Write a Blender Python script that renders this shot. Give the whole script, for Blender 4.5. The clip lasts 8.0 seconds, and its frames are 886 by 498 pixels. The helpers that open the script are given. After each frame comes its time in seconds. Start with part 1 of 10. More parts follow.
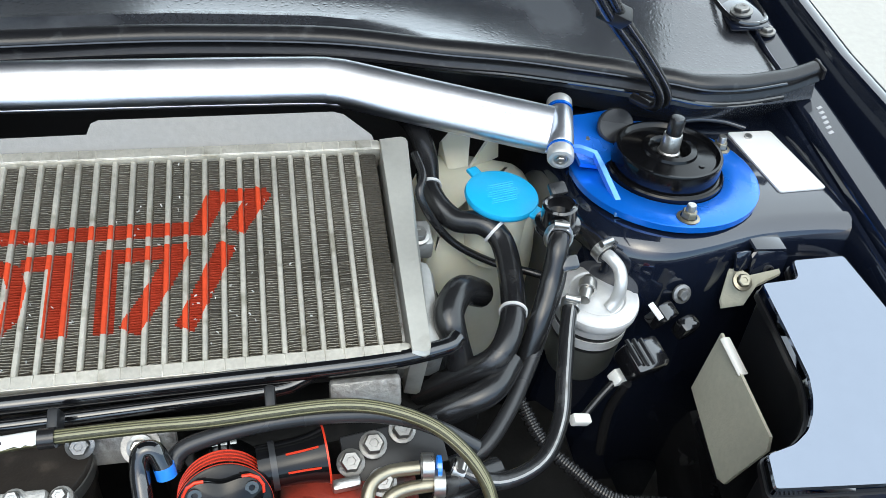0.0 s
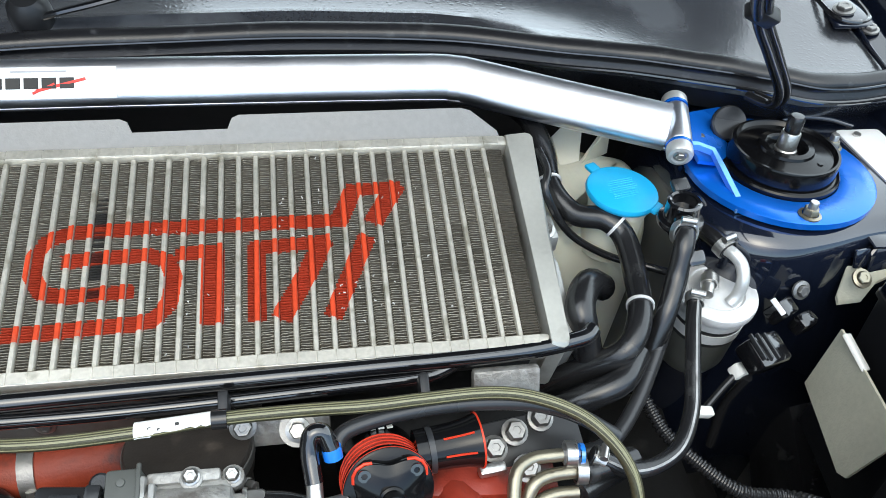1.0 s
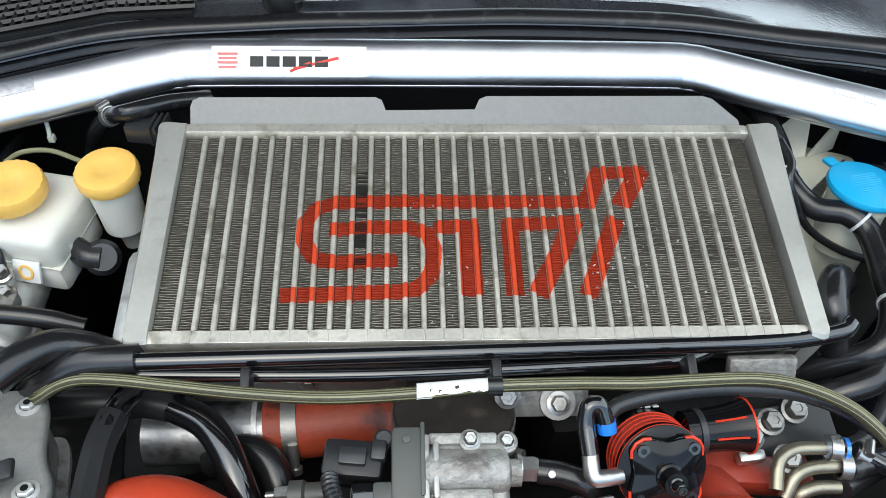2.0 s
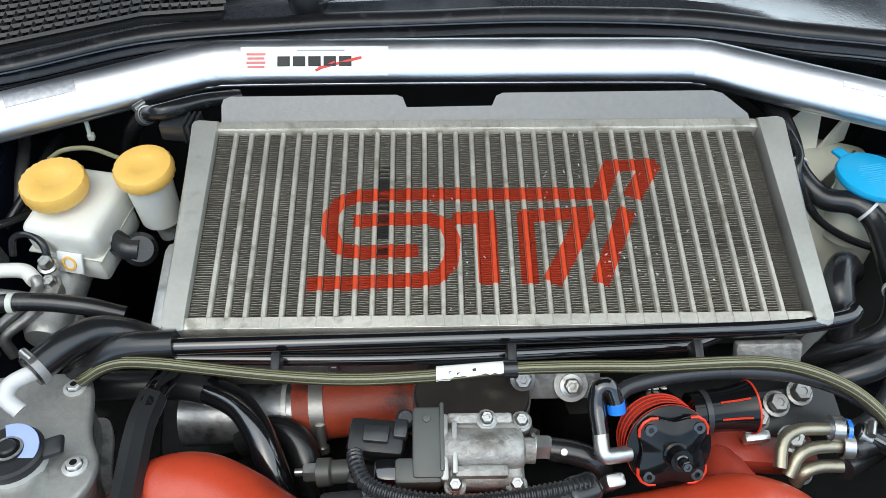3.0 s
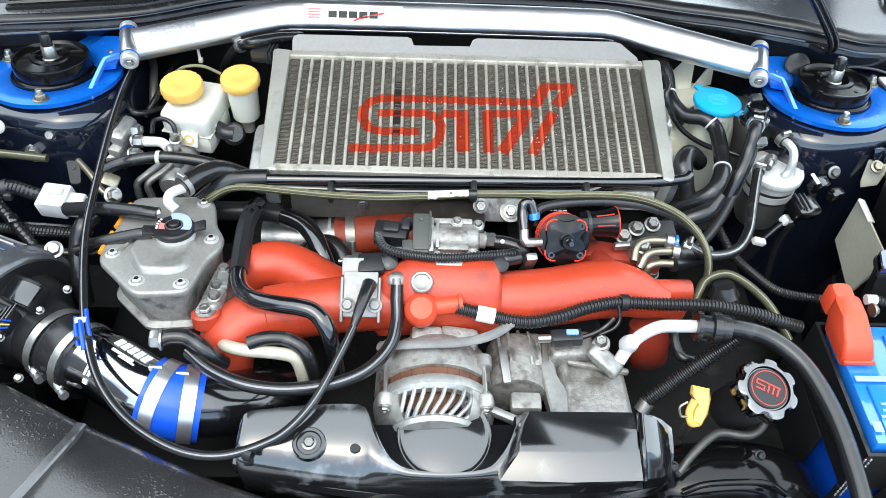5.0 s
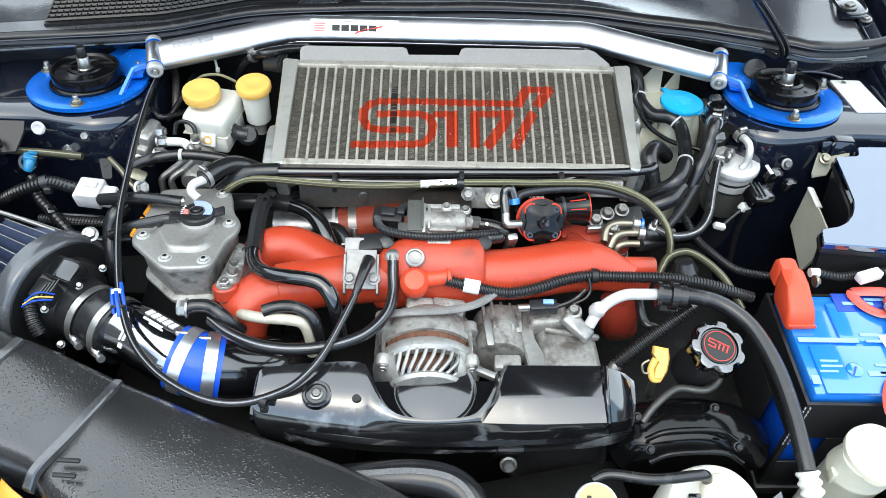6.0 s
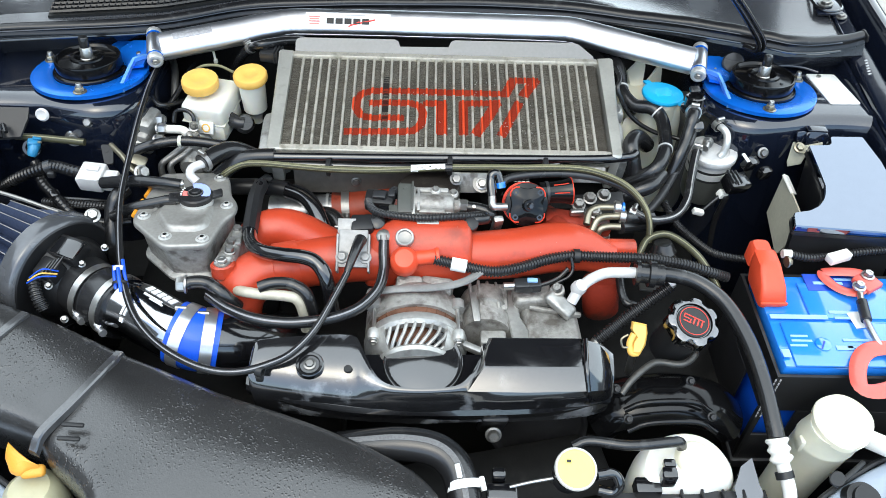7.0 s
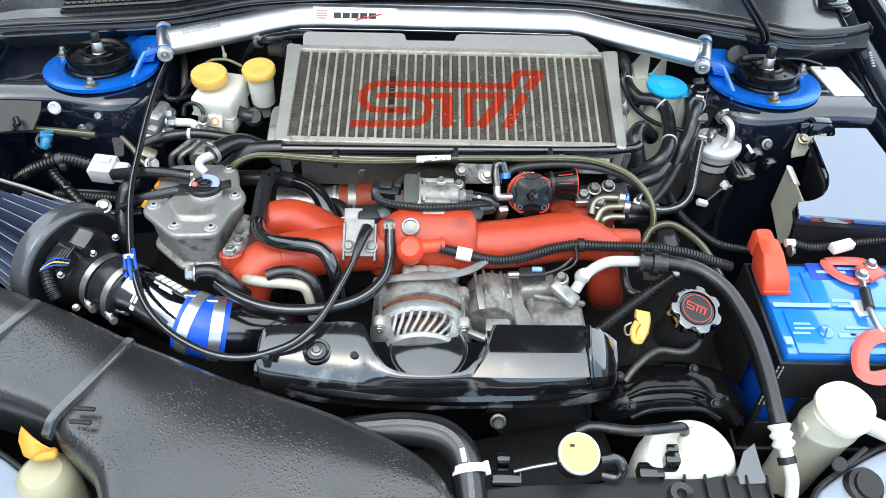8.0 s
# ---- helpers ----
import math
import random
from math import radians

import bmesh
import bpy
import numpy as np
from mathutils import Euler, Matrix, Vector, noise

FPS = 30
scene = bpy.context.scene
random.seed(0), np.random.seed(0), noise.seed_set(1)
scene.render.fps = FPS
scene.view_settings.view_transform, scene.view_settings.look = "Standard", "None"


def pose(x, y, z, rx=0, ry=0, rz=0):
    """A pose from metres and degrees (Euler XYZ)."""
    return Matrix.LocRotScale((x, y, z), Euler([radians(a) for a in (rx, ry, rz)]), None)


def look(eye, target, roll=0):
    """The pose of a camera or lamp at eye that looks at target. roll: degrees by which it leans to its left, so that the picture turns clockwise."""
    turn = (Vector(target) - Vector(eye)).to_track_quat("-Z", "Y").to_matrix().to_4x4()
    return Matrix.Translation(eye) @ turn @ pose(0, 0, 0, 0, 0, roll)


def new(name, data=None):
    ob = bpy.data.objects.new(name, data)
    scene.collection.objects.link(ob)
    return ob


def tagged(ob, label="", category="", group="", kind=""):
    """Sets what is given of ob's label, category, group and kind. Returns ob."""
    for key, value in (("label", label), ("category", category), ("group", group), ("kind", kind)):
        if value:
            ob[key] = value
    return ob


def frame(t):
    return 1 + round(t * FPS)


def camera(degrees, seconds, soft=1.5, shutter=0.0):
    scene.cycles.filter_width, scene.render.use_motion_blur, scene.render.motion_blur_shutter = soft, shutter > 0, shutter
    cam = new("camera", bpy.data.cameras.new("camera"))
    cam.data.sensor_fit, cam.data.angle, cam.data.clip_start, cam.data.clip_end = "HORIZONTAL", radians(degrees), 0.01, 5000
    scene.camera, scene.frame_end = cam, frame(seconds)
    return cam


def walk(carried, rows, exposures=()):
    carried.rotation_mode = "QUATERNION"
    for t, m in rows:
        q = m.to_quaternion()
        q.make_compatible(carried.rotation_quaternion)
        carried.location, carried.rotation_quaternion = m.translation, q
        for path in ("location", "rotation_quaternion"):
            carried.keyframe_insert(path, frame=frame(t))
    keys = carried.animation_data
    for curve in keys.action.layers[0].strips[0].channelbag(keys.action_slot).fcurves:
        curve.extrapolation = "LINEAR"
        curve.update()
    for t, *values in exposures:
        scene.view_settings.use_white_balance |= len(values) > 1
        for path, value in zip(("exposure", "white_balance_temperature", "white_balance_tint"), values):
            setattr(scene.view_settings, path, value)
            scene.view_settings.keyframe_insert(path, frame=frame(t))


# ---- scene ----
cam = camera(57.7, 8.0, soft=0.65)
PATH = [
    (0, (0.1821, -0.5133, 1.3245), (0.4708, 0.4876, 0.2452), 7.97),
    (0.5, (0.1555, -0.5148, 1.3250), (0.4722, 0.4797, 0.2477), 9.31),
    (1, (0.0947, -0.5112, 1.3285), (0.3355, 0.4898, 0.2376), 6.79),
    (1.5, (0.0164, -0.5147, 1.3241), (0.1889, 0.5011, 0.2339), 5.21),
    (2, (-0.0319, -0.5193, 1.3169), (0.0407, 0.5002, 0.2190), 2.68),
    (2.2, (-0.0350, -0.5203, 1.3192), (0.0075, 0.4918, 0.2129), 1.94),
    (3.3, (-0.0266, -0.5739, 1.3583), (0.0000, 0.4327, 0.2465), 0.45),
    (3.5, (-0.0281, -0.6064, 1.3757), (-0.0009, 0.3964, 0.2605), 0.66),
    (4, (-0.0180, -0.6953, 1.4215), (0.0019, 0.3032, 0.3023), 0.73),
    (4.5, (-0.0170, -0.8056, 1.4786), (0.0109, 0.2032, 0.3689), 1.52),
    (5, (-0.0313, -0.9135, 1.5135), (0.0107, 0.1030, 0.4113), 3.09),
    (5.2, (-0.0327, -0.9476, 1.5265), (-0.0105, 0.0768, 0.4309), 2.55),
    (6.3, (-0.0119, -1.0573, 1.5700), (0.0262, -0.0031, 0.5036), 2.36),
    (6.5, (-0.0121, -1.0715, 1.5691), (0.0307, -0.0140, 0.5061), 2.67),
    (7, (-0.0084, -1.0903, 1.5745), (0.0338, -0.0345, 0.5098), 2.79),
    (7.5, (-0.0072, -1.1044, 1.5737), (0.0321, -0.0443, 0.5132), 2.69),
    (8, (-0.0033, -1.1109, 1.5719), (0.0217, -0.0528, 0.5090), 2.08),
]
walk(cam, [(t, look(eye, target, roll)) for t, eye, target, roll in PATH],
     [(0.0, 1.46), (1.0, 1.50), (1.5, 1.31), (2.0, 1.27), (3.5, 1.17), (4.0, 1.29), (4.5, 1.56), (5.0, 1.78), (5.3, 1.77), (6.5, 1.56), (8.0, 1.55)])

# world, sun and exposure: bright overcast sky over an open yard
SUN_UP, SUN_ROUND = 58.0, 200.0
world = bpy.data.worlds.new("overcast_sky")
scene.world = world
world.use_nodes = True
_sky = world.node_tree.nodes.new("ShaderNodeTexSky")
_sky.sky_type = "NISHITA"
_sky.sun_disc = False
_sky.sun_elevation, _sky.sun_rotation = radians(SUN_UP), radians(SUN_ROUND)
_sky.air_density, _sky.dust_density, _sky.ozone_density = 1.0, 1.6, 1.0
_back = world.node_tree.nodes["Background"]
_back.inputs["Strength"].default_value = 0.13
world.node_tree.links.new(_sky.outputs["Color"], _back.inputs["Color"])
_sun = bpy.data.lights.new("sun", "SUN")
_sun.energy, _sun.angle, _sun.color = 2.1, radians(150), (1.0, 0.99, 0.955)
_sun_ob = new("sun", _sun)
_sun_ob.matrix_world = Matrix.Rotation(radians(180 - SUN_ROUND), 4, "Z") @ pose(0, 0, 5, -(90 - SUN_UP), 0, 0)
scene.view_settings.use_white_balance = True
scene.view_settings.white_balance_temperature, scene.view_settings.white_balance_tint = 6520, 1


# materials
def mat(name, color, rough=0.5, metal=0.0, grain=0.15, grain_scale=90, blotch=0.25, blotch_scale=9, bump=0.05, bump_scale=300, coat=0.0, dirt=None, dirt_scale=30, dirt_from=0.58, spec=0.5, sss=0.0, random_tone=0.0, speck=None, coat_ior=1.5, coat_rough=0.05, drops=0):
    m = bpy.data.materials.new(name)
    m.use_nodes = True
    nt = m.node_tree
    link = nt.links.new
    b = nt.nodes["Principled BSDF"]
    tc = nt.nodes.new("ShaderNodeTexCoord")

    def noisy(scale, detail=4.0):
        n = nt.nodes.new("ShaderNodeTexNoise")
        n.inputs["Scale"].default_value, n.inputs["Detail"].default_value = scale, detail
        link(tc.outputs["Object"], n.inputs["Vector"])
        return n.outputs["Fac"]

    def sums(op, a, c):
        n = nt.nodes.new("ShaderNodeMath")
        n.operation = op
        for i, v in enumerate((a, c)):
            if isinstance(v, (int, float)):
                n.inputs[i].default_value = v
            else:
                link(v, n.inputs[i])
        return n.outputs[0]

    fine, wide = noisy(grain_scale), noisy(blotch_scale)
    tone = sums("ADD", sums("MULTIPLY", sums("SUBTRACT", fine, 0.5), 2 * grain), sums("MULTIPLY", sums("SUBTRACT", wide, 0.5), 2 * blotch))
    if random_tone:
        info = nt.nodes.new("ShaderNodeObjectInfo")
        tone = sums("ADD", tone, sums("MULTIPLY", sums("SUBTRACT", info.outputs["Random"], 0.5), 2 * random_tone))
    tone = sums("MAXIMUM", sums("ADD", tone, 1.0), 0.1)
    scale = nt.nodes.new("ShaderNodeVectorMath")
    scale.operation = "SCALE"
    scale.inputs[0].default_value = color[:3]
    link(tone, scale.inputs["Scale"])
    out = scale.outputs[0]
    for extra, sc, start in ((dirt, dirt_scale, dirt_from), (speck, 420, 0.7)):
        if extra:
            ramp = nt.nodes.new("ShaderNodeMapRange")
            ramp.inputs["From Min"].default_value, ramp.inputs["From Max"].default_value = start, start + 0.14
            link(noisy(sc, 6.0), ramp.inputs["Value"])
            mix = nt.nodes.new("ShaderNodeMix")
            mix.data_type = "RGBA"
            link(ramp.outputs[0], mix.inputs["Factor"])
            link(out, mix.inputs["A"])
            mix.inputs["B"].default_value = (*extra, 1)
            out = mix.outputs["Result"]
    link(out, b.inputs["Base Color"])
    link(sums("MINIMUM", sums("MAXIMUM", sums("ADD", rough, sums("MULTIPLY", sums("SUBTRACT", wide, 0.5), 0.5 * rough)), 0.03), 1.0), b.inputs["Roughness"])
    b.inputs["Metallic"].default_value = metal
    b.inputs["Specular IOR Level"].default_value = spec
    if coat:
        b.inputs["Coat Weight"].default_value, b.inputs["Coat Roughness"].default_value, b.inputs["Coat IOR"].default_value = coat, coat_rough, coat_ior
    if sss:
        b.inputs["Subsurface Weight"].default_value, b.inputs["Subsurface Scale"].default_value = sss, 0.01
        b.inputs["Subsurface Radius"].default_value = (1.0, 0.8, 0.5)
    if bump:
        bp = nt.nodes.new("ShaderNodeBump")
        bp.inputs["Strength"].default_value, bp.inputs["Distance"].default_value = min(1.0, bump * 4), 0.002 if drops else 0.001
        high = noisy(bump_scale, 3.0)
        if drops:
            cell = nt.nodes.new("ShaderNodeTexVoronoi")
            cell.inputs["Scale"].default_value = drops
            warp = nt.nodes.new("ShaderNodeTexNoise")
            warp.inputs["Scale"].default_value, warp.inputs["Detail"].default_value = drops * 0.7, 1.0
            link(tc.outputs["Object"], warp.inputs["Vector"])
            shift = nt.nodes.new("ShaderNodeVectorMath")
            shift.operation = "MULTIPLY_ADD"
            shift.inputs[1].default_value = [1.1 / drops] * 3
            link(warp.outputs["Color"], shift.inputs[0])
            link(tc.outputs["Object"], shift.inputs[2])
            link(shift.outputs[0], cell.inputs["Vector"])
            bead = nt.nodes.new("ShaderNodeMapRange")
            bead.interpolation_type = "SMOOTHSTEP"
            bead.inputs["From Min"].default_value, bead.inputs["From Max"].default_value = 0.42, 0.12
            link(cell.outputs["Distance"], bead.inputs["Value"])
            wet = nt.nodes.new("ShaderNodeMapRange")
            wet.inputs["From Min"].default_value, wet.inputs["From Max"].default_value = 0.40, 0.60
            link(noisy(8, 4.0), wet.inputs["Value"])
            high = sums("ADD", sums("MULTIPLY", high, 0.35), sums("MULTIPLY", bead.outputs[0], wet.outputs[0]))
        link(high, bp.inputs["Height"])
        link(bp.outputs[0], b.inputs["Normal"])
        if drops:
            link(bp.outputs[0], b.inputs["Coat Normal"])
    return m


M_PAINT = mat("navy_car_paint", (0.006, 0.0085, 0.017), 0.14, 0.0, 0.1, 60, 0.25, 5, 0.01, 500, coat=1.0, coat_ior=1.66, spec=0.3, dirt=(0.03, 0.032, 0.038), dirt_scale=18, dirt_from=0.66)
M_UNDER = mat("dull_navy_underside", (0.008, 0.010, 0.017), 0.55, 0.0, 0.1, 60, 0.25, 5, 0.01, 500, spec=0.3)
M_BLACK = mat("black_plastic", (0.016, 0.016, 0.017), 0.36, 0, 0.2, 120, 0.3, 10, 0.012, 500, spec=0.4)
M_GLOSS = mat("glossy_black_plastic", (0.006, 0.006, 0.007), 0.16, 0, 0.2, 80, 0.4, 8, 0.02, 300, coat=1.0, coat_ior=1.6, dirt=(0.09, 0.09, 0.092), dirt_scale=16, dirt_from=0.66)
M_WETBLACK = mat("wet_black_plastic", (0.012, 0.012, 0.013), 0.14, 0, 0.2, 80, 0.6, 25, 0.02, 60, coat=1.0, coat_ior=1.8, coat_rough=0.08, dirt=(0.27, 0.28, 0.295), dirt_scale=17, dirt_from=0.57)
M_BELT = mat("smooth_black_plastic", (0.007, 0.007, 0.008), 0.16, 0, 0.2, 80, 0.4, 8, 0.008, 200, coat=1.0, coat_ior=1.82, coat_rough=0.09, dirt=(0.10, 0.10, 0.104), dirt_scale=19, dirt_from=0.585)
M_ANODISED = mat("black_anodised_metal", (0.004, 0.004, 0.0045), 0.16, 0, 0.1, 80, 0.2, 8, 0.0, spec=0.3)
M_DEEPGLOSS = mat("oily_black_plastic", (0.005, 0.005, 0.0055), 0.12, 0, 0.2, 80, 0.4, 12, 0.0, spec=0.35)
M_MIRROR = mat("polished_steel_lid", (0.225, 0.25, 0.30), 0.05, 1.0, 0.03, 60, 0.04, 8, 0.0)
M_DUCT = mat("weathered_black_duct", (0.020, 0.0195, 0.0195), 0.46, 0, 0.45, 320, 0.45, 8, 0.075, 480, spec=0.35, speck=(0.075, 0.074, 0.075), dirt=(0.009, 0.009, 0.009), dirt_scale=11, dirt_from=0.50, coat=1.0, coat_ior=1.62, coat_rough=0.18, drops=235)
M_RIB = mat("worn_duct_edge", (0.045, 0.045, 0.047), 0.30, 0, 0.5, 260, 0.4, 14, 0.05, 420, spec=0.5, coat=1.0, coat_ior=1.7, coat_rough=0.15)
M_RUBBER = mat("black_rubber", (0.0125, 0.0125, 0.0133), 0.24, 0, 0.25, 150, 0.4, 14, 0.012, 600, spec=0.62, dirt=(0.036, 0.036, 0.036), dirt_scale=40, dirt_from=0.62)
M_GREYHOSE = mat("grey_rubber", (0.026, 0.027, 0.029), 0.28, 0, 0.2, 150, 0.3, 14, 0.012, 600)
M_SEAL = mat("sun_faded_rubber_seal", (0.012, 0.012, 0.0135), 0.30, 0, 0.3, 200, 0.3, 12, 0.03, 500, dirt=(0.05, 0.05, 0.052), dirt_scale=60, dirt_from=0.6)
M_COWL = mat("weathered_cowl_plastic", (0.034, 0.036, 0.041), 0.24, 0, 0.4, 200, 0.5, 6, 0.018, 300, drops=200, speck=(0.10, 0.105, 0.115), dirt=(0.085, 0.09, 0.098), dirt_scale=9, dirt_from=0.50, coat=1.0, coat_ior=1.55, coat_rough=0.14)
M_CAST = mat("cast_aluminium", (0.42, 0.418, 0.40), 0.44, 0.7, 0.25, 160, 0.35, 12, 0.06, 420, dirt=(0.22, 0.21, 0.19), dirt_scale=45, dirt_from=0.57)
M_TANK = mat("matte_aluminium", (0.62, 0.62, 0.60), 0.42, 0.55, 0.1, 200, 0.15, 10, 0.06, 500, dirt=(0.42, 0.41, 0.38), dirt_scale=30, dirt_from=0.62)
M_DIRTY = mat("dirty_cast_aluminium", (0.37, 0.362, 0.34), 0.55, 0.55, 0.45, 140, 0.5, 14, 0.3, 300, dirt=(0.17, 0.155, 0.14), dirt_scale=50, dirt_from=0.52, speck=(0.6, 0.6, 0.58))
M_BAR = mat("polished_aluminium", (0.70, 0.715, 0.76), 0.36, 1.0, 0.06, 200, 0.14, 20, 0.03, 600)
M_ICORE = mat("bare_intercooler_aluminium", (0.58, 0.55, 0.48), 0.45, 0.6, 0.2, 300, 0.3, 30, 0.03, 500, dirt=(0.36, 0.335, 0.27), dirt_scale=60, dirt_from=0.56)
M_ICTANK = mat("brushed_tank_aluminium", (0.54, 0.53, 0.48), 0.42, 0.6, 0.08, 250, 0.2, 20, 0.012, 500, dirt=(0.40, 0.385, 0.34), dirt_scale=35, dirt_from=0.6)
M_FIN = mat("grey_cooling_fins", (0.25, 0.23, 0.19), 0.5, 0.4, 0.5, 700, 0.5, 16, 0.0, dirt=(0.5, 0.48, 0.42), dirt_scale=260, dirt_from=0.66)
# polished crest lips, made paler to paint in their thin highlight
M_FINGLINT = mat("polished_highlit_crests", (0.56, 0.525, 0.445), 0.40, 0.5, 0.5, 600, 0.4, 20, 0.0)
# for the oil stain, and as painted shade on the slit walls
M_OILSHADE = mat("oily_and_shaded_fins", (0.175, 0.157, 0.128), 0.45, 0.4, 0.5, 500, 0.4, 20, 0.0)
M_FINRED = mat("red_sprayed_fins", (0.42, 0.042, 0.014), 0.7, 0.1, 0.4, 700, 0.4, 30, 0.0)
M_TUBERED = mat("red_sprayed_aluminium", (0.52, 0.050, 0.014), 0.65, 0.0, 0.2, 300, 0.3, 40, 0.03, 500, spec=0.25, dirt=(0.40, 0.10, 0.06), dirt_scale=120, dirt_from=0.63)
M_PLATE = mat("dull_aluminium_plate", (0.21, 0.21, 0.205), 0.5, 0.5, 0.12, 200, 0.25, 14, 0.05, 500)
M_SOOTRED = mat("sooty_red_paint", (0.10, 0.020, 0.014), 0.6, 0.1, 0.4, 300, 0.3, 40, 0.05, 500)
# for the soot smear, and as painted shade in slits and core base
M_SOOTSHADE = mat("sooty_and_shaded_aluminium", (0.05, 0.047, 0.043), 0.6, 0.3, 0.4, 300, 0.3, 40, 0.05, 500)
M_RED = mat("red_wrinkle_paint", (0.47, 0.053, 0.022), 0.32, 0.0, 0.10, 250, 0.24, 9, 0.05, 900, dirt=(0.22, 0.034, 0.018), dirt_scale=17, dirt_from=0.56, speck=(0.55, 0.42, 0.38))
M_REDCAP = mat("red_plastic", (0.72, 0.075, 0.030), 0.4, 0, 0.08, 120, 0.15, 12, 0.05, 300)
M_REDLINE = mat("red_anodised_edge", (0.75, 0.05, 0.02), 0.3, 0.3, 0.05, 100, 0.1, 20, 0.0)
M_ORANGESIL = mat("red_silicone_hose", (0.29, 0.042, 0.016), 0.5, 0, 0.2, 120, 0.4, 26, 0.08, 500, dirt=(0.07, 0.018, 0.012), dirt_scale=45, dirt_from=0.55)
M_BLUE = mat("blue_anodised_steel", (0.009, 0.165, 0.74), 0.26, 0.40, 0.06, 120, 0.14, 14, 0.02, 400, coat=0.2)
M_BLUEEDGE = mat("worn_blue_steel_edge", (0.16, 0.40, 0.86), 0.24, 0.6, 0.1, 160, 0.25, 30, 0.02, 400)
M_BLUESIL = mat("blue_silicone", (0.010, 0.085, 0.62), 0.35, 0, 0.08, 120, 0.15, 14, 0.04, 500)
M_BATBLUE = mat("blue_battery_plastic", (0.025, 0.23, 0.84), 0.20, 0, 0.06, 120, 0.12, 12, 0.02, 400, coat=1.0, coat_ior=1.9)
M_DEEPBLUE = mat("deep_blue_plastic", (0.005, 0.05, 0.42), 0.3, 0, 0.06, 120, 0.12, 12, 0.02, 400)
M_TRAY = mat("bright_blue_plastic", (0.006, 0.09, 0.62), 0.3, 0, 0.06, 120, 0.12, 12, 0.02, 400)
M_CYAN = mat("cyan_plastic_cap", (0.020, 0.40, 0.72), 0.38, 0, 0.08, 120, 0.12, 12, 0.04, 300)
M_CREAM = mat("aged_cream_plastic", (0.68, 0.67, 0.55), 0.40, 0, 0.06, 90, 0.15, 10, 0.04, 300, sss=0.35)
# yellowed cream with the corner's shadow mixed into its colour
M_CREAMSHADE = mat("yellowed_shaded_plastic", (0.40, 0.38, 0.25), 0.36, 0, 0.1, 90, 0.3, 14, 0.04, 300, sss=0.2)
M_MILK = mat("milky_plastic", (0.74, 0.73, 0.66), 0.36, 0, 0.05, 90, 0.1, 10, 0.04, 300, sss=0.35)
M_WHITE = mat("white_plastic", (0.78, 0.77, 0.72), 0.42, 0, 0.05, 90, 0.1, 12, 0.03, 300)
M_LABEL = mat("white_label", (0.82, 0.82, 0.80), 0.35, 0, 0.03, 90, 0.05, 12, 0.0)
M_BOARD = mat("cream_insulating_board", (0.46, 0.445, 0.35), 0.75, 0, 0.12, 200, 0.15, 14, 0.1, 500)
M_YELLOW = mat("yellow_ochre_plastic", (0.88, 0.53, 0.125), 0.42, 0, 0.08, 120, 0.15, 12, 0.06, 400)
# cap yellow darkened in colour, since the washer filler sits in shade
M_YELLOWSHADE = mat("shaded_yellow_plastic", (0.74, 0.34, 0.045), 0.45, 0, 0.08, 120, 0.15, 12, 0.06, 400)
M_PALEYEL = mat("pale_yellow_plastic", (0.80, 0.70, 0.18), 0.4, 0, 0.08, 120, 0.12, 12, 0.04, 400)
M_ZINC = mat("zinc_plated_steel", (0.50, 0.49, 0.465), 0.30, 0.9, 0.12, 200, 0.2, 40, 0.05, 500)
M_GOLD = mat("yellow_zinc_steel", (0.33, 0.30, 0.225), 0.34, 0.85, 0.15, 200, 0.25, 40, 0.05, 500)
M_STEEL = mat("dull_steel", (0.30, 0.293, 0.278), 0.42, 0.85, 0.2, 150, 0.3, 20, 0.08, 400)
M_GRIMYPIPE = mat("grimy_steel_pipe", (0.10, 0.098, 0.092), 0.42, 0.6, 0.3, 150, 0.4, 24, 0.08, 400)
M_SATIN = mat("worn_satin_alloy", (0.19, 0.19, 0.195), 0.14, 1.0, 0.2, 300, 0.3, 60, 0.03, 500)
M_DARKCHROME = mat("dark_polished_pipe", (0.44, 0.44, 0.45), 0.09, 1.0, 0.05, 150, 0.2, 16, 0.0)
M_OLDPIPE = mat("yellowed_corroded_pipe", (0.50, 0.47, 0.38), 0.5, 0.2, 0.2, 150, 0.3, 20, 0.1, 400)
M_COPPER = mat("rusty_stator_laminations", (0.16, 0.075, 0.045), 0.6, 0.4, 0.4, 160, 0.5, 30, 0.2, 400)
M_BRAID = mat("yellow_green_striped_hose", (0.052, 0.050, 0.026), 0.42, 0, 0.7, 420, 0.2, 20, 0.12, 900)
M_PALELINE = mat("pale_hose_stripe", (0.23, 0.22, 0.125), 0.45, 0, 0.2, 300, 0.2, 20, 0.05, 900)
# pale line that paints a highlight along black hoses
M_HOSEGLINT = mat("hose_highlight_line", (0.20, 0.20, 0.215), 0.35, 0.2, 0.2, 300, 0.2, 20, 0.05, 900)
M_LOOM = mat("corrugated_black_loom", (0.022, 0.022, 0.023), 0.20, 0, 0.15, 150, 0.3, 20, 0.0)
M_FILTER = mat("blue_grey_filter_gauze", (0.075, 0.098, 0.17), 0.34, 0.4, 0.4, 300, 0.3, 20, 0.1, 600)
M_DARK = mat("grimy_engine_metal", (0.009, 0.0088, 0.0085), 0.55, 0.1, 0.4, 90, 0.5, 14, 0.06, 260, spec=0.25, dirt=(0.026, 0.025, 0.023), dirt_scale=30, dirt_from=0.62)
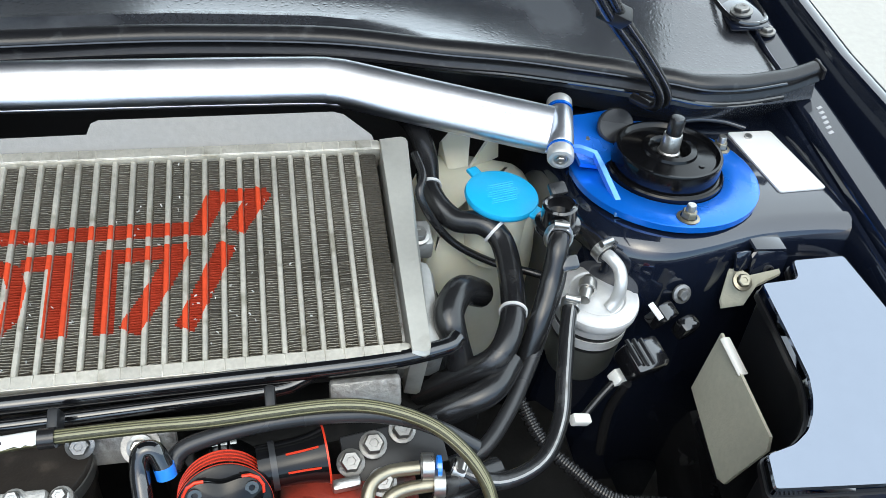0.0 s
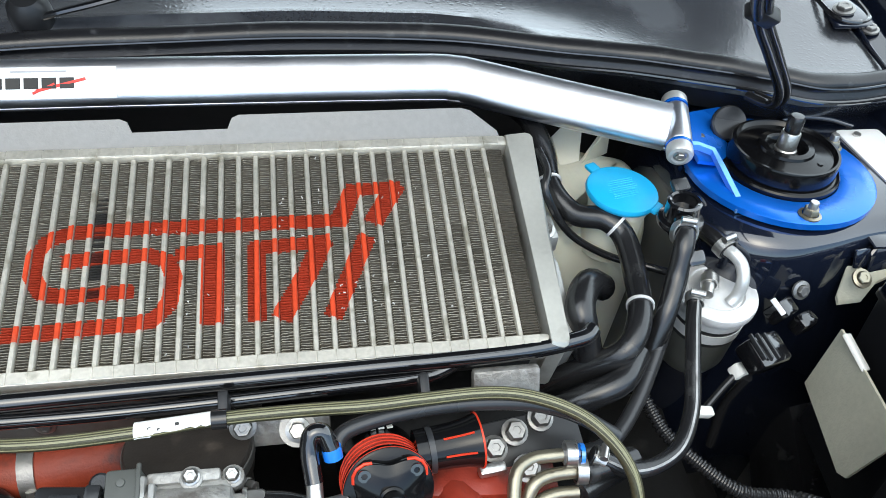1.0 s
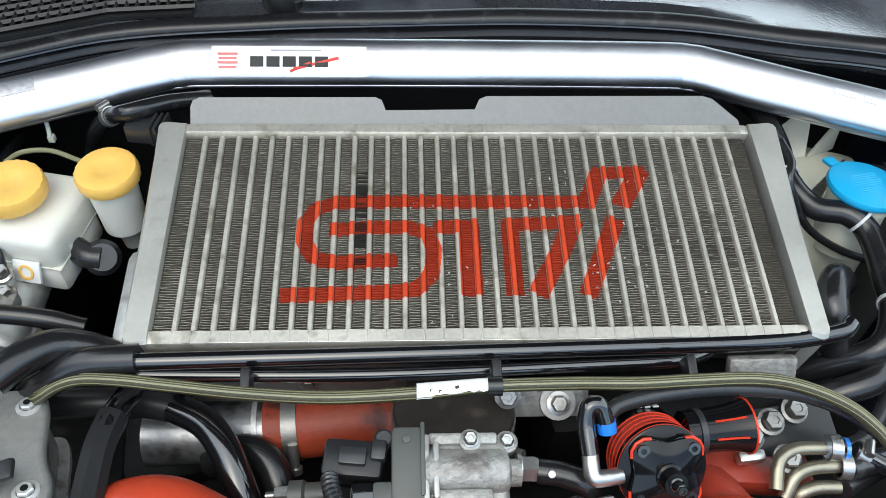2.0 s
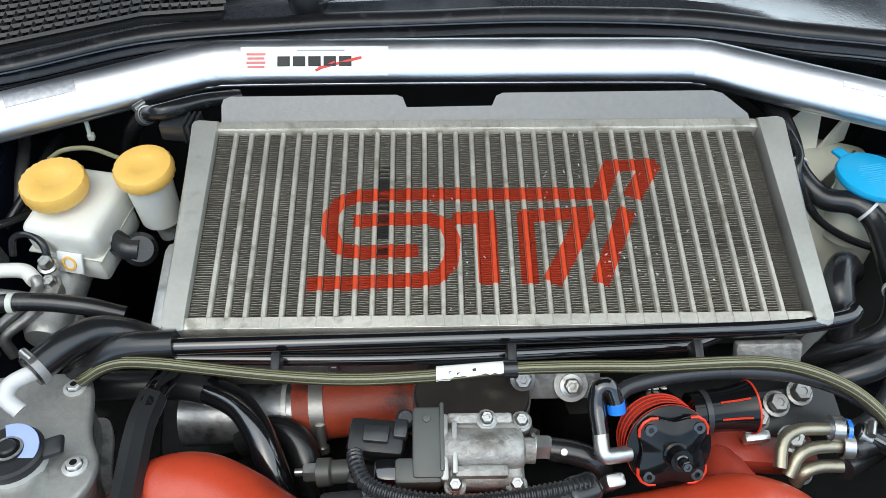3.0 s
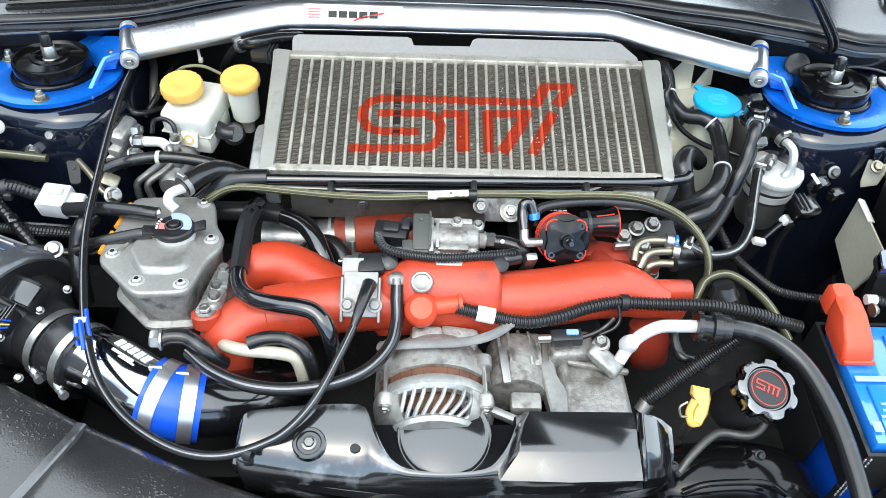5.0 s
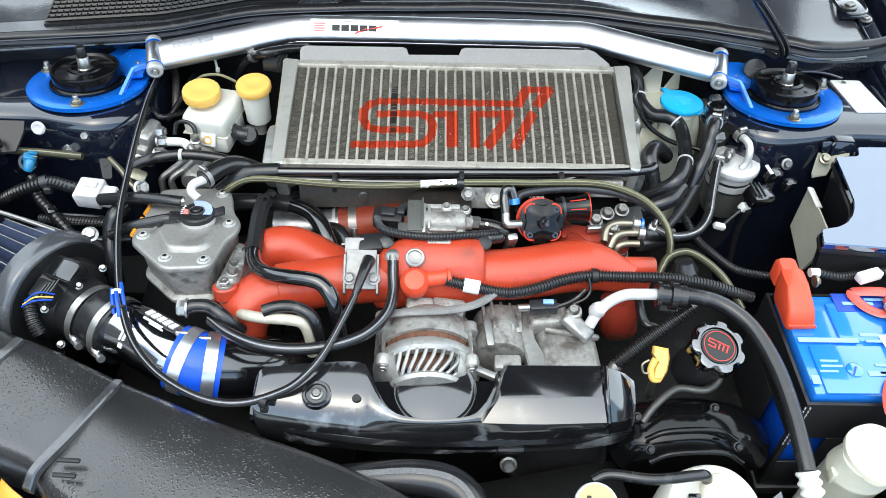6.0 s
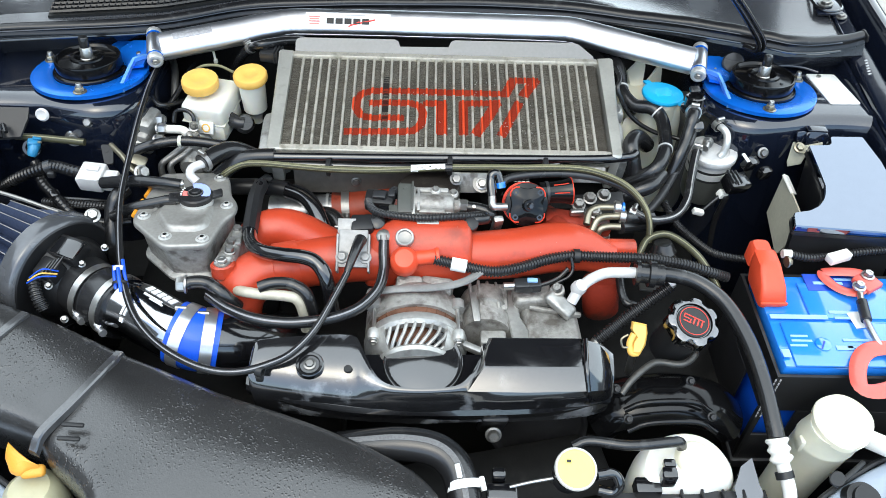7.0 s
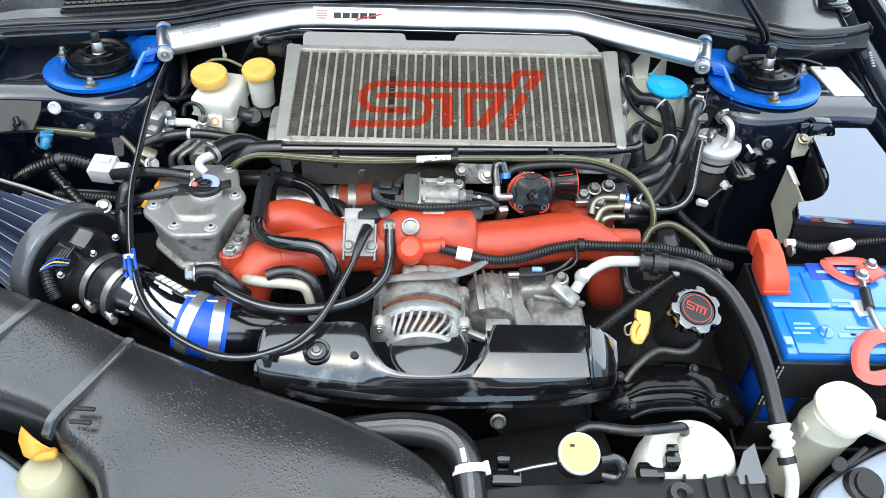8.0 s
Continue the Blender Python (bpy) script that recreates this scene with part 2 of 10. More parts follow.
M_GROUND = mat("pale_concrete", (0.36, 0.35, 0.32), 0.85, 0, 0.12, 40, 0.15, 1.2, 0.2, 120)
M_PALECREAM = mat("pale_cream_plastic", (0.80, 0.77, 0.62), 0.4, 0, 0.05, 90, 0.1, 12, 0.03, 300, sss=0.2)
M_PRINT = mat("faded_white_print", (0.27, 0.47, 0.80), 0.4, 0, 0.2, 200, 0.3, 40, 0.0)
M_CANTOP = mat("bright_silver_can", (0.70, 0.70, 0.69), 0.36, 0.35, 0.10, 200, 0.25, 30, 0.03, 500, dirt=(0.45, 0.44, 0.42), dirt_scale=70, dirt_from=0.62)
M_COUPLER = mat("brown_black_rubber", (0.030, 0.025, 0.021), 0.42, 0, 0.25, 150, 0.4, 30, 0.06, 500, dirt=(0.075, 0.062, 0.05), dirt_scale=40, dirt_from=0.58)
M_PIPEALU = mat("grimy_charge_pipe", (0.36, 0.37, 0.385), 0.36, 0.8, 0.2, 200, 0.4, 24, 0.05, 400, dirt=(0.14, 0.13, 0.12), dirt_scale=50, dirt_from=0.54)
M_SENSOR = mat("grey_green_plastic", (0.075, 0.078, 0.07), 0.4, 0, 0.1, 120, 0.2, 20, 0.01, 400)
M_WALL = mat("dark_sky_blocker", (0.09, 0.092, 0.095), 0.9, 0, 0.2, 6, 0.3, 0.6, 0.1, 60)
M_ORANGE = mat("orange_gasket", (0.75, 0.30, 0.02), 0.5, 0, 0.1, 100, 0.1, 20, 0.0)
M_PINK = mat("pale_red_ring", (0.72, 0.20, 0.18), 0.45, 0, 0.05, 100, 0.1, 20, 0.0)
M_LILAC = mat("pale_blue_ring", (0.32, 0.40, 0.78), 0.45, 0, 0.05, 100, 0.1, 20, 0.0)
M_INK = mat("black_ink", (0.012, 0.012, 0.012), 0.5, 0, 0.05, 100, 0.1, 20, 0.0)
M_GREYINK = mat("grey_print", (0.42, 0.42, 0.43), 0.5, 0, 0.05, 100, 0.1, 20, 0.0)
M_GREYPRINT = mat("faded_grey_print", (0.40, 0.41, 0.44), 0.42, 0.8, 0.5, 260, 0.3, 30, 0.02, 300)
M_RIM = mat("grey_filter_rim", (0.085, 0.088, 0.095), 0.26, 0.3, 0.2, 120, 0.4, 14, 0.02, 300, coat=0.6)
M_WORNPRINT = mat("worn_white_print", (0.80, 0.81, 0.83), 0.5, 0.4, 0.3, 300, 0.4, 60, 0.02, 300)
M_HEADER = mat("oxidised_tank_aluminium", (0.375, 0.365, 0.342), 0.48, 0.6, 0.2, 200, 0.3, 9, 0.05, 500, dirt=(0.24, 0.23, 0.21), dirt_scale=26, dirt_from=0.56)
M_CLAMP = mat("satin_steel_band", (0.60, 0.60, 0.61), 0.30, 0.85, 0.08, 200, 0.15, 30, 0.01, 400)
M_DULLWHITE = mat("dulled_white_plastic", (0.58, 0.57, 0.56), 0.42, 0, 0.1, 90, 0.2, 40, 0.03, 300, dirt=(0.30, 0.29, 0.27), dirt_scale=60, dirt_from=0.62)
M_WEAVE = mat("pale_woven_rubber", (0.12, 0.12, 0.122), 0.5, 0, 0.8, 520, 0.2, 20, 0.1, 520)
M_BROWNPLATE = mat("grimy_brown_plate", (0.105, 0.095, 0.082), 0.6, 0.1, 0.3, 120, 0.4, 12, 0.05, 300, dirt=(0.05, 0.045, 0.04), dirt_scale=30, dirt_from=0.58)
M_TAPE = mat("dusty_grey_tape", (0.19, 0.187, 0.18), 0.42, 0, 0.3, 160, 0.4, 30, 0.04, 300)
# manifold red with oil grime, darkened further as shade on the lower runners
M_REDSHADE = mat("grimed_and_shaded_red_paint", (0.30, 0.036, 0.019), 0.42, 0, 0.2, 200, 0.4, 9, 0.06, 600, dirt=(0.055, 0.024, 0.018), dirt_scale=22, dirt_from=0.46)
M_BRACKETZ = mat("dull_zinc_plate", (0.31, 0.305, 0.298), 0.48, 0.45, 0.3, 150, 0.35, 25, 0.05, 300, dirt=(0.14, 0.13, 0.12), dirt_scale=45, dirt_from=0.6)
M_REDINK = mat("red_print", (0.70, 0.045, 0.03), 0.5, 0, 0.05, 100, 0.1, 20, 0.0)
M_CLEAR = mat("headlamp_polycarbonate", (0.06, 0.07, 0.085), 0.06, 0, 0.1, 60, 0.2, 8, 0.0, coat=1.0)
M_PINKRED = mat("coral_red_bracket", (0.66, 0.11, 0.085), 0.35, 0, 0.08, 120, 0.12, 14, 0.03, 400, coat=0.3)




# mesh tools
def V3(p):
    return Vector(p)


def thing(name, at, label, category, group="", kind=""):
    e = new(name)
    e.empty_display_size = 0.02
    e.location = at
    return tagged(e, label, category, group, kind)


def base_of(ob):
    p = Vector((0, 0, 0))
    while ob is not None:
        p += ob.location
        ob = ob.parent
    return p


def part(name, bm, mats, parent=None, label="", angle=38, flat=False):
    me = bpy.data.meshes.new(name)
    if parent is not None:
        bmesh.ops.translate(bm, vec=-base_of(parent), verts=bm.verts)
    bmesh.ops.recalc_face_normals(bm, faces=bm.faces)
    bm.to_mesh(me)
    bm.free()
    for m in mats if isinstance(mats, (list, tuple)) else [mats]:
        me.materials.append(m)
    if not flat:
        me.shade_smooth()
        me.set_sharp_from_angle(angle=radians(angle))
    ob = new(name, me)
    ob.parent = parent
    if label:
        ob["label"] = label
    return ob


def axes(d, up=(0, 0, 1)):
    d = V3(d).normalized()
    up = V3(up)
    if abs(d.dot(up.normalized())) > 0.97:
        up = Vector((0, 1, 0))
    a = up.cross(d).normalized()
    return a, d.cross(a).normalized(), d


def skin(bm, rings, closed=True, caps=True, mi=0):
    rows = [[bm.verts.new(p) for p in r] for r in rings]
    n = len(rows[0])
    for a, b in zip(rows, rows[1:]):
        for i in range(n if closed else n - 1):
            j = (i + 1) % n
            f = bm.faces.new((a[i], a[j], b[j], b[i]))
            f.material_index = mi
    if caps:
        for r in (rows[0][::-1], rows[-1]):
            bm.faces.new(r).material_index = mi
    return rows


def spline(pts, n=6):
    pts = [V3(p) for p in pts]
    if len(pts) == 2:
        return [pts[0].lerp(pts[1], i / n) for i in range(n + 1)]
    ext = [2 * pts[0] - pts[1], *pts, 2 * pts[-1] - pts[-2]]
    out = []
    for i in range(1, len(ext) - 2):
        p0, p1, p2, p3 = ext[i - 1:i + 3]
        for k in range(n):
            t = k / n
            out.append(0.5 * ((2 * p1) + (p2 - p0) * t + (2 * p0 - 5 * p1 + 4 * p2 - p3) * t * t + (3 * p1 - p0 - 3 * p2 + p3) * t ** 3))
    return out + [pts[-1]]


def closed_spline(pts, n=5):
    pts = [V3(p) for p in pts]
    m, out = len(pts), []
    for i in range(m):
        p0, p1, p2, p3 = (pts[(i + k) % m] for k in (-1, 0, 1, 2))
        for k in range(n):
            t = k / n
            out.append(0.5 * ((2 * p1) + (p2 - p0) * t + (2 * p0 - 5 * p1 + 4 * p2 - p3) * t * t + (3 * p1 - p0 - 3 * p2 + p3) * t ** 3))
    return out


def evened(pts, step):
    out, left = [pts[0]], step
    for a, b in zip(pts, pts[1:]):
        d = (b - a).length
        while d >= left > 0:
            a = a.lerp(b, left / d)
            out.append(a)
            d, left = (b - a).length, step
        left -= d
    return out + [pts[-1]] if (out[-1] - pts[-1]).length > step * 0.3 else out


def sweep(bm, path, radius, seg=10, mi=0, flat=1.0, up=(0, 0, 1), caps=True, full=1.0):
    """Rings along a path; radius: a number or a function of the way along, 0 to 1; flat: height over width; full: under 1 the oval fills its corners."""
    def bulge(v):
        return math.copysign(abs(v) ** full, v)
    n = len(path)
    rings, a = [], None
    for i, p in enumerate(path):
        d = (path[min(i + 1, n - 1)] - path[max(i - 1, 0)]).normalized()
        if a is None:
            a, b, _ = axes(d, up)
        else:
            a = (a - d * a.dot(d)).normalized()
            b = d.cross(a).normalized()
        r = radius(i / (n - 1)) if callable(radius) else radius
        rings.append([p + a * (r * bulge(math.cos(2 * math.pi * k / seg))) + b * (r * flat * bulge(math.sin(2 * math.pi * k / seg))) for k in range(seg)])
    skin(bm, rings, caps=caps, mi=mi)


def hose_bm(pts, r, seg=10, n=6, flat=1.0):
    bm = bmesh.new()
    sweep(bm, spline(pts, n), r, seg, flat=flat)
    return bm


def loom_bm(pts, r, pitch=0.0034, seg=10):
    """A corrugated sleeve: every second ring is drawn in."""
    bm = bmesh.new()
    path = evened(spline(pts, 10), pitch / 4)
    n = len(path)
    sweep(bm, path, lambda u: r * (1.0 if (round(u * (n - 1)) % 4) in (0, 1) else 0.80), seg)
    return bm


def stripe_bm(pts, r, width, lift=0.0004, n=6, turn=(0, -0.5, 0.87)):
    """A thin raised line along the side of a hose that faces turn."""
    bm = bmesh.new()
    path = spline(pts, n)
    rows = []
    for i, p in enumerate(path):
        d = (path[min(i + 1, len(path) - 1)] - path[max(i - 1, 0)]).normalized()
        t = V3(turn)
        o = (t - d * t.dot(d)).normalized()
        s = d.cross(o)
        rows.append([p + (o * math.cos(q) + s * math.sin(q)) * (r + lift) for q in (-width / r / 2, 0, width / r / 2)] + [p + (o * math.cos(q) + s * math.sin(q)) * (r - 0.0005) for q in (width / r / 2, -width / r / 2)])
    skin(bm, rows)
    return bm


def turned(bm, profile, at, axis=(0, 0, 1), seg=28, mi=0, wobble=None):
    """Turns a profile of (radius, height) round an axis."""
    a, b, d = axes(axis)
    at = V3(at)
    rows = []
    for r, h in profile:
        if r < 1e-6:
            rows.append([bm.verts.new(at + d * h)])
        else:
            ring = []
            for k in range(seg):
                q = 2 * math.pi * k / seg
                rr = r * (wobble(k, r, h) if wobble else 1)
                ring.append(bm.verts.new(at + d * h + a * rr * math.cos(q) + b * rr * math.sin(q)))
            rows.append(ring)
    for r0, r1 in zip(rows, rows[1:]):
        for k in range(seg):
            j = (k + 1) % seg
            if len(r0) == 1 and len(r1) == 1:
                continue
            vs = (r0[0], r1[k], r1[j]) if len(r0) == 1 else (r0[k], r0[j], r1[0]) if len(r1) == 1 else (r0[k], r0[j], r1[j], r1[k])
            bm.faces.new(vs).material_index = mi
    return bm


def turned_bm(profile, at, axis=(0, 0, 1), seg=28, wobble=None):
    return turned(bmesh.new(), profile, at, axis, seg, 0, wobble)


def rbox(bm, at, size, bevel=0.002, rot=None, segments=2, mi=0):
    g = bmesh.ops.create_cube(bm, size=1.0)
    vs = g["verts"]
    m = Matrix.Translation(at) @ (rot.to_4x4() if rot is not None else Matrix()) @ Matrix.Diagonal((*size, 1))
    bmesh.ops.transform(bm, matrix=m, verts=vs)
    fs = {f for v in vs for f in v.link_faces}
    for f in fs:
        f.material_index = mi
    if bevel:
        es = list({e for v in vs for e in v.link_edges})
        bmesh.ops.bevel(bm, geom=es, offset=min(bevel, min(size) * 0.45), segments=segments, profile=0.5, affect="EDGES", material=mi)
    return bm


def rbox_bm(at, size, bevel=0.002, rot=None, segments=2):
    return rbox(bmesh.new(), at, size, bevel, rot, segments)


def rot(rx=0, ry=0, rz=0):
    return Euler([radians(v) for v in (rx, ry, rz)]).to_matrix()


def slab(bm, outline, at, ex, ey, thick, bevel=0.001, mi=0):
    """An outline of (u, v) pairs, drawn on the axes ex and ey and given a thickness below."""
    at, ex, ey = V3(at), V3(ex).normalized(), V3(ey).normalized()
    ez = ex.cross(ey).normalized()
    pts = [at + ex * u + ey * v for u, v in outline]
    mid = sum(pts, Vector()) / len(pts)

    def drawn_in(k):
        return [p + (mid - p).normalized() * k for p in pts]
    skin(bm, [[p - ez * thick for p in drawn_in(bevel)], [p - ez * (thick - bevel) for p in pts], [p - ez * bevel for p in pts], drawn_in(bevel)], mi=mi)
    return bm


def slab_bm(outline, at, ex, ey, thick, bevel=0.001):
    return slab(bmesh.new(), outline, at, ex, ey, thick, bevel)


def inset(pts, k):
    """A closed outline drawn in sideways by k, seen from above."""
    n, out = len(pts), []
    area = sum(pts[i].x * pts[(i + 1) % n].y - pts[(i + 1) % n].x * pts[i].y for i in range(n))
    s = 1 if area > 0 else -1
    for i, p in enumerate(pts):
        d = pts[(i + 1) % n] - pts[i - 1]
        nrm = Vector((-d.y, d.x, 0)).normalized() * s
        out.append(p + nrm * k)
    return out


def rounded(pts, r, n=4):
    """A closed outline with its corners rounded off."""
    pts, out = [V3(p) for p in pts], []
    for i, p in enumerate(pts):
        a, b = pts[i - 1] - p, pts[(i + 1) % len(pts)] - p
        k = min(r, 0.45 * a.length, 0.45 * b.length)
        q0, q1 = p + a.normalized() * k, p + b.normalized() * k
        for j in range(n + 1):
            u = j / n
            out.append(q0.lerp(p, u).lerp(p.lerp(q1, u), u))
    return out


def pillow(bm, outline, steps, mi=0):
    """A solid with a rounded rim: steps of (inset, rise) above the outline's own heights."""
    skin(bm, [[p + Vector((0, 0, h)) for p in inset(outline, k)] for k, h in steps], mi=mi)
    return bm


def hexbolt(bm, at, axis=(0, 0, 1), r=0.007, h=0.006, flange=1.45, mi=0):
    a, b, d = axes(axis)
    at = V3(at)
    turned(bm, [(0, -0.001), (r * flange, -0.001), (r * flange, 0.0012), (r * 1.05, 0.002)], at, axis, 18, mi)
    rings = []
    for k, hh in ((1.0, 0.0015), (1.0, h * 0.85), (0.86, h), (0.45, h), (0.4, h * 0.9)):
        rings.append([at + d * hh + a * r * k * math.cos(math.pi * i / 3) + b * r * k * math.sin(math.pi * i / 3) for i in range(6)])
    skin(bm, rings, mi=mi)
    return bm


def hexbolt_bm(at, axis=(0, 0, 1), r=0.007, h=0.006, flange=1.45):
    return hexbolt(bmesh.new(), at, axis, r, h, flange)


def band_bm(at, axis, r, width, thick=0.0012, seg=28):
    return turned_bm([(r, -width / 2), (r + thick, -width / 2), (r + thick, width / 2), (r, width / 2), (r, -width / 2)], at, axis, seg)


def hose(name, pts, r, material, label, category="hose", seg=10, n=6, group="", flat=1.0, stripe=None, corrugated=0.0):
    at = V3(pts[0])
    t = thing(name, at, label, category, group)
    part("sleeve" if corrugated else "tube", loom_bm(pts, r, corrugated, seg) if corrugated else hose_bm(pts, r, seg, n, flat), material, t)
    if stripe:
        part("stripe", stripe_bm(pts, r, r * 0.26, n=n), stripe, t)
    return t


def clamp_on(parent, pts, k, r, name="hose_clamp", material=None, width=0.009, screw=True):
    """A band round a hose at the share k of its way."""
    path = spline(pts, 12)
    i = min(len(path) - 2, max(1, round(k * (len(path) - 1))))
    d = (path[i + 1] - path[i - 1]).normalized()
    c = part(name, band_bm(path[i], d, r, width), material or M_ZINC, parent)
    if screw:
        a, b, _ = axes(d)
        up = b if b.z > 0 else -b
        bm = turned_bm([(0, -0.006), (0.0032, -0.006), (0.0032, 0.006), (0, 0.006)], path[i] + up * (r + 0.003), a, 10)
        part("screw", bm, M_ZINC, c)
    return c


# ground and the car's own body round the engine bay
def flat_sheet(x0, y0, x1, y1, z):
    bm = bmesh.new()
    bm.faces.new([bm.verts.new(p) for p in ((x0, y0, z), (x1, y0, z), (x1, y1, z), (x0, y1, z))])
    return bm


tagged(part("ground", flat_sheet(-400, -400, 400, 400, 0), M_GROUND), "pale concrete yard under the car", "ground", kind="structure")


SEAL = [(-0.742, 0.026, 0.892), (-0.700, 0.054, 0.892), (-0.588, 0.072, 0.892), (-0.439, 0.097, 0.892), (-0.309, 0.150, 0.892), (-0.170, 0.166, 0.895), (-0.041, 0.175, 0.895), (0.096, 0.180, 0.895), (0.237, 0.172, 0.895), (0.350, 0.145, 0.897), (0.407, 0.133, 0.898), (0.460, 0.117, 0.899), (0.512, 0.100, 0.900), (0.554, 0.086, 0.900), (0.589, 0.073, 0.900), (0.628, 0.072, 0.900), (0.672, 0.076, 0.903), (0.714, 0.084, 0.909)]


def seal_y(x):
    for (ax, ay, _), (bx, by, _) in zip(SEAL, SEAL[1:]):
        if x <= bx:
            return ay + (by - ay) * max(0.0, (x - ax) / (bx - ax))
    return SEAL[-1][1]


STRUT_SLOPE = math.tan(radians(7))  # the strut tops lean back


def sky_blockers():
    """Unseen walls added to block low sky; two taller ones darken the left."""
    for name, x, y, w, d, h in (("wall_north", 4.0, 9.0, 10.4, 0.2, 2.2), ("wall_northwest", -5.2, 9.0, 7.9, 0.2, 7.0), ("wall_south", 0, -9.0, 18.4, 0.2, 2.2), ("wall_east", 9.0, 0, 0.2, 17.6, 2.2), ("wall_west", -9.0, 0, 0.2, 17.6, 7.0)):
        tagged(part(name, rbox_bm((x, y, h / 2), (w, d, h), 0.01), M_WALL), "unseen dark grey wall added to block low sky", "wall", kind="structure")


sky_blockers()


def car_body():
    car = thing("car_body", (0, 0, 0.3), "dark navy painted car body around the open engine bay", "car")
    for s, side in ((1, "fender"), (-1, "fender")):
        # outer fender with its gutter and rolled inner edge
        prof = [(0.690, 0.780), (0.698, 0.836), (0.704, 0.851), (0.7075, 0.8525), (0.7095, 0.846), (0.7105, 0.861), (0.7125, 0.8640), (0.7160, 0.8652), (0.7350, 0.8720), (0.7390, 0.8705), (0.7430, 0.858), (0.746, 0.800), (0.774, 0.800), (0.786, 0.876), (0.7895, 0.881), (0.7945, 0.8825), (0.806, 0.880), (0.822, 0.868), (0.834, 0.834), (0.842, 0.740), (0.845, 0.600), (0.845, 0.180), (0.829, 0.180), (0.829, 0.600), (0.790, 0.740), (0.690, 0.740)]
        rings = []
        for y in (-0.78, -0.6, -0.3, -0.15, 0.0, 0.08, 0.15, 0.3, 0.62, 1.2):
            k = -0.10 if y < -0.7 else -0.045 if y < -0.5 else -0.012 if y < -0.2 else 0.0 if y < 0.2 else 0.010 if y < 0.5 else 0.04
            wide = 0.0 if y < 0.4 else 0.02
            bend = 0.09 * max(-0.22, min(0.0, y - 0.076)) + 0.05 * max(0.0, min(0.2, y - 0.076))
            rings.append([(s * (x + wide + (bend if 0.69 < x < 0.75 else 0)), y, z + (k if z > 0.5 else 0)) for x, z in prof])
        bm = bmesh.new()
        skin(bm, rings)
        part(side, bm, M_PAINT, car, "glossy dark navy painted fender")
        # inner wall of the bay
        bm = bmesh.new()
        skin(bm, [[(s * x, y, z) for x, z in ((0.655, 0.30), (0.662, 0.70), (0.668, 0.806), (0.694, 0.822), (0.700, 0.30))] for y in (-0.76, -0.5, -0.25, 0.0, 0.2)])
        part("inner_apron", bm, M_PAINT, car)
        # strut tower: a rounded block whose front falls away
        out = closed_spline([(s * x, y, 0.0) for x, y in ((0.435, 0.02), (0.440, -0.045), (0.462, -0.082), (0.500, -0.098), (0.545, -0.093), (0.600, -0.081), (0.660, -0.080), (0.712, -0.084), (0.730, -0.050), (0.730, 0.05), (0.720, 0.14), (0.560, 0.16), (0.450, 0.13))], 4)
        bm = bmesh.new()
        rings = []
        for k, h, w in ((-0.03, 0.30, 0), (-0.022, 0.60, 0), (-0.006, 0.80, 0.8), (-0.001, 0.822, 1), (0.002, 0.831, 1), (0.007, 0.8375, 1), (0.014, 0.8420, 1), (0.022, 0.8446, 1)):
            rings.append([p + Vector((0, 0, h - w * p.y * STRUT_SLOPE)) for p in inset(out, k)])
        skin(bm, rings)
        part("strut_tower", bm, M_PAINT, car, "navy painted strut tower")
        bm = rbox_bm((s * 0.66, -0.106, 0.80), (0.06, 0.02, 0.03), 0.006)
        part("seam_flange", bm, M_PAINT, car)
        wheel = part("wheel", turned_bm([(0.10, 0.085), (0.205, 0.09), (0.218, 0.105), (0.218, -0.10), (0.10, -0.10), (0.10, 0.085)], (s * 0.70, 0.02, 0.312), (s, 0, 0), 48), M_STEEL, car)
        part("tyre", turned_bm([(0.216, -0.10), (0.225, -0.108), (0.290, -0.108), (0.308, -0.095), (0.312, -0.07), (0.312, 0.07), (0.308, 0.095), (0.290, 0.108), (0.225, 0.108), (0.216, 0.10), (0.216, -0.10)], (s * 0.70, 0.02, 0.312), (s, 0, 0), 64), M_RUBBER, wheel)
        part("hub", turned_bm([(0, 0.02), (0.11, 0.02), (0.11, -0.06), (0, -0.06)], (s * 0.70, 0.02, 0.312), (s, 0, 0), 32), M_STEEL, wheel)
    # firewall and bay floor
    part("firewall", rbox_bm((0, 0.215, 0.58), (1.40, 0.03, 0.57), 0.004), M_BLACK, car)
    part("undertray", rbox_bm((0, -0.28, 0.29), (1.40, 1.0, 0.02), 0.003), M_BLACK, car)
    # cowl panel: a swept sheet behind the seal
    bm = bmesh.new()
    rings = []
    for k in range(33):
        x = -0.725 + 1.45 * k / 32
        b = seal_y(x) + 0.002
        d = min(1.0, max(0.0, (x - 0.30) / 0.22))
        ring = [(x, b, 0.870), (x, b + 0.008, 0.893), (x, b + 0.030, 0.900 - 0.036 * d), (x, b + 0.055, 0.890 - 0.026 * d), (x, b + 0.13, 0.905 - 0.038 * d), (x, b + 0.26, 0.94 - 0.045 * d), (x, b + 0.45, 0.99 - 0.03 * d), (x, b + 0.45, 0.94), (x, b + 0.13, 0.84), (x, b + 0.03, 0.83)]
        rings.append(ring)
    skin(bm, rings)
    part("cowl_panel", bm, M_COWL, car, "wet weathered black plastic cowl panel")
    # radiator support across the nose
    bm = bmesh.new()
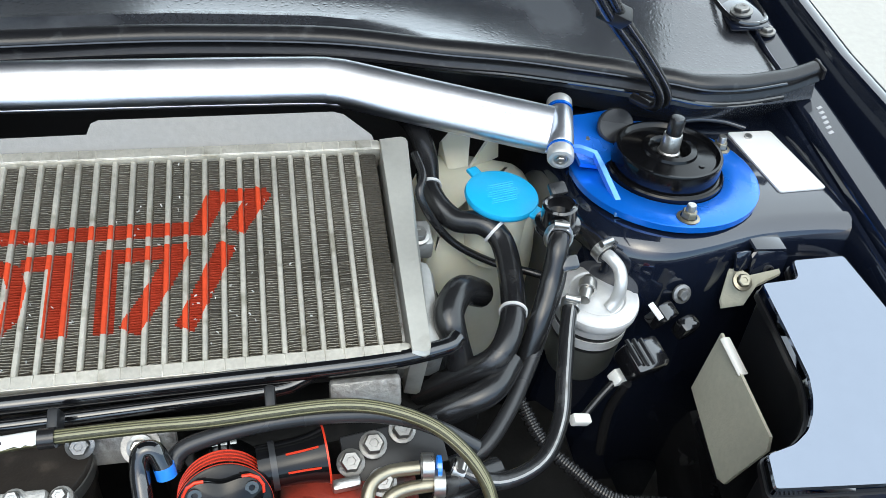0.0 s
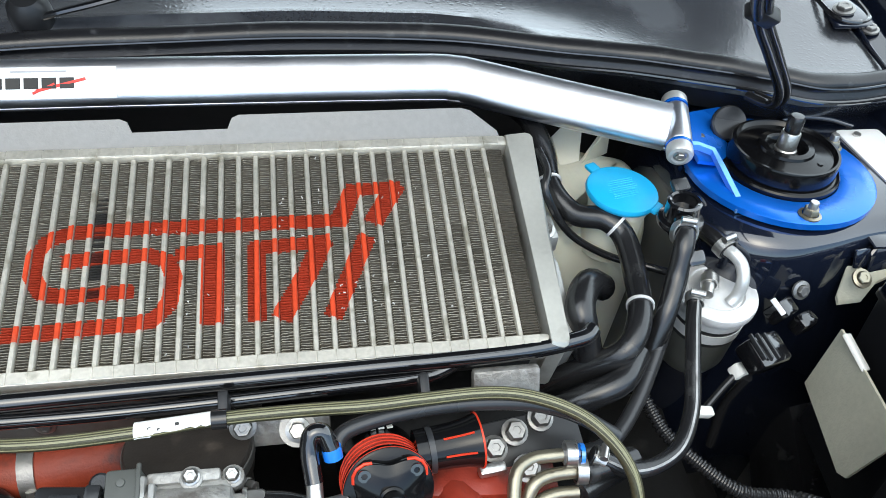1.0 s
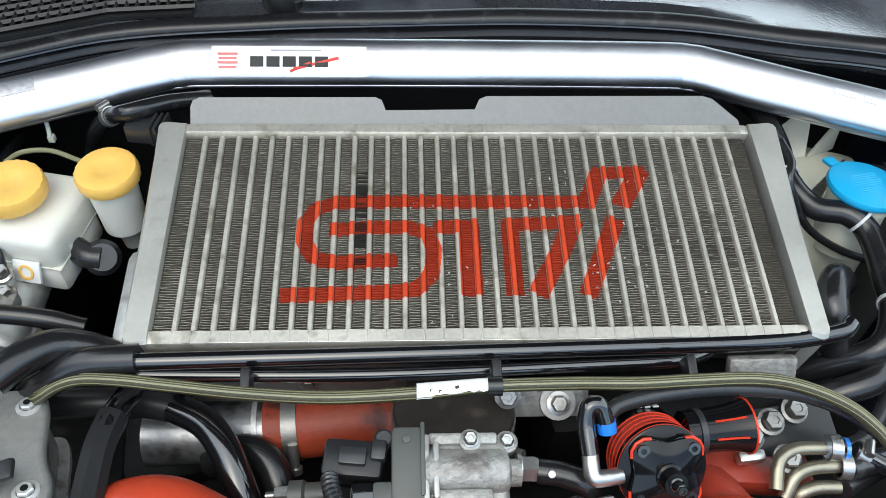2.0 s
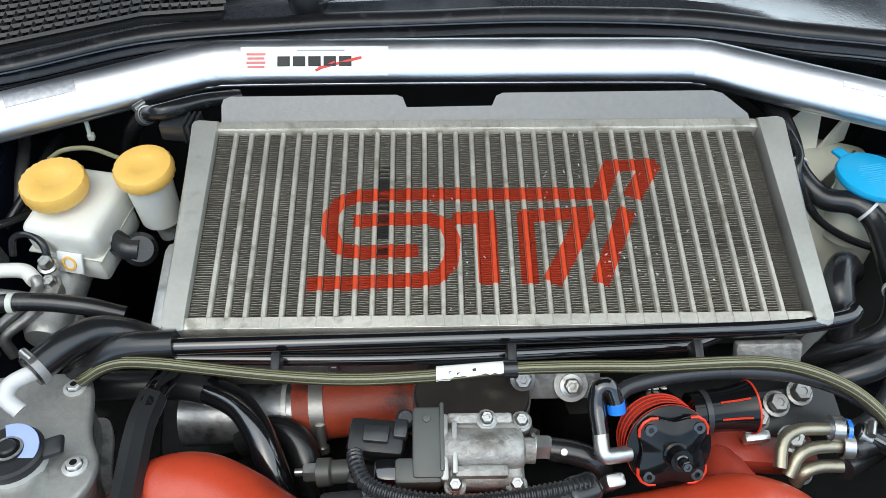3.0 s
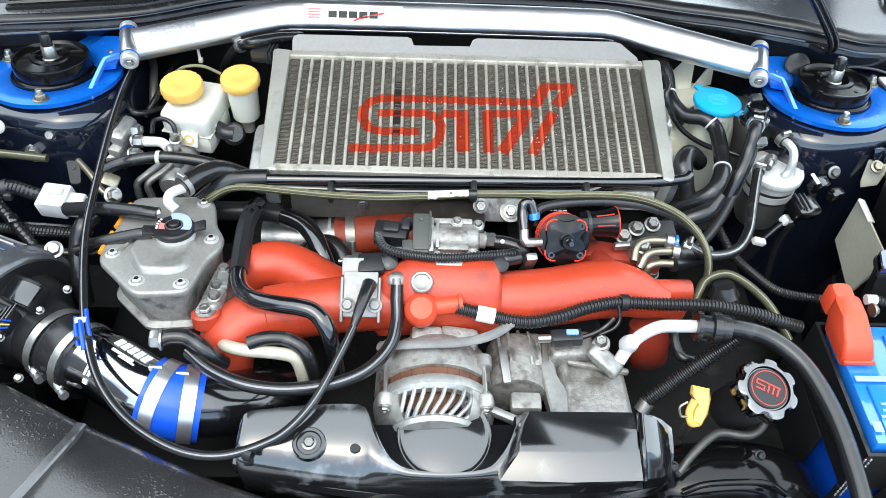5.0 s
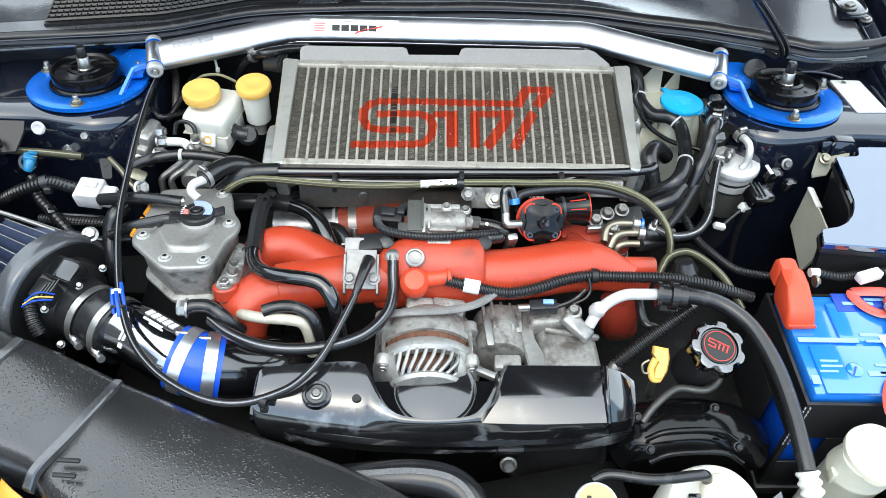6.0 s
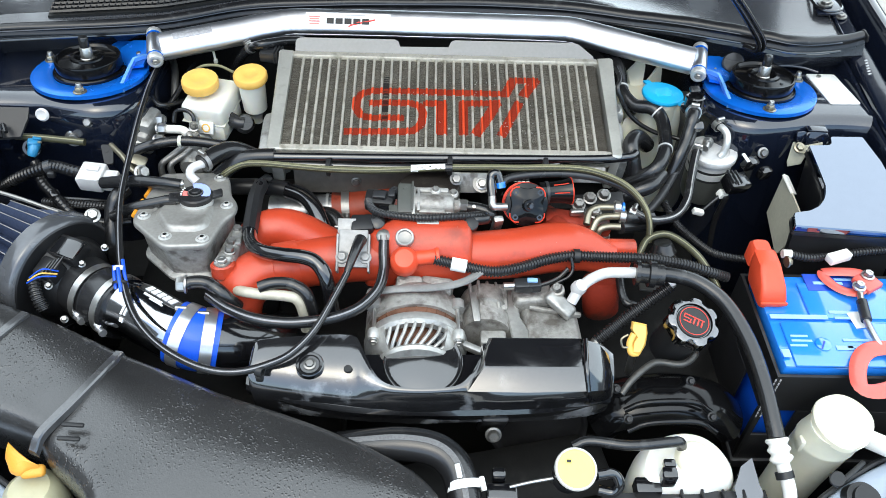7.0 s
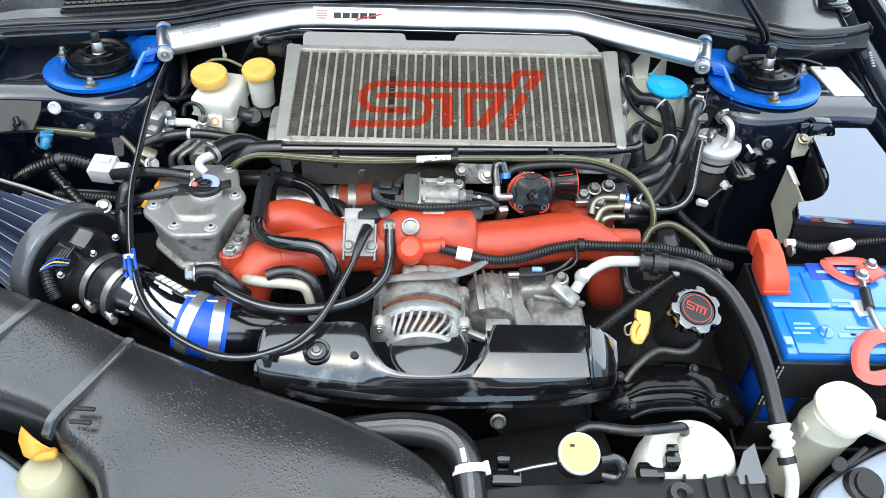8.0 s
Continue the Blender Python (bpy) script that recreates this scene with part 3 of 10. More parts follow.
    skin(bm, [[(x, y, z - 0.02 * abs(x)) for y, z in ((-0.70, 0.50), (-0.70, 0.690), (-0.712, 0.702), (-0.745, 0.705), (-0.80, 0.69), (-0.84, 0.60), (-0.84, 0.35), (-0.74, 0.35))] for x in (-0.70, -0.35, 0.0, 0.35, 0.70)])
    part("radiator_support", bm, M_BLACK, car)
    bm = bmesh.new()
    skin(bm, [[(x, y, z) for y, z in ((-0.86 + 0.25 * abs(x) ** 2, 0.60), (-0.90 + 0.25 * abs(x) ** 2, 0.56), (-0.90 + 0.25 * abs(x) ** 2, 0.25), (-0.86 + 0.25 * abs(x) ** 2, 0.22))] for x in [-0.86 + 1.72 * i / 14 for i in range(15)]])
    part("bumper", bm, M_PAINT, car)
    # raised bonnet: outer skin, folded rim and stiffening ribs beneath
    up = radians(54)
    bd, bn = Vector((0, -math.cos(up), math.sin(up))), Vector((0, math.sin(up), math.cos(up)))
    foot = Vector((0, 0.52, 1.03))
    bm = bmesh.new()
    skin(bm, [[foot + Vector((x, 0, 0)) + bd * v + bn * (0.05 * (1 - (x / 0.77) ** 2) + k) for v, k in ((0, 0), (0.25, 0.02), (0.5, 0.03), (0.8, 0.02), (0.98, -0.02), (0.98, -0.03), (0.8, 0.008), (0.5, 0.018), (0.25, 0.008), (0, -0.012))] for x in [-0.77 + 1.54 * i / 16 for i in range(17)]])
    lid = part("bonnet", bm, M_UNDER, car, "raised navy bonnet")
    for p, q in (((-0.66, 0.04), (-0.60, 0.90)), ((0.66, 0.04), (0.60, 0.90)), ((-0.66, 0.05), (0.66, 0.05)), ((-0.60, 0.90), (0.60, 0.90)), ((-0.30, 0.06), (-0.50, 0.88)), ((0.30, 0.06), (0.50, 0.88))):
        a, b = (foot + Vector((x, 0, 0)) + bd * v + bn * 0.012 for x, v in (p, q))
        part("stiffener", hose_bm([a, b], 0.028, 8, 4, 0.5), M_UNDER, lid)
    # white patch and maker's mark on the inner rail
    a, b, c, d = (0.638, 0.077, 0.8362), (0.687, 0.077, 0.8362), (0.690, -0.026, 0.8488), (0.640, -0.028, 0.8490)
    bm = bmesh.new()
    quad = rounded((a, b, c, d), 0.004)
    skin(bm, [[V3(p) - Vector((0, 0, 0.002)) for p in quad], [V3(p) + Vector((0, 0, 0.0008)) for p in quad]])
    sticker = part("sticker", bm, M_LABEL, car, "blank white rectangular sticker", flat=True)
    bm = turned_bm([(0, 0), (0.004, 0.0), (0.004, 0.003), (0, 0.0035)], (0.656, 0.066, 0.8378), seg=12)
    part("rivet", bm, M_ZINC, sticker)
    for i in range(6):
        p = V3((0.7265, 0.071, 0.8690)).lerp(V3((0.7190, 0.033, 0.8676)), i / 5)
        part("mark", rbox_bm(p, (0.0052, 0.0036, 0.0012), 0.0003, rot(0, -19, 12)), M_GREYINK, car)
    part("folded_edge", hose_bm([(0.585, 0.095, 0.838), (0.612, 0.0985, 0.8385), (0.640, 0.094, 0.838), (0.662, 0.084, 0.836)], 0.0035, 10), M_PAINT, car)
    # drain strip beside the cowl and its bolts
    part("drain_strip", hose_bm([(0.722, 0.250, 0.880), (0.719, 0.186, 0.870), (0.716, 0.134, 0.869), (0.7145, 0.100, 0.869)], 0.0022, 8), M_PAINT, car)
    return car


car_body()


def gutter_bracket():
    a = V3((0.712, 0.238, 0.882))
    t = thing("gutter_bracket", a + Vector((0, 0, -0.01)), "black steel bracket with two bolts in the cowl gutter", "bracket")
    part("foot", rbox_bm(a + Vector((0.004, 0.004, -0.005)), (0.044, 0.070, 0.005), 0.002, rot(0, -6, -8)), M_PAINT, t)
    part("loop", hose_bm([a + Vector((-0.022, 0.05, 0.0)), a + Vector((-0.021, 0.0, -0.001)), a + Vector((-0.012, -0.022, -0.001)), a + Vector((0.010, -0.026, -0.001)), a + Vector((0.025, -0.012, -0.001)), a + Vector((0.028, 0.04, 0.0))], 0.0026, 8), M_GLOSS, t)
    for p, r in ((a, 0.0085), (V3((0.731, 0.205, 0.875)), 0.0062)):
        part("bolt", hexbolt_bm(p, (-0.2, 0, 1), r, 0.006, 1.5), M_STEEL, t)


gutter_bracket()


def cowl_seal():
    t = thing("cowl_seal", SEAL[0], "long faded black rubber seal along the cowl edge", "rubber seal")
    section = ((0.0120, 0.001), (0.0105, 0.006), (0.0060, 0.0085), (0.0, 0.0080), (-0.0060, 0.0055), (-0.0090, 0.0015), (-0.0090, -0.0015), (-0.0070, -0.004), (-0.0075, -0.008), (-0.0105, -0.011), (-0.0115, -0.0135), (-0.0070, -0.0155), (0.004, -0.012), (0.0115, -0.004))
    way = spline([V3(p) for p in SEAL], 6)
    rings = []
    for i, p in enumerate(way):
        u = i / (len(way) - 1)
        k = 1.0 - 0.25 * max(0.0, (u - 0.75) / 0.25) - 0.40 * max(0.0, (0.35 - u) / 0.35)
        ripple = 0.0006 * math.sin(31 * u) + 0.0004 * math.sin(83 * u)
        rings.append([p + Vector((0, dy * k, dz * k + ripple)) for dy, dz in section])
    bm = bmesh.new()
    skin(bm, rings)
    part("strap", bm, M_SEAL, t, angle=50)
    part("lip", hose_bm([V3(p) + Vector((0, -0.0125, -0.0135)) for p in SEAL[1:-1]], 0.0024, 8, 6), M_GLOSS, t)
    part("moulded_line", hose_bm([V3(p) + Vector((0, -0.0092, 0.0)) for p in SEAL[1:-1]], 0.0014, 6, 6), M_GLOSS, t)
    # folded flap that closes the end
    part("end_flap", rbox_bm((0.714, 0.083, 0.908), (0.004, 0.019, 0.015), 0.002, rot(8, -20, 6)), M_SEAL, t)


cowl_seal()


def cowl_grille():
    """Perforated grille in the cowl: a lattice of bars that follows the seal."""
    t = thing("cowl_grille", (-0.45, 0.20, 0.905), "black plastic air intake grille with small square holes", "grille")

    def at(x, d):
        return Vector((x, seal_y(x) + d, 0.905 + 0.20 * (d - 0.02)))
    bm = bmesh.new()
    for i in range(39):
        x = -0.607 + 0.0095 * i
        sweep(bm, [at(x, 0.022), at(x, 0.085), at(x, 0.150)], 0.0024, 4)
    for j in range(14):
        sweep(bm, [at(-0.61 + 0.02 * i, 0.022 + 0.0098 * j) for i in range(20)], 0.0026, 4)
    part("lattice", bm, M_BLACK, t, flat=True)
    bm = bmesh.new()
    skin(bm, [[at(x, 0.018) + Vector((0, 0, -0.004)), at(x, 0.155) + Vector((0, 0, -0.004)), at(x, 0.155) + Vector((0, 0, -0.008)), at(x, 0.018) + Vector((0, 0, -0.008))] for x in [-0.613 + 0.02 * i for i in range(20)]])
    part("backing", bm, M_INK, t)


cowl_grille()


def wiper():
    a = V3((-0.149, 0.196, 0.915))
    t = thing("wiper_arm", a + Vector((0, 0, -0.02)), "black wiper arm with a round pivot cap on the cowl", "wiper")
    part("pivot_cap", turned_bm([(0, 0.012), (0.012, 0.010), (0.018, 0.003), (0.0195, -0.006), (0.0195, -0.02), (0, -0.02)], a, (0, -0.2, 1), 28), M_BLACK, t)
    part("arm", hose_bm([(-0.146, 0.189, 0.905), (-0.121, 0.186, 0.915), (-0.085, 0.185, 0.925), (-0.027, 0.189, 0.940)], 0.0048, 8, flat=0.6), M_GLOSS, t)


wiper()


def washer_line():
    """Twin tubes that rise from the cowl to the raised bonnet."""
    a = [(0.514, 0.067, 0.892), (0.524, 0.042, 0.900), (0.516, 0.030, 0.925), (0.467, -0.002, 0.985), (0.414, -0.046, 1.045), (0.353, -0.127, 1.120), (0.274, -0.285, 1.220)]
    t = thing("washer_line", a[1], "pair of thin black tubes rising past the cowl with a clip", "tube")
    part("tube", hose_bm(a, 0.0048, 10, 8), M_RUBBER, t)
    b = [V3(p) + Vector((0.009, 0.002, 0.0)) for p in a]
    part("tube", hose_bm(b, 0.0036, 10, 8), M_RUBBER, t)
    part("clip", rbox_bm(V3((0.410, -0.049, 1.050)) + Vector((0.004, 0, 0)), (0.024, 0.012, 0.013), 0.002, rot(30, 25, 0)), M_BLACK, t)


washer_line()


# intercooler on top of the engine
IC_MID, IC_LEAN = Vector((0.024, -0.071, 0.8635)), 10.4
IC_V = Vector((0, math.cos(radians(IC_LEAN)), math.sin(radians(IC_LEAN))))
IC_N = Vector((0, -math.sin(radians(IC_LEAN)), math.cos(radians(IC_LEAN))))


def ic(u, v, w=0.0):
    return IC_MID + Vector((u, 0, 0)) + IC_V * v + IC_N * w


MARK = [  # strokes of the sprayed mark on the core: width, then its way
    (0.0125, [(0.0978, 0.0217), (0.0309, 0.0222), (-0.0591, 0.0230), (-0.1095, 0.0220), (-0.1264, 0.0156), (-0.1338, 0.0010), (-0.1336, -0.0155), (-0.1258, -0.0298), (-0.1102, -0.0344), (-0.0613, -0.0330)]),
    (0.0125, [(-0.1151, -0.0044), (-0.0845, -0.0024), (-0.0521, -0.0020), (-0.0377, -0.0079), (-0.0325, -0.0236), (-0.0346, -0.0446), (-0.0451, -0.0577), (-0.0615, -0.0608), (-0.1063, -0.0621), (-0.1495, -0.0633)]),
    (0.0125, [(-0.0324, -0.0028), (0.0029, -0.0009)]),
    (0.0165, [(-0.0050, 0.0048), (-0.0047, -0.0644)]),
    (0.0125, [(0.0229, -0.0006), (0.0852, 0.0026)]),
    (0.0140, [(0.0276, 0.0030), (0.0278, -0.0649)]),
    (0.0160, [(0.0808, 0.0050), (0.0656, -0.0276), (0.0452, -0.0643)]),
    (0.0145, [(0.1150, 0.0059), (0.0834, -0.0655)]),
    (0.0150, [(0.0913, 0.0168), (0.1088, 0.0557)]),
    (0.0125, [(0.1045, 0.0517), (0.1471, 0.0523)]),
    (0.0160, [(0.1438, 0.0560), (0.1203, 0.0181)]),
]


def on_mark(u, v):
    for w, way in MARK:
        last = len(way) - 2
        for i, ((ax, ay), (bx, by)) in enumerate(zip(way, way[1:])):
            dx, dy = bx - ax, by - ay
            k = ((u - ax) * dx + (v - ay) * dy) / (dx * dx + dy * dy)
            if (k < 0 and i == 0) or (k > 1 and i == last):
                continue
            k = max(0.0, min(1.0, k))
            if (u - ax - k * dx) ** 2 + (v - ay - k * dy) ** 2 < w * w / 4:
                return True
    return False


SOOT_A, SOOT_B = (-0.0892, 0.0458), (-0.0896, -0.0388)


def sooty(u, v, chance=0.5):
    """A dark smear down one gap of the core, fading out at both ends."""
    (ax, ay), (bx, by) = SOOT_A, SOOT_B
    k = (v - ay) / (by - ay)
    return abs(u - ax - k * (bx - ax)) < 0.0058 and chance < min(0.8, (k + 0.16) / 0.45, (1.16 - k) / 0.45)


def oily(u, v, chance):
    """A brown oil stain across the right of the core."""
    d = ((u - 0.155) / 0.085) ** 2 + ((v + 0.022) / 0.020) ** 2
    return chance < 0.3 * math.exp(-d)


def intercooler():
    t = thing("intercooler", ic(0, 0, -0.06), "top-mounted aluminium intercooler with a red sprayed mark on its core", "intercooler")
    half_u, v0, v1 = 0.2395, -0.0925, 0.0905
    count, pitch, first = 33, 0.01391, -0.2222
    rnd = random.Random(5)
    for i in range(count):
        u = first + i * pitch
        bm = bmesh.new()
        w = 0.0021
        n = 260
        prof = ((-w, -0.052), (-w, -0.0012), (-w * 0.6, 0.0), (-w * 0.3, 0.0), (0.0, 0.0), (w * 0.3, 0.0), (w * 0.6, 0.0), (w, -0.0012), (w, -0.052))
        rings = [[ic(u + x, v0 + (v1 - v0) * k / n, z) for x, z in prof] for k in range(n + 1)]
        skin(bm, rings)
        bm.faces.ensure_lookup_table()
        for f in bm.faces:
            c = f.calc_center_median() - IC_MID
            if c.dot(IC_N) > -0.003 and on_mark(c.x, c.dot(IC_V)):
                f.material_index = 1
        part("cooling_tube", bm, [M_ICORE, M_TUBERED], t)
    # folded fins between the tubes: one sheet a gap, crests with shade-painted slits between
    edges = [-half_u - 0.002] + [first + i * pitch for i in range(count)] + [half_u + 0.002]
    for i, (ea, eb) in enumerate(zip(edges, edges[1:])):
        ua, ub = ea + 0.0021, eb - 0.0021
        bm = bmesh.new()
        folds = 84
        step = (v1 - v0) / folds
        prev = None
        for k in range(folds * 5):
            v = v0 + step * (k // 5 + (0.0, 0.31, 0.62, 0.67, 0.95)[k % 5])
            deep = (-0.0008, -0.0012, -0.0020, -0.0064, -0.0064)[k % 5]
            if k % 5 == 0:
                sag, bent, lean, luck = rnd.uniform(-0.0003, 0.0003), rnd.random() < 0.03, rnd.uniform(-0.0006, 0.0006), rnd.random()
            row = []
            for j in range(7):
                lift = 0.0010 if bent and j in (2, 3, 4) and k % 5 < 2 else 0.0
                curl = 0.0008 * ((j - 3) / 3) ** 2
                row.append(bm.verts.new(ic(ua + (ub - ua) * j / 6, v + sag + lean * (j - 3) / 3 + curl + rnd.uniform(-0.00012, 0.00012), deep + lift - (0.0, 0.0, 0.0003, 0.0018)[abs(j - 3)] - (0.0016 if j == 0 else 0.0))))
            if prev:
                for j in range(6):
                    f = bm.faces.new((prev[j], prev[j + 1], row[j + 1], row[j]))
                    c = f.calc_center_median() - IC_MID
                    sooted = sooty(c.x, c.dot(IC_V), luck)
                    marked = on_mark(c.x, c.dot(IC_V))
                    # slit floors and walls get dark colours in place of their shade
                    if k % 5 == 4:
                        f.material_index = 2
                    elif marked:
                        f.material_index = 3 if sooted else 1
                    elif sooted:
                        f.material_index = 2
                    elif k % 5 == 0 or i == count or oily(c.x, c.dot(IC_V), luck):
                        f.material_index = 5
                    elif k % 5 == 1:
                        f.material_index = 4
            prev = row
        part("cooling_fin", bm, [M_FIN, M_FINRED, M_SOOTSHADE, M_SOOTRED, M_FINGLINT, M_OILSHADE], t, flat=True)
    # bent and flattened fin edges that catch the light
    bm = bmesh.new()
    spots = [((0.0700, 0.0387), 14, 0.011), ((0.0522, 0.0167), 8, 0.008), ((0.1213, -0.0597), 22, 0.020), ((0.0968, -0.0770), 14, 0.016), ((0.1192, -0.0171), 12, 0.018), ((-0.0506, 0.0161), 6, 0.006), ((-0.0206, -0.0438), 9, 0.010), ((0.0039, -0.0588), 8, 0.014), ((0.0552, 0.0914), 6, 0.02), ((-0.0123, -0.0931), 10, 0.03), ((0.1401, 0.0214), 10, 0.02)]
    for (mu, mv), many, wide in spots:
        for _ in range(many // 2):
            gap = round((mu + rnd.gauss(0, wide) - first) / pitch - 0.5)
            u, v = first + (gap + 0.5) * pitch + rnd.uniform(-0.0028, 0.0028), mv + rnd.gauss(0, wide)
            if gap < 0 or gap >= count or not v0 + 0.004 < v < v1 - 0.004:
                continue
            a, l, w = rnd.uniform(-0.8, 0.8) + (1.57 if rnd.random() < 0.6 else 0), rnd.uniform(0.0005, 0.0012), rnd.uniform(0.0002, 0.00045)
            e, f = (math.cos(a), math.sin(a)), (-math.sin(a), math.cos(a))
            tilt = rnd.uniform(-0.0006, 0.0006)
            skin(bm, [[ic(u + e[0] * p + f[0] * q, v + e[1] * p + f[1] * q, z + tilt * (p > 0)) for p, q in ((-l, -w), (l, -w), (l, w), (-l, w))] for z in (-0.0015, -0.0004)])
    tagged(part("bent_fins", bm, M_TANK, t, "bright bent fin edges", flat=True), "bright bent fin edges", kind="stuff")
    # base coloured dark as the shade deep under the fins
    part("core_base", rbox_bm(ic(0, 0, -0.034), (2 * half_u, 0.19, 0.040), 0.002, rot(IC_LEAN, 0, 0)), M_SOOTSHADE, t)
    # header bars front and rear, with folded tabs
    for v, wide in ((-0.0985, 0.0115), (0.0965, 0.0115)):
        bm = rbox_bm(ic(0, v, -0.010), (2 * half_u + 0.010, wide, 0.026), 0.003, rot(IC_LEAN, 0, 0))
        bar = part("header_bar", bm, M_ICORE, t)
        for i in range(count + 1):
            part("folded_tab", rbox_bm(ic(first + (i - 0.5) * pitch, v, 0.0028), (pitch * 0.985, wide * 0.8, 0.0012), 0.0005, rot(IC_LEAN, 0, rnd.uniform(-2, 2)), 1), M_ICORE, bar, flat=True)
    # end tanks
    for s in (-1, 1):
        x0, x1, x2 = (0.2440, 0.2585, 0.2680) if s > 0 else (0.2385, 0.2560, 0.2610)
        out = [(s * x0, -0.104), (s * (x1 - 0.005), -0.106), (s * (x1 - 0.0015), -0.1045), (s * x1, -0.101), (s * (x1 + x2) / 2, 0.0), (s * x2, 0.099), (s * (x2 - 0.0015), 0.1025), (s * (x2 - 0.005), 0.104), (s * x0, 0.102)]
        if s < 0:
            out = out[::-1]
        bm = slab_bm(out, ic(0, 0, 0.005), (1, 0, 0), IC_V, 0.075, 0.0025)
        tank = part("end_tank", bm, M_ICTANK, t, "satin aluminium end tank")
        bm = bmesh.new()
        rbox(bm, ic(s * 0.252, -0.05, -0.045), (0.05, 0.09, 0.05), 0.012, rot(IC_LEAN, 0, 0))
        part("outlet", bm, M_CAST, tank)
    # rear sealing plate with two raised lugs
    prof = [(-0.2370, 0.0), (-0.2370, 0.018), (-0.2350, 0.0235), (-0.2290, 0.026), (-0.080, 0.0268), (-0.0745, 0.0245), (-0.071, 0.0155), (0.006, 0.0165), (0.010, 0.0255), (0.016, 0.0280), (0.206, 0.0290), (0.215, 0.0265), (0.238, 0.008), (0.241, 0.0)]
    ey = Vector((0, 0.72, 0.69))
    bm = bmesh.new()
    base = ic(0, 0.1025, -0.004)
    ez = Vector((1, 0, 0)).cross(ey)
    skin(bm, [[base + Vector((u, 0, 0)) + ey * v + ez * k for u, v in prof] for k in (-0.0012, 0.0012)])
    part("sealing_plate", bm, M_PLATE, t, "grey aluminium sealing plate")
    # mounting boss and bolt beside the right tank
    boss = part("mounting_boss", rbox_bm((0.295, -0.042, 0.830), (0.022, 0.03, 0.02), 0.004), M_CAST, t)
    part("bolt", hexbolt_bm((0.293, -0.049, 0.842), (0, -0.2, 1), 0.0065, 0.007), M_ZINC, boss)
    # sensor plug on the left rear corner
    plug = part("sensor_plug", rbox_bm((-0.256, 0.041, 0.868), (0.030, 0.020, 0.018), 0.003, rot(0, 0, -8)), M_GREYHOSE, t)
    for k in range(3):
        part("rib", rbox_bm(V3((-0.243, 0.039, 0.868)) + Vector((0.005 * k - 0.004, 0, 0.002)), (0.0025, 0.022, 0.02), 0.0006, rot(0, 0, -8)), M_GREYHOSE, plug)


intercooler()


# strut brace: oval tube, two end brackets with pivot bolts, label
BAR_UP = (0, -0.60, 0.80)


def strut_bar():
    t = thing("strut_bar", (0, 0.11, 0.862), "polished aluminium strut brace bar spanning both strut towers", "strut brace")
    way = [(-0.428, 0.043, 0.876), (-0.33, 0.080, 0.880), (-0.255, 0.108, 0.884), (-0.236, 0.113, 0.885), (-0.20, 0.115, 0.886), (0.0, 0.115, 0.887), (0.20, 0.115, 0.886), (0.236, 0.113, 0.885), (0.255, 0.108, 0.884), (0.33, 0.080, 0.880), (0.428, 0.043, 0.876)]
    bm = bmesh.new()
    sweep(bm, spline(way, 8), 0.0222, 48, flat=0.64, up=BAR_UP, full=0.74)
    part("tube", bm, M_BAR, t)
    part("lower_lip", hose_bm([V3(p) + Vector((0, -0.8, -0.6)) * 0.0214 + Vector(BAR_UP) * 0.0016 for p in way], 0.0024, 10, 8), M_BAR, t)
    for s in (-1, 1):
        ax = Vector((s * 0.25, 1.0, 0.10)).normalized()
        mid = Vector((s * 0.438, 0.043, 0.876))
        br = part("end_pivot", turned_bm([(0, -0.024), (0.0115, -0.024), (0.0125, -0.022), (0.0125, 0.022), (0.0115, 0.024), (0, 0.024)], mid, ax, 24), M_BAR, t, "chromed pivot sleeve")
        for q in (-1, 1):
            part("washer", turned_bm([(0, -0.0012), (0.0125, -0.0012), (0.0125, 0.0012), (0, 0.0012)], mid + ax * 0.0265 * q, ax, 20), M_BLUE, br)
            n = part("nut", turned_bm([(0, 0), (0.0118, 0), (0.0122, 0.0015), (0.0122, 0.0095), (0.0108, 0.0118), (0.0080, 0.0126), (0.0066, 0.0120), (0.0060, 0.0100), (0, 0.0100)], mid + ax * 0.0277 * q, ax * q, 32), M_TANK, br)
            part("socket_head", hexbolt_bm(mid + ax * 0.0375 * q, ax * q, 0.0046, 0.0040), M_ZINC, n)
    # label with plain bars in place of the mark, laid on the oval
    def on_bar(c, d, y, lift=0.0):
        a = Vector(BAR_UP).cross(d).normalized()
        b = d.cross(a).normalized()
        r, e = 0.0222, 2 / 0.74
        u = y / r
        h = (1 - abs(u) ** e) ** (1 / e)
        n = (a * math.copysign(abs(u) ** (e - 1), u) + b * (h ** (e - 1) / 0.64)).normalized()
        return c + a * y + b * (0.64 * r * h) + n * lift, n, n.cross(d)

    def wrap(c, d, x0, x1, y0, y1, name, material, label):
        rings = []
        for k in range(11):
            y = y0 + (y1 - y0) * k / 10
            p, n, _ = on_bar(c, d, y)
            rings.append([p + d * x0 - n * 0.001, p + d * x0 + n * 0.0006, p + d * x1 + n * 0.0006, p + d * x1 - n * 0.001])
        bm = bmesh.new()
        skin(bm, rings)
        return part(name, bm, material, t, label)
    ex = Vector((1, 0, 0))
    xa, xb = (-0.204, 0.116, 0.905)[0], (-0.065, 0.114, 0.905)[0]
    mid = Vector(((xa + xb) / 2, 0.115, 0.887))
    label = wrap(mid, ex, (xa - xb) / 2, (xb - xa) / 2, -0.0168, 0.0105, "label", M_LABEL, "white maker's label with black and red print")

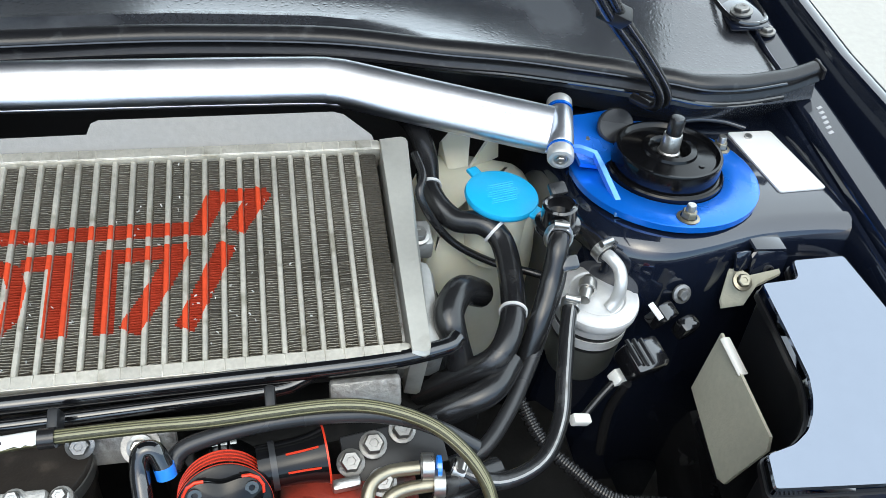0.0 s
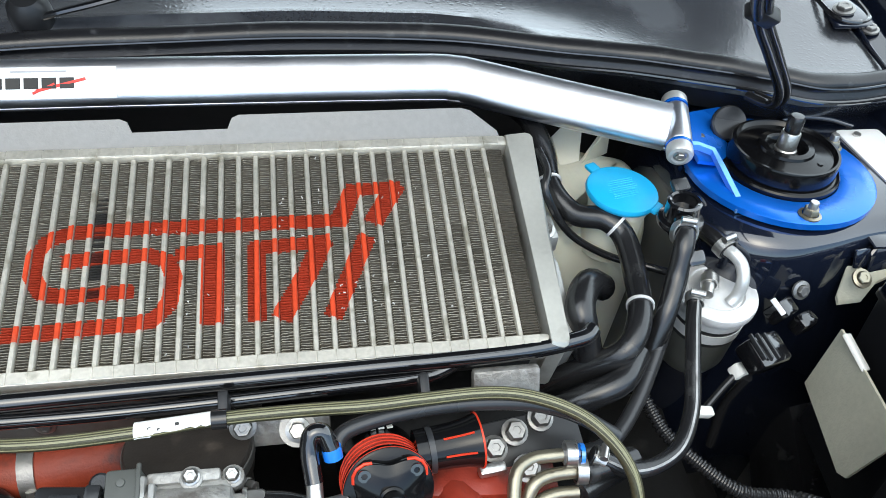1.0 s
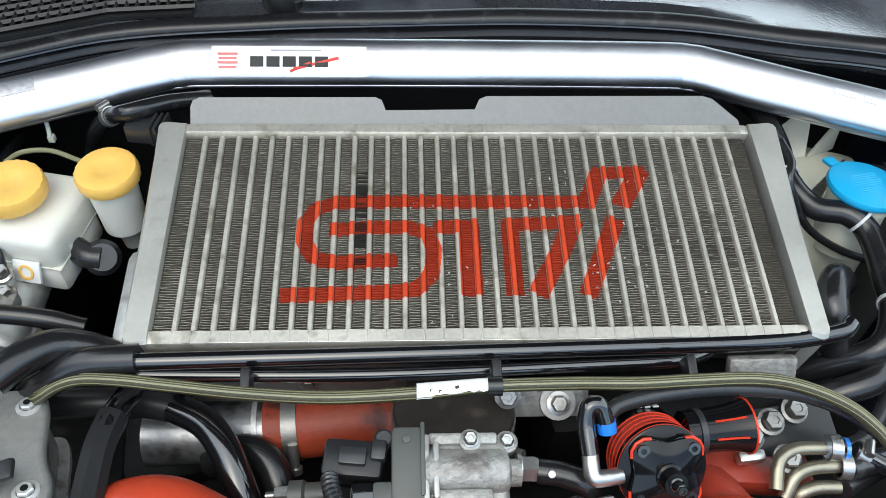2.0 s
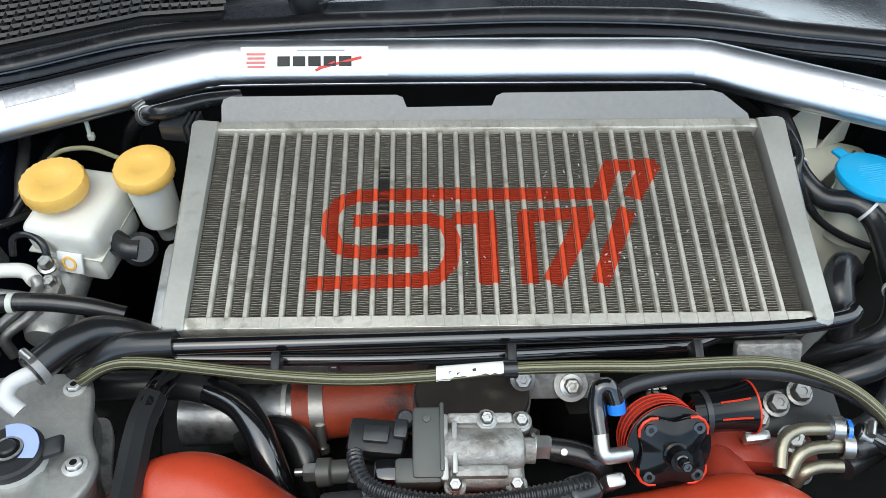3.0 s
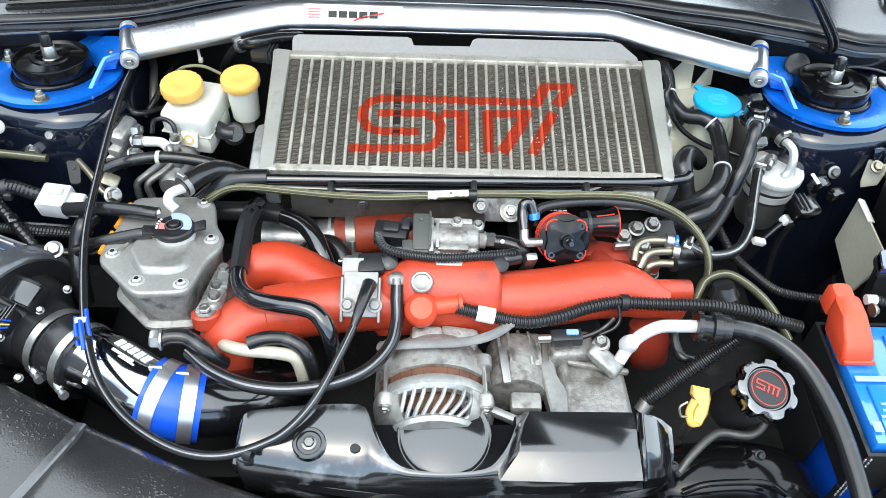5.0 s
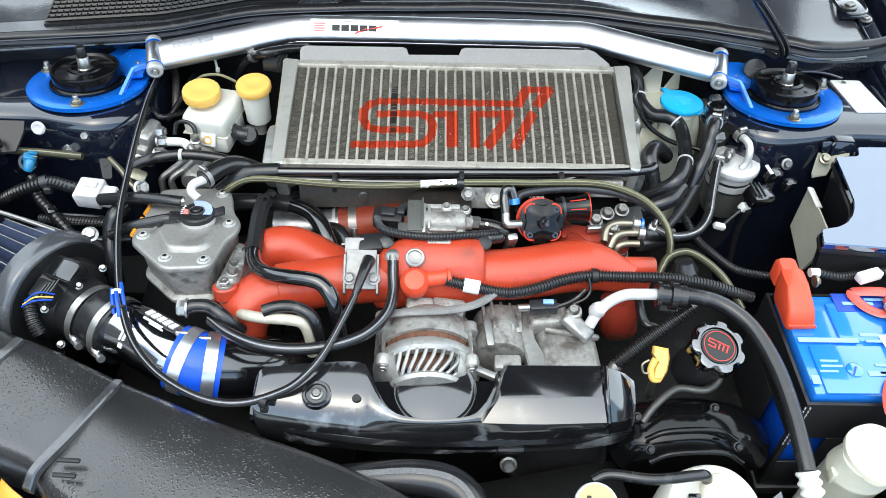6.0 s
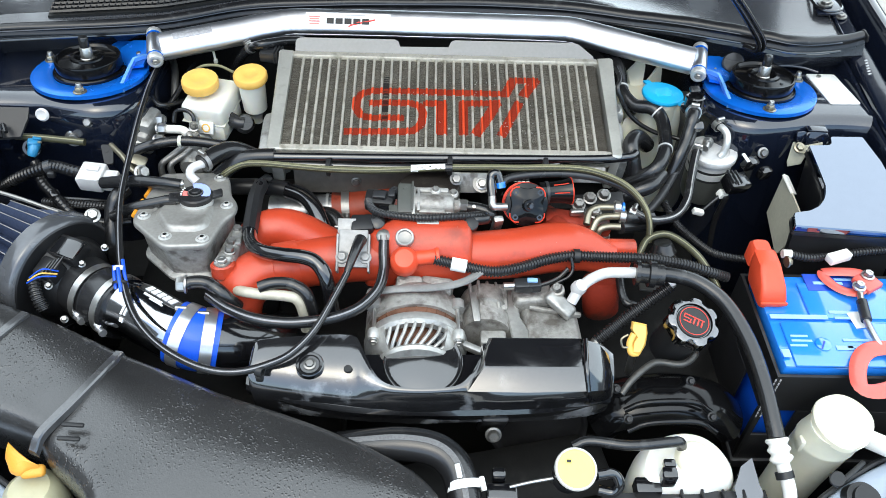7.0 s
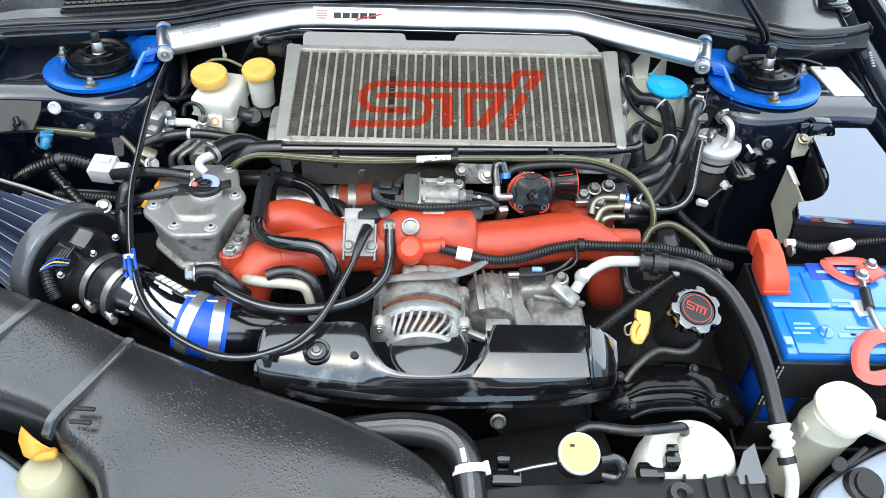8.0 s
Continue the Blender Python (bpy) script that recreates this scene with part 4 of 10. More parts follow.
    def bar(c, d, x, y, w, h, material, holder, lean=0):
        p, n, e2 = on_bar(c, d, y, 0.0006)
        m = Matrix((d, e2, n)).transposed() @ rot(0, 0, lean)
        part("print_bar", rbox_bm(p + d * x, (w, h, 0.0010), 0.0003, m, 1), material, holder, flat=True)
    low = -0.0035
    for k in range(5):
        bar(mid, ex, -0.0290 + 0.0145 * k, low - 0.0004, 0.0118, 0.0096, M_INK, label)
    bar(mid, ex, 0.024, low - 0.0020, 0.042, 0.0026, M_REDINK, label, 14)
    bar(mid, ex, 0.010, low - 0.0050, 0.020, 0.0022, M_REDINK, label, 24)
    bar(mid, ex, 0.006, 0.0065, 0.045, 0.0013, M_GREYINK, label)
    for k in range(4):
        bar(mid, ex, -0.055, low + 0.0065 - 0.0040 * k, 0.018 - 0.002 * (k % 2), 0.0022, M_PINK, label)
    # faded print at one end, worn print at the other
    p, q = V3((-0.412, 0.049, 0.877)), V3((-0.345, 0.0745, 0.8795))
    d = (q - p).normalized()
    wrap(p, d, 0.004, (q - p).length - 0.006, 0.0015, 0.0130, "faded_print", M_GREYPRINT, "faded grey printed patch")
    p, q = V3((0.345, 0.0745, 0.8795)), V3((0.412, 0.049, 0.877))
    d = (q - p).normalized()
    for x, y, w in ((0.001, 0.0045, 0.008), (0.014, 0.0060, 0.020), (0.040, 0.0050, 0.011)):
        wrap(p, d, x, x + w, y - 0.0030, y + 0.0022, "worn_print", M_WORNPRINT, "worn whitish print")


strut_bar()


def strut_mount(s):
    """Blue brace plate, rubber-capped mount and its studs on one tower."""
    c = Vector((s * 0.534, 0.006, 0.847))
    lean = Matrix.Rotation(radians(-7), 3, "X")
    ax = lean @ Vector((0, 0, 1))
    t = thing("strut_brace_plate", c, "blue anodised steel brace plate bolted round the strut mount", "brace plate", "strut plates")
    bm = bmesh.new()
    seg = 48
    rings = []
    for r, h in ((0.0555, 0.0), (0.0555, 0.006), (0.0575, 0.0075), (0.086, 0.0075), (0.0885, 0.006), (0.0885, 0.0), (0.0555, 0.0)):
        rings.append([c + lean @ Vector((r * math.cos(2 * math.pi * k / seg), r * math.sin(2 * math.pi * k / seg), h)) for k in range(seg)])
    skin(bm, rings, caps=False)
    part("ring", bm, M_BLUE, t)
    # wing towards the bar: floor, folded web and strut
    pts = [Vector((s * p[0], p[1], 0.843)) for p in ((0.464, 0.096, 0.846), (0.516, 0.106, 0.843), (0.537, 0.071, 0.843), (0.514, 0.021, 0.843), (0.496, -0.043, 0.843), (0.467, -0.040, 0.843), (0.455, -0.020, 0.843), (0.448, 0.011, 0.843), (0.450, 0.046, 0.843))]
    pts = pts if s > 0 else pts[::-1]
    bm = bmesh.new()
    skin(bm, [[p + Vector((0, 0, h)) for p in pts] for h in (0.0005, 0.006)])
    wing = part("wing", bm, M_BLUE, t)
    # folded plate that rises to the pivot, and the flat strap in front
    top = [Vector((s * x, y, z)) for x, y, z in ((0.449, 0.006, 0.866), (0.447, 0.024, 0.869), (0.447, 0.068, 0.872), (0.486, 0.084, 0.862), (0.505, 0.074, 0.853), (0.494, 0.028, 0.853), (0.470, 0.006, 0.862))]
    top = top if s > 0 else top[::-1]
    bm = bmesh.new()
    skin(bm, [[p + Vector((0, 0, h)) for p in top] for h in (-0.004, 0.0)])
    part("rising_plate", bm, M_BLUE, wing)
    strap = [Vector((s * p[0], p[1], p[2])) for p in ((0.434, 0.018, 0.8785), (0.450, 0.017, 0.877), (0.4635, 0.012, 0.874), (0.467, -0.004, 0.869), (0.4735, -0.046, 0.8575))]
    bm = bmesh.new()
    rings = []
    for i, p in enumerate(strap):
        d = (strap[min(i + 1, 4)] - strap[max(i - 1, 0)]).normalized()
        w = d.cross(Vector((0, 0, 1))).normalized()
        rings.append([p + w * x + Vector((0, 0, h)) for x, h in ((-0.0026, -0.006), (0.0026, -0.006), (0.0026, 0.0), (-0.0026, 0.0))])
    skin(bm, rings)
    strap_ob = part("strap", bm, M_BLUEEDGE, t, "pale worn blue strap")
    part("strap_foot", rbox_bm(strap[-1] + Vector((0, -0.001, -0.003)), (0.016, 0.008, 0.005), 0.001), M_BLUEEDGE, strap_ob)
    c = c - Vector((0, 0, 0.010))
    for x, y in ((0.083, 0.022), (0.088, 0.046)):
        part("weld", rbox_bm(c + Vector((-s * x, y - 0.012, 0.008)), (0.010, 0.006, 0.004), 0.002), M_BLUE, wing)
    # mount
    c = c + Vector((0, 0, 0.010))
    m = thing("strut_mount", c, "black rubber strut top mount with a threaded stud", "strut mount", "strut mounts")
    part("rubber_body", turned_bm([(0, 0), (0.0550, 0), (0.0550, 0.010), (0.0535, 0.0115), (0.0515, 0.010), (0.0498, 0.011), (0.0498, 0.0275), (0.0488, 0.0300), (0.0465, 0.0300), (0.0450, 0.0275), (0.0435, 0.0260), (0.030, 0.0275), (0.026, 0.0285), (0.025, 0.0310), (0.0195, 0.0318), (0.0172, 0.0300), (0.0160, 0.0255), (0.0150, 0.0235), (0.010, 0.0235), (0, 0.0235)], c, ax, 48), M_ANODISED, m)
    part("moulded_pip", turned_bm([(0, 0), (0.0028, 0), (0.0024, 0.0012), (0, 0.0014)], c + lean @ Vector((0.020, -0.028, 0.0268)), ax, 12), M_ANODISED, m)
    top = c + ax * 0.0255
    part("stud_nut", turned_bm([(0, 0), (0.0105, 0), (0.0105, 0.002), (0.0092, 0.0032), (0.0088, 0.019), (0.0080, 0.020), (0, 0.020)], top, ax, 18), M_ZINC, m)
    part("stud", turned_bm([(0, 0), (0.0056, 0), (0.0056, 0.024), (0.0046, 0.025), (0, 0.025)], top, ax, 14), M_ZINC, m)
    part("stud_cap", turned_bm([(0, 0.0195), (0.0072, 0.0195), (0.0076, 0.034), (0.0060, 0.0365), (0, 0.037)], top, ax, 16), M_RUBBER, m)
    for ang in ((-97, 22, 152) if s > 0 else (-83, 158, 28)):
        p = c + lean @ Vector((0.0765 * math.cos(radians(ang)), 0.0765 * math.sin(radians(ang)), 0.0075))
        n = part("mount_nut", hexbolt_bm(p, ax, 0.0070, 0.008, 1.45), M_GOLD, t)
        part("stud_end", turned_bm([(0, 0), (0.0042, 0), (0.0042, 0.0135), (0.0036, 0.0145), (0, 0.0145)], p, ax, 12), M_ZINC, n)


strut_mount(1)
strut_mount(-1)


def grommet_tab():
    """Grey rubber tab beside the right mount."""
    c = V3((0.501, 0.057, 0.868))
    t = thing("rubber_tab", c, "dark grey rubber tab behind the blue brace plate", "rubber tab")
    pts = [(0.019 * math.cos(radians(a)), 0.017 * math.sin(radians(a))) for a in range(0, 360, 15)]
    part("flap", slab_bm(pts, c, (1, 0.1, 0), (0, 0.75, 0.66), 0.006, 0.0015), M_GREYHOSE, t)
    part("stem", hose_bm([c + Vector((0, 0.002, -0.006)), c + Vector((0.004, 0.010, -0.03))], 0.004), M_BLACK, t)


grommet_tab()


# fluids, filters and hoses beside the right strut tower
def washer_bottle():
    c = V3((0.373, -0.013, 0.845))
    t = thing("washer_bottle", (c.x, c.y, 0.60), "aged cream plastic washer bottle with a cyan cap", "washer bottle")
    out = closed_spline([(0.309, 0.083, 0.800), (0.306, 0.009, 0.780), (0.314, -0.029, 0.740), (0.383, -0.021, 0.740), (0.423, 0.011, 0.780), (0.431, 0.084, 0.800), (0.388, 0.108, 0.820), (0.343, 0.117, 0.820)], 4)
    flat = [Vector((p.x, p.y, 0)) for p in out]
    bm = bmesh.new()
    pillow(bm, flat, [(-0.006, 0.60), (-0.004, 0.74), (0.0, 0.775), (0.005, 0.792), (0.016, 0.803), (0.030, 0.806)])
    part("body", bm, M_CREAM, t)
    # rising shoulder and the thin web of the filler funnel behind the cap
    top = [V3(p) for p in ((0.344, 0.072, 0.804), (0.366, 0.077, 0.806), (0.370, 0.098, 0.830), (0.369, 0.104, 0.838), (0.356, 0.107, 0.838), (0.342, 0.108, 0.815))]
    bm = bmesh.new()
    skin(bm, [[p - Vector((0, 0, 0.03)) for p in top], [p - Vector((0, 0, 0.002)) for p in top], [p * 0.94 + top[2] * 0.06 for p in top]])
    part("funnel_shoulder", bm, M_CREAM, t)
    web = [V3(p) for p in ((0.366, 0.076, 0.803), (0.401, 0.095, 0.803), (0.394, 0.089, 0.842), (0.390, 0.088, 0.8425))]
    bm = bmesh.new()
    skin(bm, [[p + Vector((0.45, -0.9, 0)) * k for p in web] for k in (-0.0016, 0.0016)])
    part("funnel_wall", bm, M_CREAM, t)
    ax = Vector((0.05, 0.06, 1)).normalized()
    part("neck", turned_bm([(0, -0.06), (0.027, -0.06), (0.026, -0.012), (0.028, -0.010), (0.028, -0.002), (0, -0.002)], c, ax), M_CREAM, t)
    cap = part("cap", turned_bm([(0, 0), (0.030, -0.001), (0.0325, 0.001), (0.0335, 0.004), (0.0325, 0.007), (0.030, 0.008), (0.0, 0.0085)], c, ax, 36), M_CYAN, t, "cyan flip cap with raised lettering lines")
    part("tab", rbox_bm(c + Vector((-0.016, 0.031, 0.003)), (0.011, 0.020, 0.004), 0.0015, rot(-5, 0, 20)), M_CYAN, cap)
    part("tab", rbox_bm(c + Vector((0.0235, -0.0215, 0.004)), (0.012, 0.016, 0.004), 0.0018, rot(-3.4, 2.9, -48)), M_CYAN, cap)
    for k in range(9):
        wide = 0.030 - 0.0014 * abs(k - 4)
        part("raised_bar", rbox_bm(c + ax * 0.0083 + Vector((0.0012 * (k % 3 - 1), 0.0030 * (k - 4), -0.0002 * (k - 4))), (wide, 0.0011, 0.0008), 0.0003, rot(-3.4, 2.9, 14), 1), M_CYAN, cap, flat=True)



washer_bottle()


def fuel_filter():
    c = V3((0.446, -0.098, 0.803))
    t = thing("fuel_filter", c + Vector((0, 0, -0.11)), "silver fuel filter canister with two hose stubs", "fuel filter")
    part("can_top", turned_bm([(0, 0.0050), (0.010, 0.0050), (0.012, 0.0040), (0.024, 0.0030), (0.0255, 0.0042), (0.0310, 0.0040), (0.0335, 0.0024), (0.0372, 0.0022), (0.0380, 0.0), (0.0378, -0.0055), (0.0365, -0.0080), (0.0345, -0.0085), (0.0340, -0.018), (0, -0.018)], c, seg=48), M_CANTOP, t, "bright silver can lid")
    part("can_band", turned_bm([(0, -0.018), (0.0335, -0.018), (0.0335, -0.023), (0, -0.023)], c, seg=40), M_BLACK, t)
    part("can_mid", turned_bm([(0, -0.023), (0.0342, -0.023), (0.0342, -0.034), (0, -0.034)], c, seg=40), M_CANTOP, t)
    part("can_band", turned_bm([(0, -0.034), (0.0332, -0.034), (0.0332, -0.039), (0, -0.039)], c, seg=40), M_BLACK, t)
    part("can_bottom", turned_bm([(0, -0.039), (0.0332, -0.039), (0.0325, -0.075), (0.028, -0.088), (0, -0.092)], c, seg=40), M_SENSOR, t)
    part("bracket", rbox_bm(c + Vector((0.010, 0.03, -0.07)), (0.05, 0.006, 0.05), 0.002), M_BLACK, t)
    a = [(0.451, -0.115, 0.806), (0.457, -0.112, 0.814), (0.459, -0.107, 0.828), (0.459, -0.097, 0.836), (0.454, -0.088, 0.840), (0.450, -0.078, 0.838)]
    part("outlet_stub", hose_bm(a, 0.0056, 14), M_TANK, t)
    b = [c + Vector((-0.006, 0.008, 0.004)), c + Vector((-0.009, 0.006, 0.016)), c + Vector((-0.014, -0.004, 0.0195)), c + Vector((-0.022, -0.018, 0.0190))]
    part("inlet_stub", hose_bm(b, 0.0055, 12), M_ZINC, t)
    part("stub_clip", band_bm(b[2], (-0.4, -0.9, 0), 0.006, 0.009, 0.002, 14), M_ZINC, t)
    part("bleed_screw", hexbolt_bm(c + Vector((0.030, -0.006, -0.012)), (1, -0.2, 0), 0.0035, 0.006), M_ZINC, t)


fuel_filter()

# hoses that meet round the filter
CLIP_PTS = [(0.452, -0.082, 0.838), (0.446, -0.066, 0.838), (0.438, -0.041, 0.832)]
h = hose("fuel_hose", CLIP_PTS, 0.0085, M_RUBBER, "short black fuel hose joined by a bright clip", "hose")
clamp_on(h, CLIP_PTS, 0.16, 0.0088)

pts = [(0.296, 0.121, 0.850), (0.311, 0.089, 0.850), (0.316, 0.049, 0.845), (0.313, 0.006, 0.840), (0.329, -0.022, 0.833), (0.353, -0.036, 0.838), (0.367, -0.054, 0.832), (0.366, -0.097, 0.825), (0.356, -0.137, 0.825), (0.339, -0.161, 0.815), (0.310, -0.159, 0.790), (0.282, -0.152, 0.760)]
h = hose("heater_hose", pts, 0.0105, M_RUBBER, "thick black rubber hose held by white cable ties", "hose", 14)
for k in (0.26, 0.50, 0.70):
    c = clamp_on(h, pts, k, 0.0106, "cable_tie", M_DULLWHITE, 0.0026, False)
pts = [(0.298, 0.019, 0.875), (0.302, -0.004, 0.870), (0.298, -0.023, 0.860), (0.324, -0.033, 0.820), (0.361, -0.045, 0.800), (0.398, -0.063, 0.800), (0.420, -0.074, 0.800)]
hose("vacuum_hose", pts, 0.0036, M_RUBBER, "thin black vacuum hose along the washer bottle", "hose")
pts = [(0.417, -0.064, 0.840), (0.406, -0.097, 0.828), (0.390, -0.125, 0.812), (0.371, -0.157, 0.795), (0.346, -0.192, 0.782), (0.320, -0.218, 0.775), (0.295, -0.224, 0.770)]
hose("fuel_return_hose", pts, 0.0064, M_GREYHOSE, "grey rubber hose running down beside the filter", "hose", 12)
pts = [(0.414, -0.114, 0.822), (0.404, -0.139, 0.819), (0.392, -0.177, 0.810), (0.380, -0.214, 0.800), (0.356, -0.245, 0.798), (0.319, -0.258, 0.802), (0.287, -0.246, 0.810)]
# the zinc-coloured stripe paints this hose's highlight
h = hose("fuel_feed_hose", pts, 0.0066, M_RUBBER, "black hose with a painted highlight line bending to the manifold", "hose", 12, stripe=M_BRACKETZ)
clamp_on(h, pts, 0.97, 0.0069)
clamp_on(h, pts, 0.04, 0.0069)
pts = [(0.407, -0.069, 0.865), (0.401, -0.090, 0.860), (0.394, -0.108, 0.840), (0.381, -0.133, 0.820), (0.370, -0.150, 0.790)]
h = hose("purge_hose", pts, 0.0092, M_RUBBER, "black rubber hose under the brace pivot", "hose", 12)
clamp_on(h, pts, 0.10, 0.0096, "hose_clamp", M_CLAMP, 0.006)
part("tape_wrap", rbox_bm((0.4085, -0.099, 0.850), (0.017, 0.013, 0.015), 0.003, rot(35, 0, 10)), M_GLOSS, h)
pts = [(0.369, -0.162, 0.750), (0.382, -0.196, 0.740), (0.401, -0.222, 0.735), (0.432, -0.251, 0.730), (0.478, -0.262, 0.730), (0.491, -0.299, 0.770)]
hose("battery_loom", pts, 0.0064, M_LOOM, "black corrugated cable sleeve towards the battery", "cable", 10, corrugated=0.0048)
pts = [(0.415, -0.037, 0.860), (0.411, -0.056, 0.862), (0.405, -0.069, 0.862)]
t = thing("check_valve", pts[0], "black plastic valve with grey clip beneath the brace pivot", "valve")
part("body", turned_bm([(0, -0.020), (0.011, -0.020), (0.012, -0.013), (0.0195, -0.011), (0.0205, -0.008), (0.0195, -0.005), (0.0155, -0.004), (0.0148, 0.010), (0.0150, 0.0125), (0.0130, 0.0140), (0.0108, 0.0130), (0.0098, 0.004), (0, 0.004)], pts[1], (-0.05, 0.12, 1), 28), M_GLOSS, t)
part("clip", rbox_bm((0.415, -0.032, 0.872), (0.016, 0.012, 0.006), 0.002, rot(20, 0, 10)), M_GREYHOSE, t)
part("wire_clip", band_bm((0.404, -0.080, 0.862), (0.1, -0.8, 0.4), 0.011, 0.006, 0.0015, 16), M_ZINC, t)

# dark convoluted intake elbow and pipes between the cooler and the bottle
hose("bypass_hose", [(0.313, -0.151, 0.800), (0.306, -0.141, 0.825), (0.306, -0.126, 0.835), (0.321, -0.102, 0.830), (0.345, -0.082, 0.800)], 0.0125, M_RUBBER, "black moulded rubber elbow hose", "hose", 14)
pts = [(0.355, -0.155, 0.800), (0.333, -0.180, 0.800), (0.306, -0.186, 0.790), (0.276, -0.186, 0.770)]
hose("lower_hose", pts, 0.0115, M_RUBBER, "black hose passing under the cooler corner", "hose", 12)


def relay_cluster():
    """Sensors on the front of the right tower."""
    t = thing("relay_bracket", (0.514, -0.124, 0.800), "black relay and sensor beside the strut tower", "relay")
    part("relay", rbox_bm((0.499, -0.122, 0.800), (0.020, 0.016, 0.022), 0.003, rot(20, 10, 30)), M_GLOSS, t)
    part("label", rbox_bm((0.485, -0.131, 0.818), (0.006, 0.016, 0.002), 0.0004, rot(20, 10, 30)), M_LABEL, t)
    part("connector", rbox_bm((0.470, -0.158, 0.790), (0.038, 0.028, 0.022), 0.004, rot(15, 10, 20)), M_GLOSS, t)
    for k in range(3):
        part("rib", rbox_bm(V3((0.461, -0.162, 0.806)) + Vector((0.006 * k - 0.004, 0, 0)), (0.0022, 0.024, 0.004), 0.0006, rot(15, 10, 20)), M_GREYHOSE, t)
    part("sensor_body", rbox_bm((0.525, -0.126, 0.785), (0.020, 0.015, 0.02), 0.004, rot(10, 0, 20)), M_GLOSS, t)
    part("bolt", hexbolt_bm((0.519, -0.110, 0.812), (0.1, -0.8, 0.5), 0.0055, 0.006, 1.6), M_STEEL, t)
    part("plug", rbox_bm((0.454, -0.161, 0.770), (0.014, 0.012, 0.012), 0.002, rot(10, 20, 20)), M_WHITE, t)
    part("wire", hose_bm([(0.454, -0.161, 0.770), (0.435, -0.173, 0.760), (0.412, -0.190, 0.750)], 0.0032), M_RUBBER, t)
    part("plug", rbox_bm((0.412, -0.192, 0.760), (0.018, 0.009, 0.009), 0.002, rot(10, 20, 5)), M_WHITE, t)
    part("wire", hose_bm([(0.459, -0.168, 0.770), (0.456, -0.165, 0.720), (0.461, -0.171, 0.660)], 0.0045), M_RUBBER, t)


relay_cluster()


def fuse_box():
    """Black box with a polished lid that mirrors the sky, cut away round a bay on its inner side."""
    t = thing("fuse_box", (0.58, -0.22, 0.62), "black box with a mirror-smooth black lid reflecting the sky", "fuse box")
    z = 0.846
    lid = [(0.571, -0.132), (0.568, -0.179), (0.564, -0.226), (0.558, -0.243), (0.551, -0.256), (0.540, -0.269), (0.525, -0.278), (0.501, -0.283), (0.494, -0.310), (0.552, -0.315), (0.640, -0.322), (0.666, -0.250), (0.669, -0.168), (0.663, -0.108), (0.612, -0.109), (0.607, -0.127), (0.603, -0.130)]
    lid = rounded([Vector((p[0], p[1], z)) for p in lid], 0.004, 3)
    bm = bmesh.new()
    pillow(bm, lid, [(0.0, -0.010), (0.0, -0.002), (0.0012, 0.0)])
    part("lid", bm, M_MIRROR, t, "polished black lid", angle=25)
    bm = bmesh.new()
    rim = inset(lid, -0.0015)
    skin(bm, [[p + Vector((0, 0, h)) for p in rim] for h in (-0.016, -0.0105)])
    part("rim", bm, M_BLACK, t)
    body = inset(lid, 0.003)
    bm = bmesh.new()
    skin(bm, [[Vector((p.x + (0.012 if h < -0.1 else 0), p.y, p.z + h)) for p in body] for h in (-0.22, -0.11, -0.0165)])
    part("body", bm, M_BLACK, t)
    # cream board leaning in the bay
    b = thing("insulating_board", (0.590, -0.149, 0.700), "cream insulating board leaning beside the black box", "panel")
    q = [V3(p) for p in ((0.546, -0.147, 0.800), (0.542, -0.248, 0.800), (0.544, -0.252, 0.785), (0.526, -0.252, 0.735), (0.528, -0.242, 0.725), (0.542, -0.152, 0.725))]
    nrm = (q[1] - q[0]).cross(q[3] - q[0]).normalized()
    bm = bmesh.new()
    skin(bm, [[p + nrm * k for p in q] for k in (-0.0015, 0.0015)])
    part("board", bm, M_BOARD, b)
    part("tab", rbox_bm(V3((0.545, -0.172, 0.801)), (0.013, 0.034, 0.004), 0.001, rot(20, 30, 22)), M_WHITE, b)
    # cream bracket with a bolt
    k = thing("cream_bracket", (0.581, -0.099, 0.810), "cream plastic bracket with a brass bolt on the fender rail", "bracket")
    q = [V3(p) for p in ((0.568, -0.094, 0.822), (0.578, -0.097, 0.824), (0.581, -0.105, 0.824), (0.605, -0.108, 0.834), (0.604, -0.113, 0.834), (0.586, -0.114, 0.822), (0.582, -0.116, 0.800), (0.566, -0.110, 0.790), (0.565, -0.105, 0.795))]
    bm = bmesh.new()
    skin(bm, [[p + Vector((0, 0, h)) for p in q] for h in (-0.004, 0.0)])
    part("plate", bm, M_BOARD, k)
    part("bolt", hexbolt_bm((0.572, -0.111, 0.824), (0, -0.5, 0.9), 0.006, 0.005, 1.5), M_GOLD, k)
    c = thing("rail_clip", (0.600, -0.090, 0.820), "black folded steel clip with a threaded hole", "clip")
    bm = bmesh.new()
    front = [V3(p) for p in ((0.583, -0.108, 0.812), (0.612, -0.108, 0.812), (0.618, -0.098, 0.836), (0.612, -0.094, 0.842), (0.590, -0.092, 0.842), (0.584, -0.096, 0.836))]
    skin(bm, [[p + Vector((0, k, k * 0.6)) for p in front] for k in (0.0, 0.003)])
    part("front_plate", bm, M_PAINT, c, flat=True)
    part("top_plate", rbox_bm((0.601, -0.081, 0.842), (0.030, 0.026, 0.003), 0.001, rot(-4, 0, -4)), M_PAINT, c)
    part("side_ear", rbox_bm((0.577, -0.094, 0.832), (0.016, 0.004, 0.018), 0.0015, rot(-25, 0, 10)), M_PAINT, c)
